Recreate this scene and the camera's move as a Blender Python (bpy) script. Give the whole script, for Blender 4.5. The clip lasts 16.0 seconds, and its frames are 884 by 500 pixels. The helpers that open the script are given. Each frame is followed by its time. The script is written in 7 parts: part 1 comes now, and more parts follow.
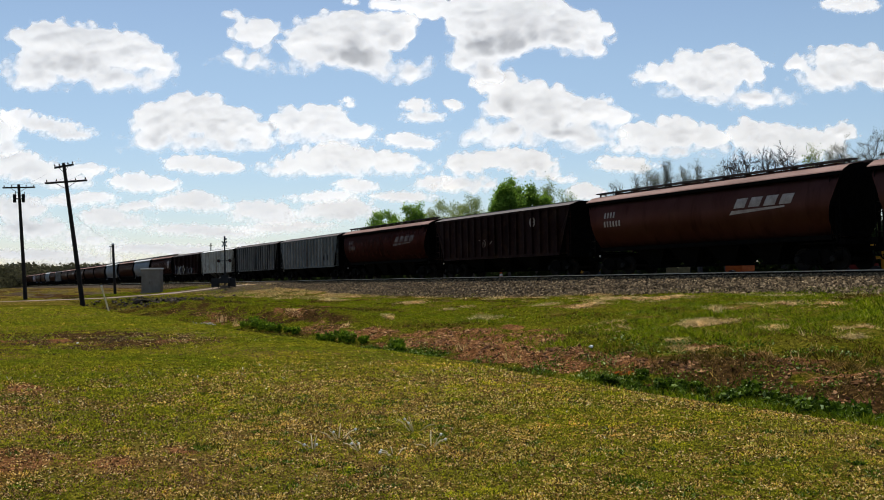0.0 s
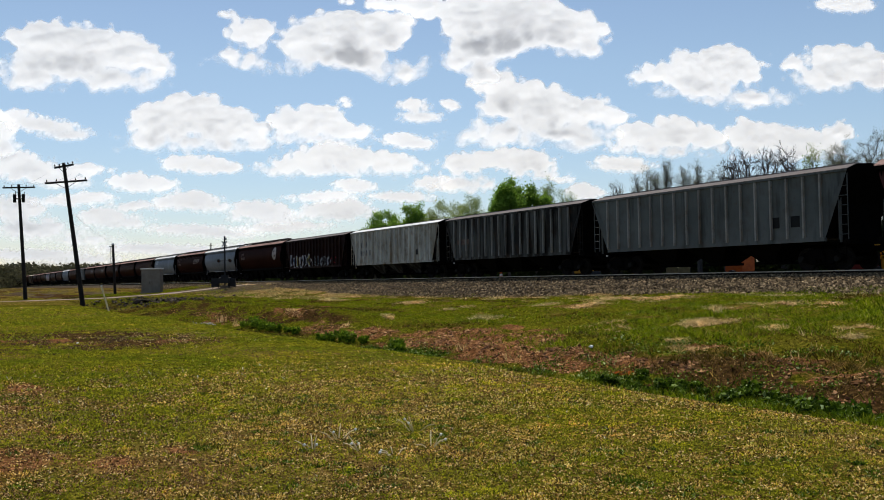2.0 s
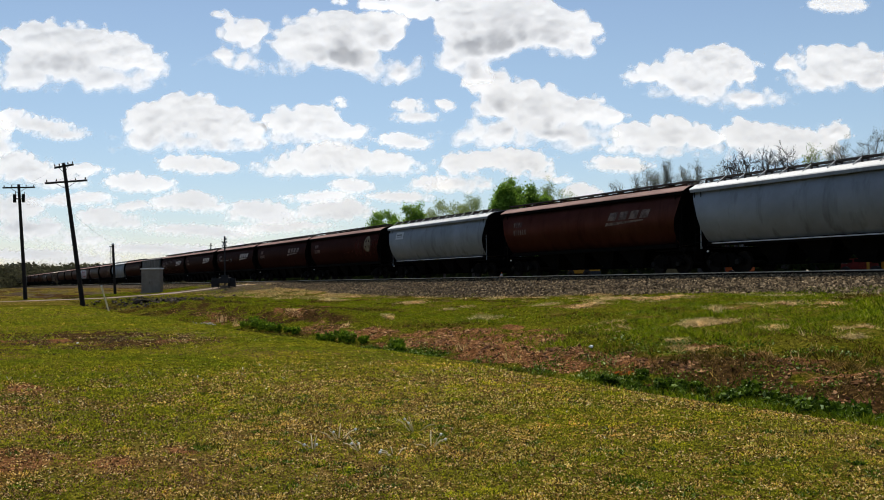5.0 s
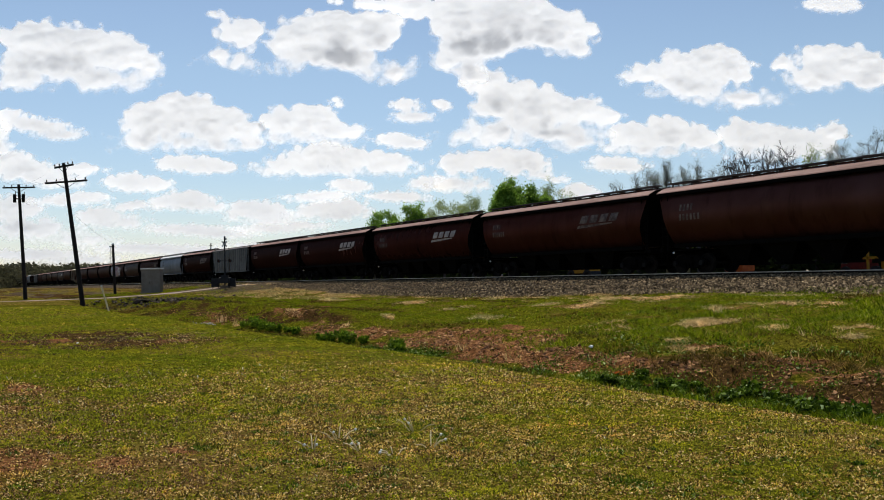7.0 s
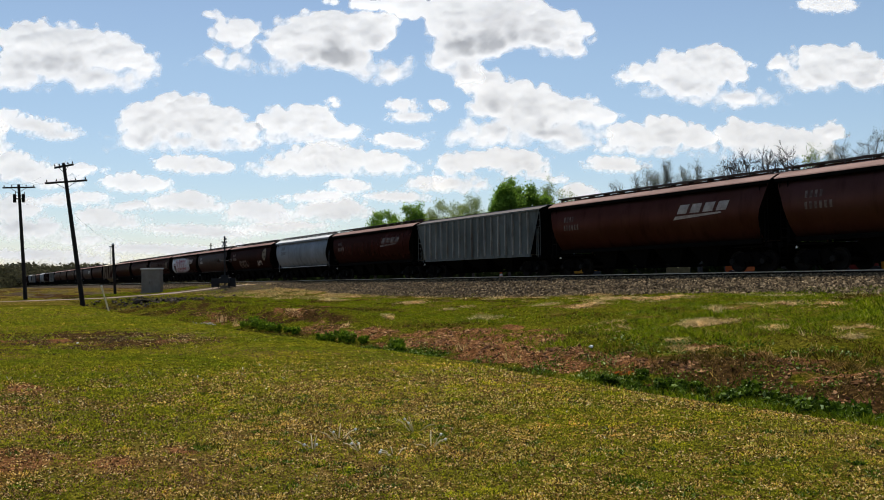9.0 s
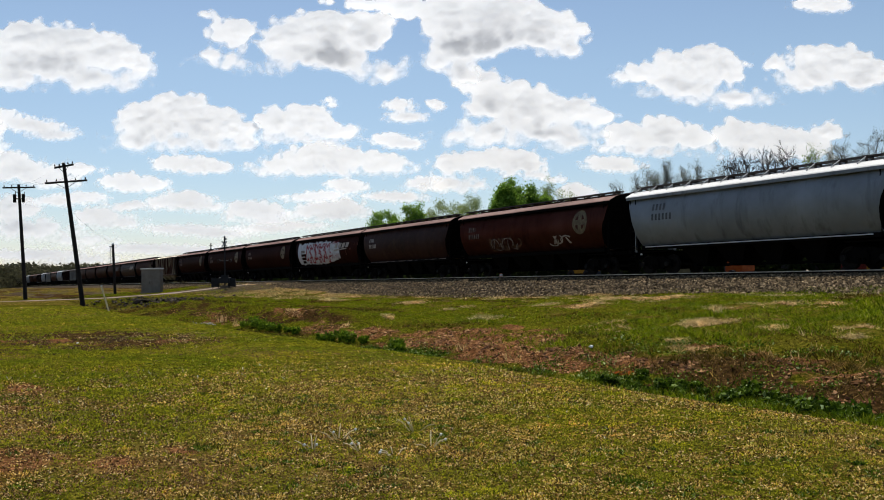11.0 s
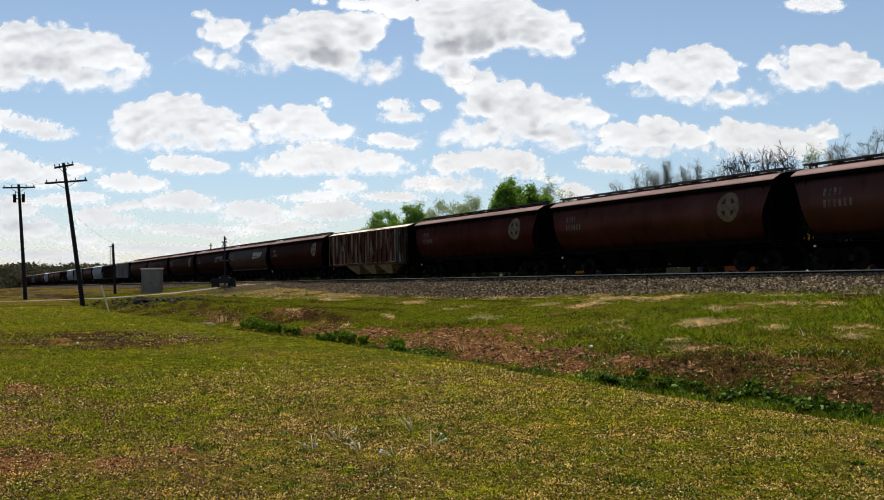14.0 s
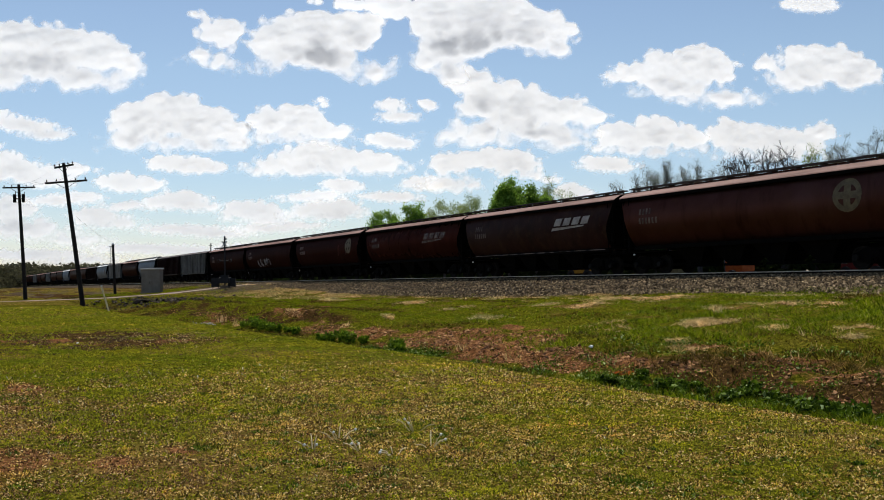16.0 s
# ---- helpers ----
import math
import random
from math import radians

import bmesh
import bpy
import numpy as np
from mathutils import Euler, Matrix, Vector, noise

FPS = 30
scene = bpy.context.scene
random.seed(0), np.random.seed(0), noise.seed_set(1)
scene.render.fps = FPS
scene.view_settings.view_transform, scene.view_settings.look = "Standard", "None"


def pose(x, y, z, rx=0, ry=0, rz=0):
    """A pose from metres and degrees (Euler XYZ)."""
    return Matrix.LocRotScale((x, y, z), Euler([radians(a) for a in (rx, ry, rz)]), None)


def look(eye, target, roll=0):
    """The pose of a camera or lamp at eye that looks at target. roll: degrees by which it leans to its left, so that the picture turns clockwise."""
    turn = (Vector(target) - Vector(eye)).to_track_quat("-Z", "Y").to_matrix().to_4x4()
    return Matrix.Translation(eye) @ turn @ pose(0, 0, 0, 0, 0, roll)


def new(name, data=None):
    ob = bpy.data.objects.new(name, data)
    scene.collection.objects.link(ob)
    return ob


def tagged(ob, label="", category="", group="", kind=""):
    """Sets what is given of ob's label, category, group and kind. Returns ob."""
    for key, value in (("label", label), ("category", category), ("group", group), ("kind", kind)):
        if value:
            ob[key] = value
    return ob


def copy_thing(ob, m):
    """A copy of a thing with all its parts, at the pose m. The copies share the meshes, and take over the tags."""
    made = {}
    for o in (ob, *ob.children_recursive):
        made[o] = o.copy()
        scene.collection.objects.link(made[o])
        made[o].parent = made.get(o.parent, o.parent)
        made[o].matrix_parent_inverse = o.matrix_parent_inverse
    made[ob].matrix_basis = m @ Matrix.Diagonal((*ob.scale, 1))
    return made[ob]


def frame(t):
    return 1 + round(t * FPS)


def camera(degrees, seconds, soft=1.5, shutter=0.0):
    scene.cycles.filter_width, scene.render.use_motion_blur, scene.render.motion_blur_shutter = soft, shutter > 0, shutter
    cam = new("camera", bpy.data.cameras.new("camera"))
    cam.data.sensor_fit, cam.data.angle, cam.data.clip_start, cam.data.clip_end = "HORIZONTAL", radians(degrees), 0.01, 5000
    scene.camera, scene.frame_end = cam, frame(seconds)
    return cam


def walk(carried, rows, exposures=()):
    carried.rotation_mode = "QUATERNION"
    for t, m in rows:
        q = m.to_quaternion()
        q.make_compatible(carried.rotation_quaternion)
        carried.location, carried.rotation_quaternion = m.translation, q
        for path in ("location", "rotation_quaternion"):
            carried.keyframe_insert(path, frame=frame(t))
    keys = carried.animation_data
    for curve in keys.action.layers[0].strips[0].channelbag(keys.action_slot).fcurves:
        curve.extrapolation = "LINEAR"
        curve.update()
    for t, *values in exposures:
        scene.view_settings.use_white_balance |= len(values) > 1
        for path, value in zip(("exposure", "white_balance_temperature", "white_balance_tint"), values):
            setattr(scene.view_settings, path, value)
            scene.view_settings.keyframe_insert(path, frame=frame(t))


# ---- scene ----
# A freight train passes a country crossing; x runs along the track, y away from the camera, z up.
EYE = Vector((0.0, 0.0, 1.6))
AHEAD = Vector((-math.cos(radians(28.27)), math.sin(radians(28.27)), math.tan(radians(1.76))))
cam = camera(51, 16.0, 0.95)
VIEW = look(EYE, EYE + AHEAD, -1.0)
walk(cam, [(0.0, VIEW), (16.0, VIEW)], [(0.0, 0.15), (16.0, 0.15)])

# ---- light ----
SUN_UP, SUN_DIR = 62.0, Vector((-0.97, 0.25, 0.0)).normalized()
world = bpy.data.worlds.new("sky")
scene.world = world
world.use_nodes = True
wn = world.node_tree.nodes
sky = wn.new("ShaderNodeTexSky")
sky.sky_type, sky.sun_disc = "NISHITA", False
sky.sun_elevation = radians(SUN_UP)
sky.sun_rotation = math.atan2(SUN_DIR.x, SUN_DIR.y)
sky.air_density, sky.dust_density, sky.ozone_density = 1.0, 0.25, 2.2
wn["Background"].inputs["Strength"].default_value = 0.093
# humid spring air: the blue pales to a cool white towards the horizon
wl = world.node_tree.links
way, height_of, air = wn.new("ShaderNodeTexCoord"), wn.new("ShaderNodeSeparateXYZ"), wn.new("ShaderNodeValToRGB")
wl.new(way.outputs["Generated"], height_of.inputs[0])
wl.new(height_of.outputs["Z"], air.inputs[0])
for at, colour in ((0.0, (0.96, 0.92, 1.02, 1)), (0.10, (1.02, 1.0, 1.01, 1)), (0.22, (1.15, 1.10, 1.03, 1)), (0.5, (1.08, 1.02, 1.0, 1))):
    stop = air.color_ramp.elements[0] if at == 0 else air.color_ramp.elements[-1] if at == 0.5 else air.color_ramp.elements.new(at)
    stop.position, stop.color = at, colour
tint = wn.new("ShaderNodeMix")
tint.data_type, tint.blend_type = "RGBA", "MULTIPLY"
tint.inputs[0].default_value = 1.0
wl.new(sky.outputs[0], tint.inputs[6])
wl.new(air.outputs[0], tint.inputs[7])
wl.new(tint.outputs[2], wn["Background"].inputs["Color"])
sun = new("sun", bpy.data.lights.new("sun", "SUN"))
sun.data.energy, sun.data.angle, sun.data.color = 5.0, radians(0.53), (1.0, 0.95, 0.86)
sun.matrix_basis = look((0, 0, 300), Vector((0, 0, 300)) - (SUN_DIR * math.cos(radians(SUN_UP)) + Vector((0, 0, math.sin(radians(SUN_UP))))))


# ---- materials ----
def material(name):
    m = bpy.data.materials.new(name)
    m.use_nodes = True
    return m, m.node_tree.nodes, m.node_tree.links, m.node_tree.nodes["Principled BSDF"]


def noise_node(n, l, scale, detail=6.0, coords="Object", stretch=None, rough=0.55):
    tc, mp, tex = n.new("ShaderNodeTexCoord"), n.new("ShaderNodeMapping"), n.new("ShaderNodeTexNoise")
    if stretch:
        mp.inputs["Scale"].default_value = stretch
    l.new(tc.outputs[coords], mp.inputs[0])
    l.new(mp.outputs[0], tex.inputs["Vector"])
    tex.inputs["Scale"].default_value, tex.inputs["Detail"].default_value, tex.inputs["Roughness"].default_value = scale, detail, rough
    return tex.outputs["Fac"]


def ramp(n, l, fac, *stops):
    r = n.new("ShaderNodeValToRGB")
    e = r.color_ramp.elements
    while len(e) < len(stops):
        e.new(0.5)
    for el, (p, c) in zip(e, stops):
        el.position, el.color = p, (*c, 1)
    l.new(fac, r.inputs[0])
    return r.outputs[0]


def blend(n, l, fac, a, b, mode="MIX"):
    m = n.new("ShaderNodeMix")
    m.data_type, m.blend_type = "RGBA", mode
    for sock, v in ((m.inputs[0], fac), (m.inputs[6], a), (m.inputs[7], b)):
        if isinstance(v, (int, float)):
            sock.default_value = v
        elif isinstance(v, tuple):
            sock.default_value = (*v, 1)
        else:
            l.new(v, sock)
    return m.outputs[2]


def steps(n, l, fac, lo, hi):
    r = n.new("ShaderNodeMapRange")
    r.inputs[1].default_value, r.inputs[2].default_value = lo, hi
    l.new(fac, r.inputs[0])
    return r.outputs[0]


def attribute(n, name):
    a = n.new("ShaderNodeAttribute")
    a.attribute_name = name
    return a.outputs["Fac"]


def bump(n, l, p, height, strength, distance):
    b = n.new("ShaderNodeBump")
    b.inputs["Strength"].default_value, b.inputs["Distance"].default_value = strength, distance
    l.new(height, b.inputs["Height"])
    l.new(b.outputs[0], p.inputs["Normal"])


def surface(name, colour, dark=None, rough=0.6, metal=0.0, scale=3.0, fine=40.0, relief=0.15, stretch=None, lo=0.35, hi=0.7, gloss=0.2):
    """A worn surface: two tones by a broad noise, speckled by a fine one."""
    m, n, l, p = material(name)
    dark = dark or tuple(c * 0.6 for c in colour)
    broad = noise_node(n, l, scale, stretch=stretch)
    small = noise_node(n, l, fine)
    c = blend(n, l, steps(n, l, broad, lo, hi), colour, dark)
    c = blend(n, l, 0.35, c, ramp(n, l, small, (0.3, (0.35, 0.35, 0.35)), (0.7, (1.4, 1.4, 1.4))), "MULTIPLY")
    l.new(c, p.inputs["Base Color"])
    p.inputs["Roughness"].default_value, p.inputs["Metallic"].default_value = rough, metal
    p.inputs["Specular IOR Level"].default_value = gloss
    if relief:
        bump(n, l, p, small, relief, 0.02)
    return m


def paint(name, colour, grime, rust=0.3, rough=0.55, runs=(0.52, 0.78), gloss=0.03, sheen=0.0):
    """Weathered freight-car paint: dust from below, rust runs, faded patches."""
    m, n, l, p = material(name)
    streak = noise_node(n, l, 2.2, 8, stretch=(1.0, 1.0, 0.12))
    faded = noise_node(n, l, 0.5, 4)
    c = blend(n, l, steps(n, l, faded, 0.3, 0.75), colour, tuple(min(1, v * 1.5 + 0.01) for v in colour))
    c = blend(n, l, steps(n, l, streak, *runs), c, grime)
    blotch = steps(n, l, noise_node(n, l, 1.3, 6, rough=0.65), 0.50, 0.68)
    c = blend(n, l, blend(n, l, rust * 0.75, (0.0, 0.0, 0.0), blotch), c, tuple(0.45 * u + 0.55 * v for u, v in zip(grime, (0.11, 0.055, 0.022))))
    spots = steps(n, l, noise_node(n, l, 6, 8), 0.62, 0.75)
    c = blend(n, l, blend(n, l, rust, (0.0, 0.0, 0.0), spots), c, (0.09, 0.035, 0.018))
    l.new(c, p.inputs["Base Color"])
    p.inputs["Roughness"].default_value, p.inputs["Specular IOR Level"].default_value = rough, gloss
    p.inputs["Metallic"].default_value = sheen
    if sheen:
        p.inputs["Specular Tint"].default_value = [min(1.0, 2.2 * v + 0.06) for v in colour] + [1.0]
    wave = n.new("ShaderNodeTexWave")
    tc = n.new("ShaderNodeTexCoord")
    l.new(tc.outputs["Object"], wave.inputs["Vector"])
    wave.inputs["Scale"].default_value, wave.inputs["Distortion"].default_value = 0.35, 1.5
    bump(n, l, p, wave.outputs["Fac"], 0.12, 0.03)
    return m


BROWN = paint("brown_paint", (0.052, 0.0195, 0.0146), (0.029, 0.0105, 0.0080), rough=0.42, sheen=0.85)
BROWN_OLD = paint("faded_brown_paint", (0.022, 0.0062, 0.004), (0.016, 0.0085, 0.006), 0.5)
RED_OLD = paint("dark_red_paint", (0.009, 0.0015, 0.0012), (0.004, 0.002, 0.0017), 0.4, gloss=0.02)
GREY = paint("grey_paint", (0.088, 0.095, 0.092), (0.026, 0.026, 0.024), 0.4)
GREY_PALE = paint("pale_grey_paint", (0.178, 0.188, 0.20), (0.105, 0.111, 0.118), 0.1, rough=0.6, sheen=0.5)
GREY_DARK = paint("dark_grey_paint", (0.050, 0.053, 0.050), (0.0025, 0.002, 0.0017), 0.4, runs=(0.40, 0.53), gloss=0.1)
GREY_RUST = paint("rust_stained_grey_paint", (0.30, 0.295, 0.265), (0.15, 0.11, 0.065), 0.9, runs=(0.47, 0.70))
WHITE_RUST = paint("peeling_red_and_white_paint", (0.036, 0.0068, 0.0034), (0.19, 0.145, 0.095), 0.6, runs=(0.57, 0.63))
BEIGE = paint("stained_beige_paint", (0.20, 0.165, 0.10), (0.06, 0.045, 0.03), 0.5)
END_GREY = paint("flaking_grey_paint", (0.07, 0.068, 0.058), (0.012, 0.008, 0.006), 0.7, runs=(0.45, 0.56))
# Grimy steel; also paints shade under cars, at their ends and eaves.
UNDER = surface("grimy_shaded_steel", (0.006, 0.005, 0.0045), (0.003, 0.0026, 0.0023), 0.9, gloss=0.02)
STEEL = surface("worn_rail_steel", (0.42, 0.41, 0.40), (0.3, 0.28, 0.26), 0.3, 0.9, relief=0.03)
RAIL_SIDE = surface("rusty_rail", (0.016, 0.011, 0.008), (0.009, 0.006, 0.005), 0.9, gloss=0.05)
LETTER = surface("pale_lettering", (0.42, 0.35, 0.30), (0.24, 0.19, 0.165), 0.6, relief=0)
LETTER_DARK = surface("dark_lettering", (0.05, 0.05, 0.055), (0.1, 0.1, 0.1), 0.6, relief=0)
WOOD = surface("weathered_pole_wood", (0.022, 0.017, 0.014), (0.011, 0.009, 0.008), 0.85, scale=6, stretch=(1, 1, 0.08), fine=60)
SLEEPER = surface("weathered_sleeper", (0.09, 0.078, 0.066), (0.05, 0.042, 0.036), 0.9, scale=4, stretch=(3, 0.3, 1))
GALV = surface("galvanised_steel", (0.42, 0.41, 0.385), (0.32, 0.31, 0.29), 0.5, 0.2, scale=2, relief=0.03)


# ---- mesh building ----
def part(name, bm, mat, parent=None, label="", smooth=False):
    me = bpy.data.meshes.new(name)
    if smooth:
        for f in bm.faces:
            f.smooth = True
    bm.to_mesh(me)
    bm.free()
    for m in (mat if isinstance(mat, (list, tuple)) else (mat,)):
        me.materials.append(m)
    ob = new(name, me)
    ob.parent = parent
    return tagged(ob, label)


def empty(name, label, category, group="", kind=""):
    ob = new(name)
    ob.empty_display_size = 0.2
    return tagged(ob, label, category, group, kind)


def box(bm, x0, x1, y0, y1, z0, z1, m=None):
    v = [bm.verts.new((x, y, z)) for x in (x0, x1) for y in (y0, y1) for z in (z0, z1)]
    if m:
        for q in v:
            q.co = m @ q.co
    for a in ((0, 1, 3, 2), (4, 6, 7, 5), (0, 4, 5, 1), (2, 3, 7, 6), (0, 2, 6, 4), (1, 5, 7, 3)):
        bm.faces.new([v[i] for i in a])
    return bm


def tube(bm, path, radii, sides=8, caps=True):
    """A round bar along the points of path, with a radius at each."""
    rings = []
    for i, p in enumerate(path):
        p = Vector(p)
        d = (Vector(path[min(i + 1, len(path) - 1)]) - Vector(path[max(i - 1, 0)])).normalized()
        a = d.cross(Vector((0.31, 0.17, 0.93)) if abs(d.z) < 0.9 else Vector((1, 0.1, 0))).normalized()
        b = d.cross(a)
        r = radii[i] if isinstance(radii, (list, tuple)) else radii
        rings.append([bm.verts.new(p + (a * math.cos(k) + b * math.sin(k)) * r) for k in (2 * math.pi * j / sides for j in range(sides))])
    for r0, r1 in zip(rings, rings[1:]):
        for j in range(sides):
            bm.faces.new((r0[j], r0[(j + 1) % sides], r1[(j + 1) % sides], r1[j]))
    if caps:
        bm.faces.new(rings[0][::-1])
        bm.faces.new(rings[-1])
    return bm


def raw(name, verts, faces, mat, parent=None, label="", smooth=False, attrs=None):
    """A mesh from numpy arrays of vertices and of equal-sized faces."""
    verts, faces = np.asarray(verts, np.float32), np.asarray(faces, np.int32)
    me = bpy.data.meshes.new(name)
    me.vertices.add(len(verts))
    me.vertices.foreach_set("co", verts.ravel())
    me.loops.add(faces.size)
    me.loops.foreach_set("vertex_index", faces.ravel())
    me.polygons.add(len(faces))
    me.polygons.foreach_set("loop_start", np.arange(0, faces.size, faces.shape[1], dtype=np.int32))
    me.polygons.foreach_set("use_smooth", np.full(len(faces), smooth, dtype=bool))
    for key, values in (attrs or {}).items():
        me.attributes.new(key, "FLOAT", "POINT").data.foreach_set("value", np.asarray(values, np.float32).ravel())
    me.update(calc_edges=True)
    me.materials.append(mat)
    ob = new(name, me)
    ob.parent = parent
    return tagged(ob, label)


def lattice(x, y, seed=0):
    """Smooth value noise, 0 to 1, of unit grain."""
    xi, yi = np.floor(x).astype(np.int64), np.floor(y).astype(np.int64)
    fx, fy = x - xi, y - yi
    fx, fy = fx * fx * (3 - 2 * fx), fy * fy * (3 - 2 * fy)

    def h(a, b):
        k = (a * 374761393 + b * 668265263 + seed * 974711) & 0x7FFFFFFF
        k = ((k ^ (k >> 13)) * 1274126177) & 0x7FFFFFFF
        return ((k ^ (k >> 16)) & 0xFFFF) / 65535.0
    return (h(xi, yi) * (1 - fx) + h(xi + 1, yi) * fx) * (1 - fy) + (h(xi, yi + 1) * (1 - fx) + h(xi + 1, yi + 1) * fx) * fy


def fractal(x, y, seed=0, octaves=4, gain=0.5):
    total, amp, norm = 0.0, 1.0, 0.0
    for o in range(octaves):
        total = total + amp * lattice(x * 2 ** o, y * 2 ** o, seed + o * 17)
        norm, amp = norm + amp, amp * gain
    return total / norm


def smooth(a, lo, hi):
    k = np.clip((a - lo) / (hi - lo), 0, 1)
    return k * k * (3 - 2 * k)


# ---- ground ----
TRACK_Y, RAIL_Z = 32.4, 1.66
ROAD_X = -92.0
PROFILE_Y = [-400, -20, 0, 7.6, 8.85, 9.65, 10.4, 11.4, 12.1, 13.0, 14.4, 18, 24, 27.6, 28.3, 30.7, 34.1, 35.8, 38, 60, 120, 3000]
PROFILE_Z = [0.0, 0.0, 0.0, 0.0, -0.04, -0.28, -0.52, -0.56, -0.45, -0.22, 0.02, 0.25, 0.56, 0.78, 0.83, 1.47, 1.47, 1.08, 1.1, 1.75, 1.3, 0.6]


def ground_height(x, y):
    """Lawn, ditch, bank, track bed and the land behind; the road's causeway fills the ditch."""
    wob = (fractal(x / 9.0, y / 9.0, 3, 3) - 0.5) * 1.2 * smooth(np.abs(y - 11), 14, 2)
    z = np.interp(y + wob, PROFILE_Y, PROFILE_Z)
    z = z + smooth(-x, 40, 110) * 0.42 * smooth(y, 14, 6)
    z = z - 0.42 * smooth(-x, 24, 52) * smooth(-x, 84, 66) * smooth(y, 20, 27.5) * smooth(y, 30.7, 28.3)
    rough = fractal(x / 1.3, y / 1.3, 5, 4) - 0.5
    bank = smooth(y, 8.5, 11) * smooth(y, 29, 25)
    z = z + rough * (0.05 + 0.26 * bank) * smooth(np.abs(y - TRACK_Y), 2.6, 5.0)
    z = z + (fractal(x / 0.35, y / 0.35, 8, 2) - 0.5) * (0.05 + 0.12 * smooth(np.abs(y - 13.2), 1.8, 0.8)) * bank
    lip = smooth(-x, 31, 37) * smooth(-x, 68, 62)
    yy = y + (fractal(x / 2.2, y / 2.2, 12, 3) - 0.5) * 1.6
    z = z + 0.30 * lip * (smooth(yy, 13.9, 14.2) - smooth(yy, 14.2, 18.5))
    out = np.maximum(x - (ROAD_X + 3.2), ROAD_X - 4.0 - 13.0 * smooth(y, 13, 17) - x)
    fill = smooth(out, 4.0, 0.0) * smooth(np.abs(y - TRACK_Y), 1.6, 3.5)
    level = np.interp(y, [-30, 4, 13.5, 19.3, 26, 30, 35, 50], [0.2, 0.2, 0.31, 0.61, 1.25, 1.56, 1.56, 1.4])
    z = z * (1 - fill) + level * fill
    far = smooth(np.hypot(x, y), 260, 700)
    return z * (1 - far) + 0.45 * far


def graded(stops):
    """Grid lines with a spacing that changes along the way: rows of (from, to, spacing)."""
    lines = [np.arange(a, b, s) for a, b, s in stops]
    return np.concatenate(lines + [[stops[-1][1]]])


GX = graded([(-4500, -700, 380), (-700, -200, 25), (-200, -110, 3), (-110, -60, 0.8), (-60, -30, 0.4), (-30, -3, 0.2), (-3, 12, 1.5), (12, 200, 20), (200, 3000, 400)])
GY = graded([(-600, -40, 60), (-40, -4, 4), (-4, 0, 0.5), (0, 16, 0.2), (16, 28, 0.3), (28, 37, 0.25), (37, 70, 3), (70, 300, 23), (300, 4500, 400)])
gx, gy = np.meshgrid(GX, GY)
gz = ground_height(gx, gy)


def blob(x, y, cx, cy, rx, ry, turn=0.0):
    """1 inside an ellipse, falling to 0 at its rim."""
    c, s = math.cos(turn), math.sin(turn)
    u, v = ((x - cx) * c + (y - cy) * s) / rx, ((y - cy) * c - (x - cx) * s) / ry
    return smooth(np.hypot(u, v), 1.25, 0.55)


def bare_soil(x, y):
    """Where the red earth lies bare: trampled spots of the lawn and the worn bank of the ditch."""
    n = fractal(x / 1.6, y / 1.6, 21, 4)
    bare = np.zeros_like(n)
    for cx, cy, rx, ry in SOIL_SPOTS:
        bare = np.maximum(bare, blob(x, y, cx, cy, rx, ry) * smooth(n, 0.22, 0.42))
    wx, wy = x + (fractal(x / 1.1, y / 0.6, 34, 4) - 0.5) * 2.4, y + (fractal(x / 0.9, y / 0.5, 35, 4) - 0.5) * 1.3
    rag = smooth(fractal(x / 0.8, y / 0.35, 33, 4, 0.6), 0.33, 0.55)
    for cx, cy, rx, ry in BANK_SPOTS:
        bare = np.maximum(bare, blob(wx, wy, cx, cy, rx, ry) * (0.35 + 0.65 * rag))
    worn = smooth(x, -18, -14.5) * smooth(y, 10.8, 11.6) * smooth(wy, 15.8, 13.8) * smooth(fractal(x / 0.9, y / 0.45, 36, 4, 0.6), 0.40, 0.56)
    scuffed = 0.42 * smooth(y, 3.8, 0.8) * smooth(x, -19, -15) * smooth(fractal(x / 0.7, y / 0.45, 38, 4, 0.6), 0.46, 0.60)
    return np.clip(np.maximum(np.maximum(bare, 0.34 * worn), scuffed), 0, 1)


SOIL_SPOTS = [(-9.5, 0.45, 0.75, 0.42), (-27.4, 3.2, 2.0, 1.6), (-26.4, 5.6, 1.4, 0.8), (-15.8, 1.1, 1.0, 0.3), (-8.8, 1.35, 0.32, 0.2), (-9.0, 2.0, 0.25, 0.18), (-28.7, 1.7, 1.6, 1.1), (-28.7, 3.0, 1.2, 1.0)]
BANK_SPOTS = [(-24.2, 13.1, 3.0, 1.6), (-20.6, 12.8, 2.3, 1.4), (-17.4, 12.5, 1.6, 1.0), (-15.3, 12.4, 0.8, 0.45), (-23.0, 15.2, 1.6, 0.5),
              (-29.5, 12.9, 2.4, 0.8), (-34.0, 13.0, 2.6, 0.7), (-41.0, 14.2, 3.4, 0.5), (-52.0, 13.0, 3.5, 0.6), (-44.0, 16.6, 3.0, 0.35), (-47.0, 12.5, 3.0, 0.6), (-9.5, 13.0, 0.7, 0.7),
              (-15.4, 14.8, 1.1, 0.28), (-12.1, 13.5, 0.7, 0.28), (-17.4, 16.8, 0.5, 0.2), (-10.6, 12.2, 1.0, 0.25), (-10.2, 13.6, 0.5, 0.9), (-12.7, 13.9, 1.0, 0.3), (-14.4, 12.8, 0.9, 0.5)]


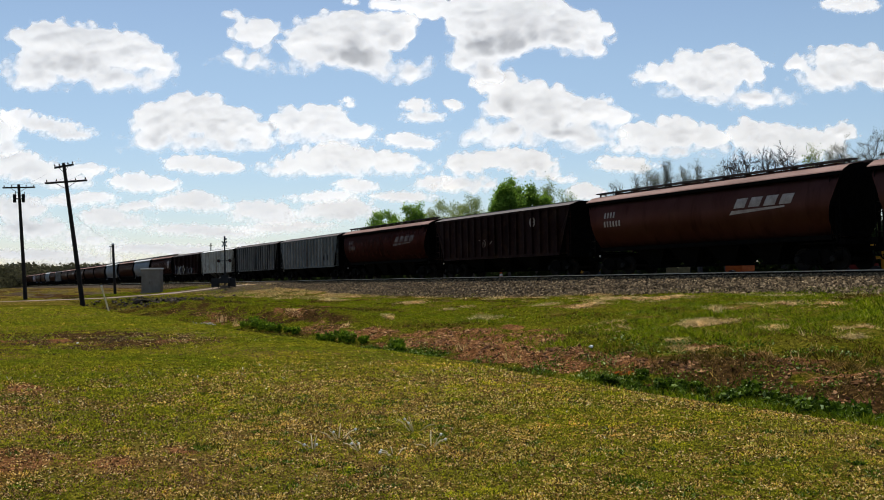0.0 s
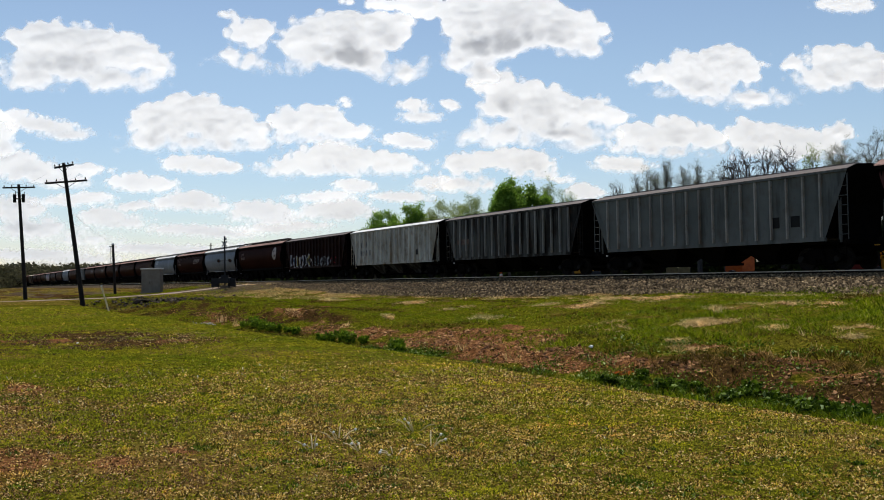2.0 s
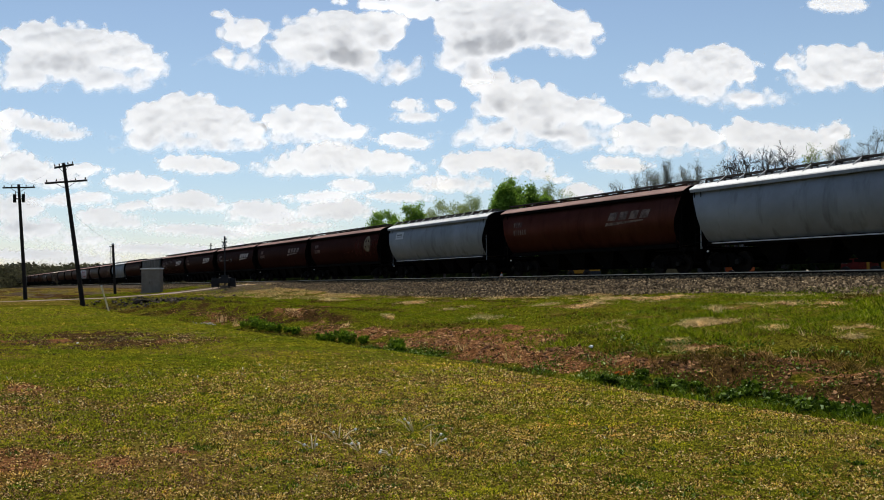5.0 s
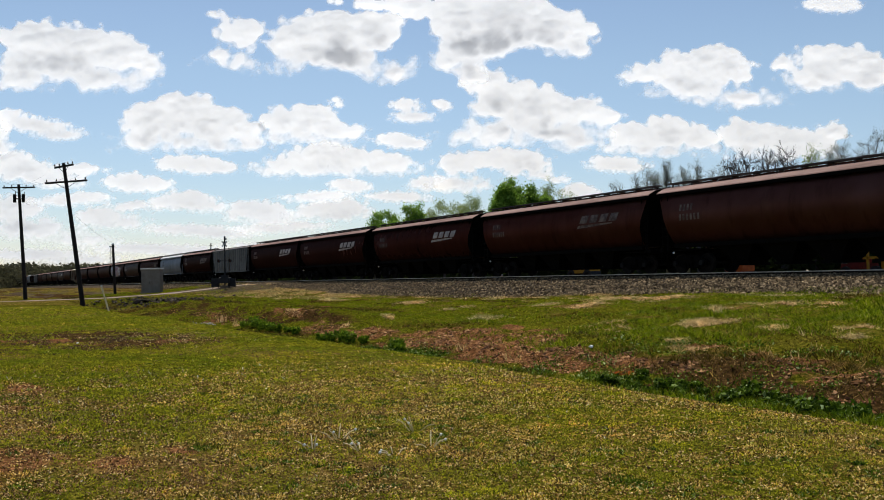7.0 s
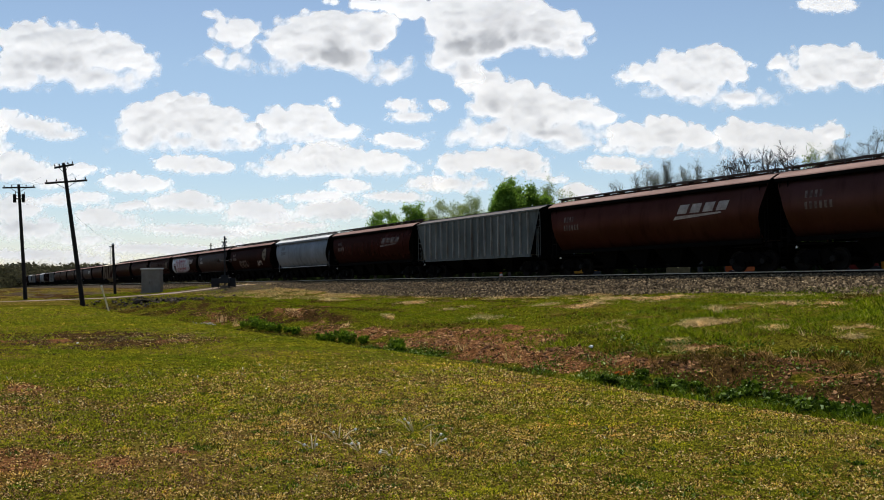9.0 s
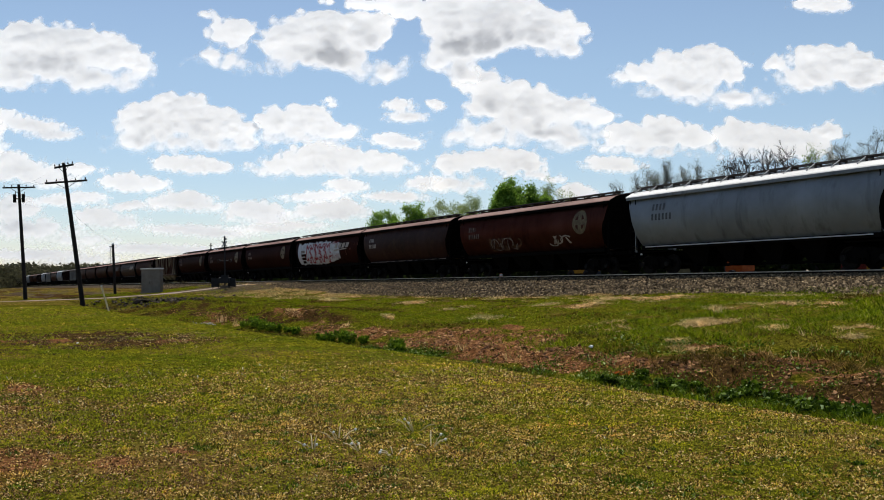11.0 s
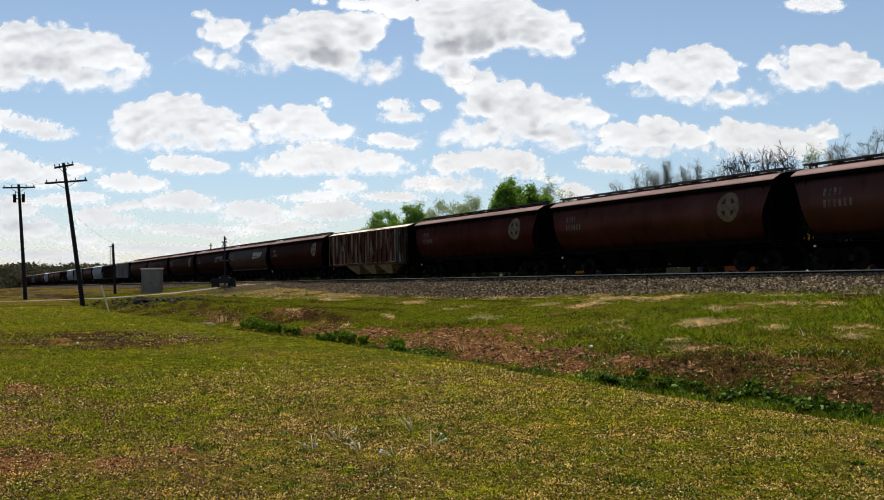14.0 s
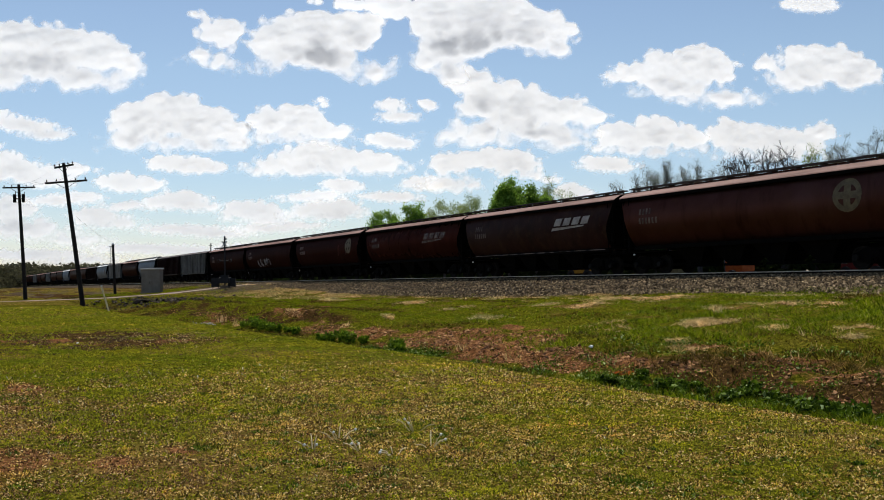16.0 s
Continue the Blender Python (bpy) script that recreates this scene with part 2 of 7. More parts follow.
def mud_and_lip_shade(x, y):
    """A dark dried puddle across the lawn and the damp toe of the bank."""
    n = fractal(x / 1.1, y / 0.7, 27, 4)
    m = np.maximum(np.maximum(0.6 * blob(x, y, -30.0, 1.8, 7.0, 2.4), blob(x, y, -29.0, 4.2, 6.2, 2.2)), 0.8 * blob(x, y, -27.4, 6.2, 3.6, 1.2)) * smooth(n, 0.27, 0.48)
    toe = smooth(y, 10.6, 11.4) * smooth(y + (n - 0.5) * 4, 15.6, 13.2) * smooth(n, 0.36, 0.56) * 0.8 * smooth(x, -17.5, -13.5)
    # dark earth of the cut, with the shade below its lip painted in
    m = np.maximum(m, 0.9 * smooth(-x, 30, 36) * smooth(-x, 68, 60) * smooth(y + (n - 0.5) * 2.0, 12.2, 12.8) * smooth(y + (n - 0.5) * 2.0, 14.6, 14.0) * smooth(n, 0.38, 0.55))
    m = np.maximum(m, 0.9 * blob(x, y + (n - 0.5) * 2.5, -58.0, 15.4, 8.0, 0.9, 0.05) * smooth(n, 0.3, 0.5))
    return np.clip(np.maximum(m, toe), 0, 1)


soil = bare_soil(gx, gy)
mud = mud_and_lip_shade(gx, gy)
field = smooth(-gx, 94, 110)
mud = np.maximum(mud, 0.8 * field * smooth(fractal(gx / 26, gy / 2.2, 63, 3), 0.50, 0.60))
gravel = np.maximum(smooth(gy, 28.3, 28.8) * smooth(gy, 36.3, 35.8), smooth(np.abs(gx - ROAD_X), 3.4, 2.6) * smooth(gy, -60, -50))
gravel = np.maximum(gravel, smooth(gy, 36, 38) * smooth(gy, 58, 50))
dry = smooth(fractal(gx / 3.0, gy / 3.0, 51, 4), 0.42, 0.7) * smooth(gy, 16, 4) + smooth(fractal(gx / 1.7, gy / 0.9, 61, 4), 0.55, 0.75) * smooth(gy, 13, 17)
dry = dry * (1 - 0.75 * smooth(gy, 10.5, 12) * smooth(gy, 20, 16))
dry = np.maximum(dry, smooth(gy, 25.5, 28.5) * (0.15 + 0.7 * smooth(-gx, 52, 66)))
dry = np.maximum(dry, 0.55 * smooth(-gx, 45, 80) * smooth(fractal(gx / 4, gy / 2, 57, 3), 0.3, 0.6))
gravel = np.maximum(gravel, 0.6 * field * smooth(fractal(gx / 22, gy / 2.0, 64, 3), 0.54, 0.62) * smooth(gy, 2, 8))
gravel = np.maximum(gravel, 0.75 * smooth(np.abs(gx - ROAD_X + 2), 17, 8) * smooth(gy, 19, 24) * smooth(gy, 31, 29))
dry = np.maximum(dry, (0.08 + 0.5 * smooth(fractal(gx / 14, gy / 2.5, 59, 4), 0.35, 0.65)) * smooth(-gx, 92, 100) * smooth(gy, 4, 9) * smooth(gy, 29, 27))


def earth_material():
    m, n, l, p = material("meadow_ground")
    fine, mid, broad = noise_node(n, l, 55, 4), noise_node(n, l, 11, 6, rough=0.65), noise_node(n, l, 0.7, 4)
    grass = ramp(n, l, blend(n, l, 0.5, fine, mid), (0.36, (0.006, 0.007, 0.001)), (0.5, (0.045, 0.047, 0.003)), (0.65, (0.21, 0.18, 0.018)))
    straw = ramp(n, l, blend(n, l, 0.5, fine, mid), (0.36, (0.010, 0.006, 0.002)), (0.5, (0.095, 0.052, 0.017)), (0.65, (0.44, 0.26, 0.10)))
    earth = ramp(n, l, blend(n, l, 0.5, mid, fine), (0.34, (0.012, 0.005, 0.0025)), (0.5, (0.090, 0.038, 0.014)), (0.62, (0.34, 0.165, 0.070)))
    stones = ramp(n, l, noise_node(n, l, 16, 3), (0.35, (0.015, 0.012, 0.009)), (0.7, (0.12, 0.095, 0.07)))
    c = blend(n, l, blend(n, l, 0.7, (0, 0, 0), attribute(n, "dry")), grass, straw)
    c = blend(n, l, steps(n, l, blend(n, l, 0.35, attribute(n, "soil"), mid), 0.33, 0.52), c, earth)
    silt = ramp(n, l, mid, (0.3, (0.008, 0.005, 0.002)), (0.52, (0.036, 0.020, 0.007)), (0.72, (0.14, 0.080, 0.03)))
    c = blend(n, l, steps(n, l, blend(n, l, 0.3, attribute(n, "mud"), mid), 0.3, 0.5), c, silt)
    c = blend(n, l, attribute(n, "gravel"), c, stones)
    c = blend(n, l, 0.5, c, ramp(n, l, broad, (0.3, (0.7, 0.7, 0.7)), (0.7, (1.25, 1.25, 1.25))), "MULTIPLY")
    l.new(c, p.inputs["Base Color"])
    p.inputs["Roughness"].default_value, p.inputs["Specular IOR Level"].default_value = 1.0, 0.0
    bump(n, l, p, fine, 0.5, 0.03)
    return m


ny, nx = gx.shape
ids = np.arange(ny * nx).reshape(ny, nx)
quads = np.stack([ids[:-1, :-1], ids[:-1, 1:], ids[1:, 1:], ids[1:, :-1]], -1).reshape(-1, 4)
ground = raw("ground", np.stack([gx, gy, gz], -1).reshape(-1, 3), quads, earth_material(), smooth=True,
             attrs={"soil": soil, "gravel": gravel, "dry": dry, "mud": mud})
tagged(ground, "uneven grassy ground with bare red earth and a ditch", "ground", kind="structure")


def wet_patch(name, label, cx, cy, rx, ry, mat, seed):
    """A film of muddy water that lies on the ground, with a ragged rim."""
    u, v = np.meshgrid(np.linspace(-1.3, 1.3, 44), np.linspace(-1.3, 1.3, 30))
    x, y = cx + u * rx, cy + v * ry
    ids = np.arange(u.size).reshape(u.shape)
    q = np.stack([ids[:-1, :-1], ids[:-1, 1:], ids[1:, 1:], ids[1:, :-1]], -1).reshape(-1, 4)
    inside = np.hypot(u, v) + (fractal(u * 2.2, v * 2.2, seed, 3) - 0.5) * 1.1 < 0.9
    z = ground_height(x, y) + 0.012
    keep = inside.ravel()[q].all(axis=1)
    tagged(raw(name, np.stack([x, y, z], -1).reshape(-1, 3), q[keep], mat, smooth=True), label, "puddle", kind="structure")


def pool_material(name, colour):
    m, n, l, p = material(name)
    c = blend(n, l, noise_node(n, l, 2.0, 4), colour, tuple(v * 0.6 for v in colour))
    l.new(c, p.inputs["Base Color"])
    p.inputs["Roughness"].default_value, p.inputs["Specular IOR Level"].default_value = 0.7, 0.0
    bump(n, l, p, noise_node(n, l, 5.0, 3), 0.04, 0.02)
    return m


wet_patch("muddy_puddle", "shallow red muddy puddle at the foot of the bank", -14.8, 12.15, 0.62, 0.26, pool_material("red_mud_water", (0.20, 0.052, 0.010)), 5)
DITCH_WATER = pool_material("ditch_water", (0.16, 0.12, 0.075))
DITCH_WATER.node_tree.nodes["Principled BSDF"].inputs["Roughness"].default_value = 0.3
DITCH_WATER.node_tree.nodes["Principled BSDF"].inputs["Specular IOR Level"].default_value = 0.3
wet_patch("ditch_puddle", "still puddle that mirrors the sky in the ditch", -48.6, 11.75, 2.6, 0.26, DITCH_WATER, 9)


def height(x, y):
    return float(ground_height(np.array([float(x)]), np.array([float(y)]))[0])


# ---- track ----
def rail_section(bm, x0, x1, y, z):
    """A flat-bottomed rail: foot, web and head."""
    prof = [(-0.07, 0), (0.07, 0), (0.07, 0.012), (0.012, 0.03), (0.012, 0.125), (0.036, 0.135), (0.036, 0.168), (0.028, 0.175),
            (-0.028, 0.175), (-0.036, 0.168), (-0.036, 0.135), (-0.012, 0.125), (-0.012, 0.03), (-0.07, 0.012)]
    a = [bm.verts.new((x0, y + v, z - 0.175 + w)) for v, w in prof]
    b = [bm.verts.new((x1, y + v, z - 0.175 + w)) for v, w in prof]
    for i in range(len(prof)):
        f = bm.faces.new((a[i], a[(i + 1) % 14], b[(i + 1) % 14], b[i]))
        f.material_index = 1 if 5 <= i <= 9 else 0
    bm.faces.new(a), bm.faces.new(b[::-1])


track = empty("railway_track", "straight railway track on a grey ballast bed", "track", kind="structure")
for side in (-0.7175, 0.7175):
    bm = bmesh.new()
    rail_section(bm, -1500, 60, TRACK_Y + side, RAIL_Z)
    part("rail", bm, [RAIL_SIDE, STEEL], track)
sleeper_bm = bmesh.new()
box(sleeper_bm, -0.11, 0.11, -1.3, 1.3, -0.17, 0)
bmesh.ops.bevel(sleeper_bm, geom=sleeper_bm.edges[:], offset=0.015, segments=1)
first = part("sleeper", sleeper_bm, SLEEPER, track)
first.location = (-18, TRACK_Y, RAIL_Z - 0.175)
for i in range(1, 290):
    s = new("sleeper", first.data)
    s.parent = track
    s.location = (-18 - 0.52 * i, TRACK_Y + random.uniform(-0.04, 0.04), RAIL_Z - 0.175 + random.uniform(-0.01, 0.004))
    s.rotation_euler.z = random.uniform(-0.015, 0.015)


def scatter(name, mat, centres, sizes, label, category, kind="stuff", parent=None, flat=0.8, stretch=1.0):
    """Many small angular stones as one mesh."""
    k = len(centres)
    base = np.array([(1, 0, 0), (-1, 0, 0), (0, 1, 0), (0, -1, 0), (0, 0, 1), (0, 0, -1)], float)
    tri = np.array([(0, 2, 4), (2, 1, 4), (1, 3, 4), (3, 0, 4), (2, 0, 5), (1, 2, 5), (3, 1, 5), (0, 3, 5)])
    rng = np.random.default_rng(len(name) + k)
    v = base[None] * rng.uniform(0.55, 1.1, (k, 6, 1)) + rng.normal(0, 0.18, (k, 6, 3))
    ang = rng.uniform(0, 6.283, k)
    c, s = np.cos(ang)[:, None], np.sin(ang)[:, None]
    v = np.stack([(v[..., 0] * c - v[..., 1] * s) * stretch, v[..., 0] * s + v[..., 1] * c, v[..., 2] * flat], -1) * np.asarray(sizes)[:, None, None]
    v = v + np.asarray(centres)[:, None]
    f = (tri[None] + 6 * np.arange(k)[:, None, None]).reshape(-1, 3)
    ob = raw(name, v.reshape(-1, 3), f, mat, parent)
    return tagged(ob, label, category, kind=kind)


def island_stone(name, stops):
    m, n, l, p = material(name)
    g = n.new("ShaderNodeNewGeometry")
    c = ramp(n, l, g.outputs["Random Per Island"], *stops)
    c = blend(n, l, 0.5, c, ramp(n, l, noise_node(n, l, 30, 3), (0.3, (0.5, 0.5, 0.5)), (0.7, (1.4, 1.4, 1.4))), "MULTIPLY")
    l.new(c, p.inputs["Base Color"])
    p.inputs["Roughness"].default_value, p.inputs["Specular IOR Level"].default_value = 0.9, 0.1
    return m


BALLAST = island_stone("ballast_pieces", [(0.0, (0.018, 0.012, 0.006)), (0.45, (0.088, 0.062, 0.033)), (0.85, (0.22, 0.158, 0.088)), (1.0, (0.44, 0.33, 0.20))])
rng = np.random.default_rng(4)
k = 44000
bx = -16 - 150 * rng.random(k) ** 1.7
by = rng.uniform(28.25, 31.55, k) + rng.normal(0, 0.12, k)
scatter("ballast_stones", BALLAST, np.stack([bx, by, ground_height(bx, by) + 0.015], -1), rng.uniform(0.045, 0.10, k), "loose grey and tan ballast stones", "ballast")


# ---- freight cars ----
# Cars stand on the rail head at z = 0 of their own space, x along the train, near side at -y.
CURVED = [(y, z * 0.957) for y, z in [(0.0, 4.46), (0.5, 4.45), (1.08, 4.33), (1.47, 4.11), (1.50, 4.06), (1.27, 4.01), (1.40, 3.76), (1.51, 3.46), (1.585, 3.12), (1.61, 2.8), (1.57, 2.42), (1.46, 2.04), (1.28, 1.70), (1.04, 1.42)]]
RIBBED = [(y, z * 0.957) for y, z in [(0.0, 4.40), (0.95, 4.34), (1.47, 4.14), (1.54, 4.12), (1.54, 4.03), (1.46, 4.02), (1.46, 3.4), (1.46, 2.9), (1.46, 2.3), (1.46, 1.8), (1.46, 1.36)]]


def side_y(profile, z):
    """How far the near side stands from the middle at height z."""
    zs, ys = [p[1] for p in profile[::-1]], [p[0] for p in profile[::-1]]
    return float(np.interp(z, zs, ys))


def hull(profile, length, cut):
    """A closed hopper body with ends darkened for shade; cut(z) tells how far its ends draw in at that height."""
    bm = bmesh.new()
    half = length / 2
    cols = [-1.0, -0.75, -0.5, -0.25, 0.0, 0.25, 0.5, 0.75, 1.0]
    near, far = [], []
    for y, z in profile:
        e = half - cut(z)
        near.append([bm.verts.new((e * c, -y, z)) for c in cols])
        far.append(near[-1] if y == 0 else [bm.verts.new((e * c, y, z)) for c in cols])
    for rows, flip in ((near, False), (far, True)):
        for a, b in zip(rows, rows[1:]):
            for i in range(len(cols) - 1):
                f = [a[i], b[i], b[i + 1], a[i + 1]]
                bm.faces.new(f[::-1] if flip else f)
    bm.faces.new([near[-1][i] for i in range(9)][::-1] + [far[-1][i] for i in range(9)])
    for i, s in ((0, 1), (8, -1)):
        loop = [r[i] for r in near] + [r[i] for r in far[:0:-1]]
        f = bm.faces.new(loop[::s])
        bmesh.ops.triangulate(bm, faces=[f])
    bmesh.ops.recalc_face_normals(bm, faces=bm.faces[:])
    # end faces take the near-black: shade between the cars put into colour
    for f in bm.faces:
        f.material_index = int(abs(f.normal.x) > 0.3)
    return bm


def roof_sheet(profile, length, rows):
    """The roof: the upper rows of the section, a little proud of the body."""
    bm = bmesh.new()
    h = length / 2 - 0.04
    pts = [(-y, z + 0.012) for y, z in profile[rows - 1:0:-1]] + [(y, z + 0.012) for y, z in profile[:rows]]
    cols = [-h + 2 * h * i / 12 for i in range(13)]
    grid = [[bm.verts.new((x, y * 1.004, z)) for y, z in pts] for x in cols]
    for a, b in zip(grid, grid[1:]):
        for j in range(len(pts) - 1):
            bm.faces.new((a[j], a[j + 1], b[j + 1], b[j]))
    bmesh.ops.recalc_face_normals(bm, faces=bm.faces[:])
    bmesh.ops.solidify(bm, geom=bm.faces[:], thickness=0.01)
    return bm


def ring_wheel(bm, x, y, r, width):
    """A railway wheel: tread, flange on its inner side, dished plate."""
    s = 1 if y > 0 else -1
    prof = [(0.0, -0.05), (0.16, -0.05), (0.2, 0.0), (r - 0.08, 0.02), (r - 0.05, 0.065), (r, 0.065), (r, -0.035), (r + 0.026, -0.05), (r + 0.02, -0.075), (r - 0.06, -0.075), (0.2, -0.05)]
    rings = []
    for pr, py in prof[1:]:
        rings.append([bm.verts.new((x + pr * math.cos(a), y + s * py, r + pr * math.sin(a))) for a in (2 * math.pi * j / 20 for j in range(20))])
    for a, b in zip(rings, rings[1:]):
        for j in range(20):
            bm.faces.new((a[j], a[(j + 1) % 20], b[(j + 1) % 20], b[j]))
    bm.faces.new(rings[0])


def truck(parent, x):
    t = bmesh.new()
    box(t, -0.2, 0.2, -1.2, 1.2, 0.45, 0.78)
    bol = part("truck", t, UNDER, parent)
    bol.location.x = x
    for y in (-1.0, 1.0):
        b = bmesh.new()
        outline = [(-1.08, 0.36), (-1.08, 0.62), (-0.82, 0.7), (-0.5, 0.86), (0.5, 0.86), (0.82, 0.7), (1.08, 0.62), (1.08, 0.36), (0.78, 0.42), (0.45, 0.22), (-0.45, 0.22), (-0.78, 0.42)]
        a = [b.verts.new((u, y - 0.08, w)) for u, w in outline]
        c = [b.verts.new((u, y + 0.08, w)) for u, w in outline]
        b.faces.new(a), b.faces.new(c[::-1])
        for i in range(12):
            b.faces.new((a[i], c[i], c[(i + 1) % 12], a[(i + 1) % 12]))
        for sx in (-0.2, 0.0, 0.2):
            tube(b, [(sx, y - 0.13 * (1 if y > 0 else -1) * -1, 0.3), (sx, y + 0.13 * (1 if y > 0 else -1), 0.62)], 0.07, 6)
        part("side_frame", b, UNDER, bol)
        for sx in (-0.88, 0.88):
            c = bmesh.new()
            tube(c, [(sx, y + (0.1 if y > 0 else -0.1), 0.46), (sx, y + (0.22 if y > 0 else -0.22), 0.46)], 0.13, 10)
            part("bearing_cap", c, BEARING, bol)
    for sx in (-0.88, 0.88):
        w = bmesh.new()
        for y in (-0.75, 0.75):
            ring_wheel(w, sx, y, 0.457, 0.13)
        tube(w, [(sx, -1.0, 0.457), (sx, 1.0, 0.457)], 0.08, 8)
        part("wheelset", w, [WHEEL], bol)
    return bol


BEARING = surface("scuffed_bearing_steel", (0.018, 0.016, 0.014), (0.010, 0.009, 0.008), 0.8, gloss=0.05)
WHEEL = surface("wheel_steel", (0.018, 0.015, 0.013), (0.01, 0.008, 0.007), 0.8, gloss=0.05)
PALE_RIB = paint("stained_white_paint", (0.24, 0.195, 0.135), (0.045, 0.014, 0.008), 0.6, runs=(0.46, 0.54))
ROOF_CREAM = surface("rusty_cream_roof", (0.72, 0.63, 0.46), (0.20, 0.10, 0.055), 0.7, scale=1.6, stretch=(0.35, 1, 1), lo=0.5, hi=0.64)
# Brown and pale roofs: dust plus sunlight painted into the colour.
ROOF_BROWN = surface("dusty_sunlit_brown_roof", (0.25, 0.150, 0.125), (0.11, 0.055, 0.043), 0.7, gloss=0.1, scale=1.2, stretch=(0.3, 1, 1))
ROOF_GREY = surface("dusty_sunlit_pale_roof", (0.62, 0.62, 0.60), (0.45, 0.45, 0.44), 0.5, scale=1.2, stretch=(0.3, 1, 1))
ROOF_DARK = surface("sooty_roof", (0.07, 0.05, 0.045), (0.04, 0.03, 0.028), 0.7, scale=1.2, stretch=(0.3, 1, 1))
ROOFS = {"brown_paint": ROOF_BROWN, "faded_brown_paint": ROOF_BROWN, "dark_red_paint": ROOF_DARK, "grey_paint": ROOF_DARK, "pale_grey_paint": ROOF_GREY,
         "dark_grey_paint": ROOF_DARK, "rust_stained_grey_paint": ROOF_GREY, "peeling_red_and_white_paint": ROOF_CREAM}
PALE_BOARD = surface("dusty_walkway_grating", (0.26, 0.24, 0.22), (0.09, 0.07, 0.06), 0.7, 0.2)
# Grey ribs paler than their panels: edge highlights put into the colour.
RIBS = {"peeling_red_and_white_paint": PALE_RIB, "grey_paint": paint("highlit_grey_ribs", (0.23, 0.22, 0.20), (0.10, 0.07, 0.05), 0.6),
        "dark_grey_paint": paint("highlit_dark_ribs", (0.19, 0.185, 0.17), (0.02, 0.018, 0.016), 0.5), "rust_stained_grey_paint": paint("highlit_pale_ribs", (0.46, 0.45, 0.40), (0.22, 0.16, 0.09), 0.7)}
PLATE_GREY = surface("pale_plate", (0.5, 0.5, 0.5), (0.4, 0.4, 0.4), 0.5, relief=0)
BOARD = surface("walkway_grating", (0.075, 0.06, 0.055), (0.04, 0.032, 0.03), 0.7, 0.2)


def ladder(parent, x, y, z0, z1, mat, wide=0.42):
    b = bmesh.new()
    for dx in (0, wide):
        tube(b, [(x + dx, y, z0), (x + dx, y, z1)], 0.022, 5)
    k = int((z1 - z0) / 0.38)
    for i in range(k):
        z = z0 + 0.2 + i * 0.38
        tube(b, [(x, y, z), (x + wide, y, z)], 0.016, 5)
    part("ladder", b, mat, parent)


def underframe(car, length, mat, bays, sill_z, cut):
    """Hopper bays with gates, sills, trucks, couplers, brake gear, end platforms and steps."""
    half = length / 2
    span = (length - 6.6) / bays
    for i in range(bays):
        x0 = -half + 3.3 + span * i
        b = bmesh.new()
        w = 1.38 if bays == 3 else 1.06
        top = [(x0 + 0.05, -w, sill_z), (x0 + span - 0.05, -w, sill_z), (x0 + span - 0.05, w, sill_z), (x0 + 0.05, w, sill_z)]
        xm = x0 + span / 2
        low = [(xm - 0.38, -0.62, 0.42), (xm + 0.38, -0.62, 0.42), (xm + 0.38, 0.62, 0.42), (xm - 0.38, 0.62, 0.42)]
        a, c = [b.verts.new(q) for q in top], [b.verts.new(q) for q in low]
        for j in range(4):
            b.faces.new((a[j], c[j], c[(j + 1) % 4], a[(j + 1) % 4]))
        b.faces.new(a), b.faces.new(c[::-1])
        # bays of most cars darkened: shade under the body put into colour
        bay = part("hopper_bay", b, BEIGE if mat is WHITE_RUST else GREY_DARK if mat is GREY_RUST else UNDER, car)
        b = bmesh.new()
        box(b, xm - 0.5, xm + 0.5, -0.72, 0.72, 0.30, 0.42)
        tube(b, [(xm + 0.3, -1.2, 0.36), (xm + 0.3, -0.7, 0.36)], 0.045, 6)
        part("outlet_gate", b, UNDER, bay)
    b = bmesh.new()
    box(b, -half + 0.2, half - 0.2, -0.2, 0.2, 0.72, 1.06)
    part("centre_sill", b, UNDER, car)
    for y in (-1, 1):
        b = bmesh.new()
        e = half - cut(sill_z)
        out = 1.40 if bays == 3 else 1.16
        box(b, -e + 0.05, e - 0.05, y * out - 0.08, y * out + 0.08, sill_z - 0.16, sill_z + 0.03)
        part("side_sill", b, mat if bays == 3 else UNDER, car)
    for s in (-1, 1):
        truck(car, s * (half - 1.75))
        b = bmesh.new()
        box(b, min(s * (half - 0.1), s * (half - 0.35)), max(s * (half - 0.1), s * (half - 0.35)), -1.42, 1.42, 1.02, 1.22)
        box(b, min(s * (half - 0.2), s * (half - 2.6)), max(s * (half - 0.2), s * (half - 2.6)), -1.1, 1.1, 1.08, 1.13)
        part("end_platform", b, UNDER, car)
        b = bmesh.new()
        tube(b, [(s * (half - 0.2), 0, 0.86), (s * (half + 0.35), 0, 0.86)], 0.09, 6)
        box(b, min(s * (half + 0.3), s * (half + 0.62)), max(s * (half + 0.3), s * (half + 0.62)), -0.13, 0.13, 0.72, 1.0)
        tube(b, [(s * (half - 0.1), 0.35, 0.8), (s * (half + 0.3), 0.3, 0.42), (s * (half + 0.58), 0.25, 0.5)], 0.03, 5)
        part("coupler", b, UNDER, car)
        for y in (-1, 1):
            b = bmesh.new()
            x = s * (half - 0.42)
            for dx in (-0.2, 0.2):
                tube(b, [(x + dx, y * 1.43, 1.1), (x + dx, y * 1.43, 0.52)], 0.02, 5)
            for z in (0.55, 0.85):
                box(b, x - 0.2, x + 0.2, y * 1.43 - 0.05, y * 1.43 + 0.05, z - 0.015, z + 0.015)
            part("step", b, UNDER, car)
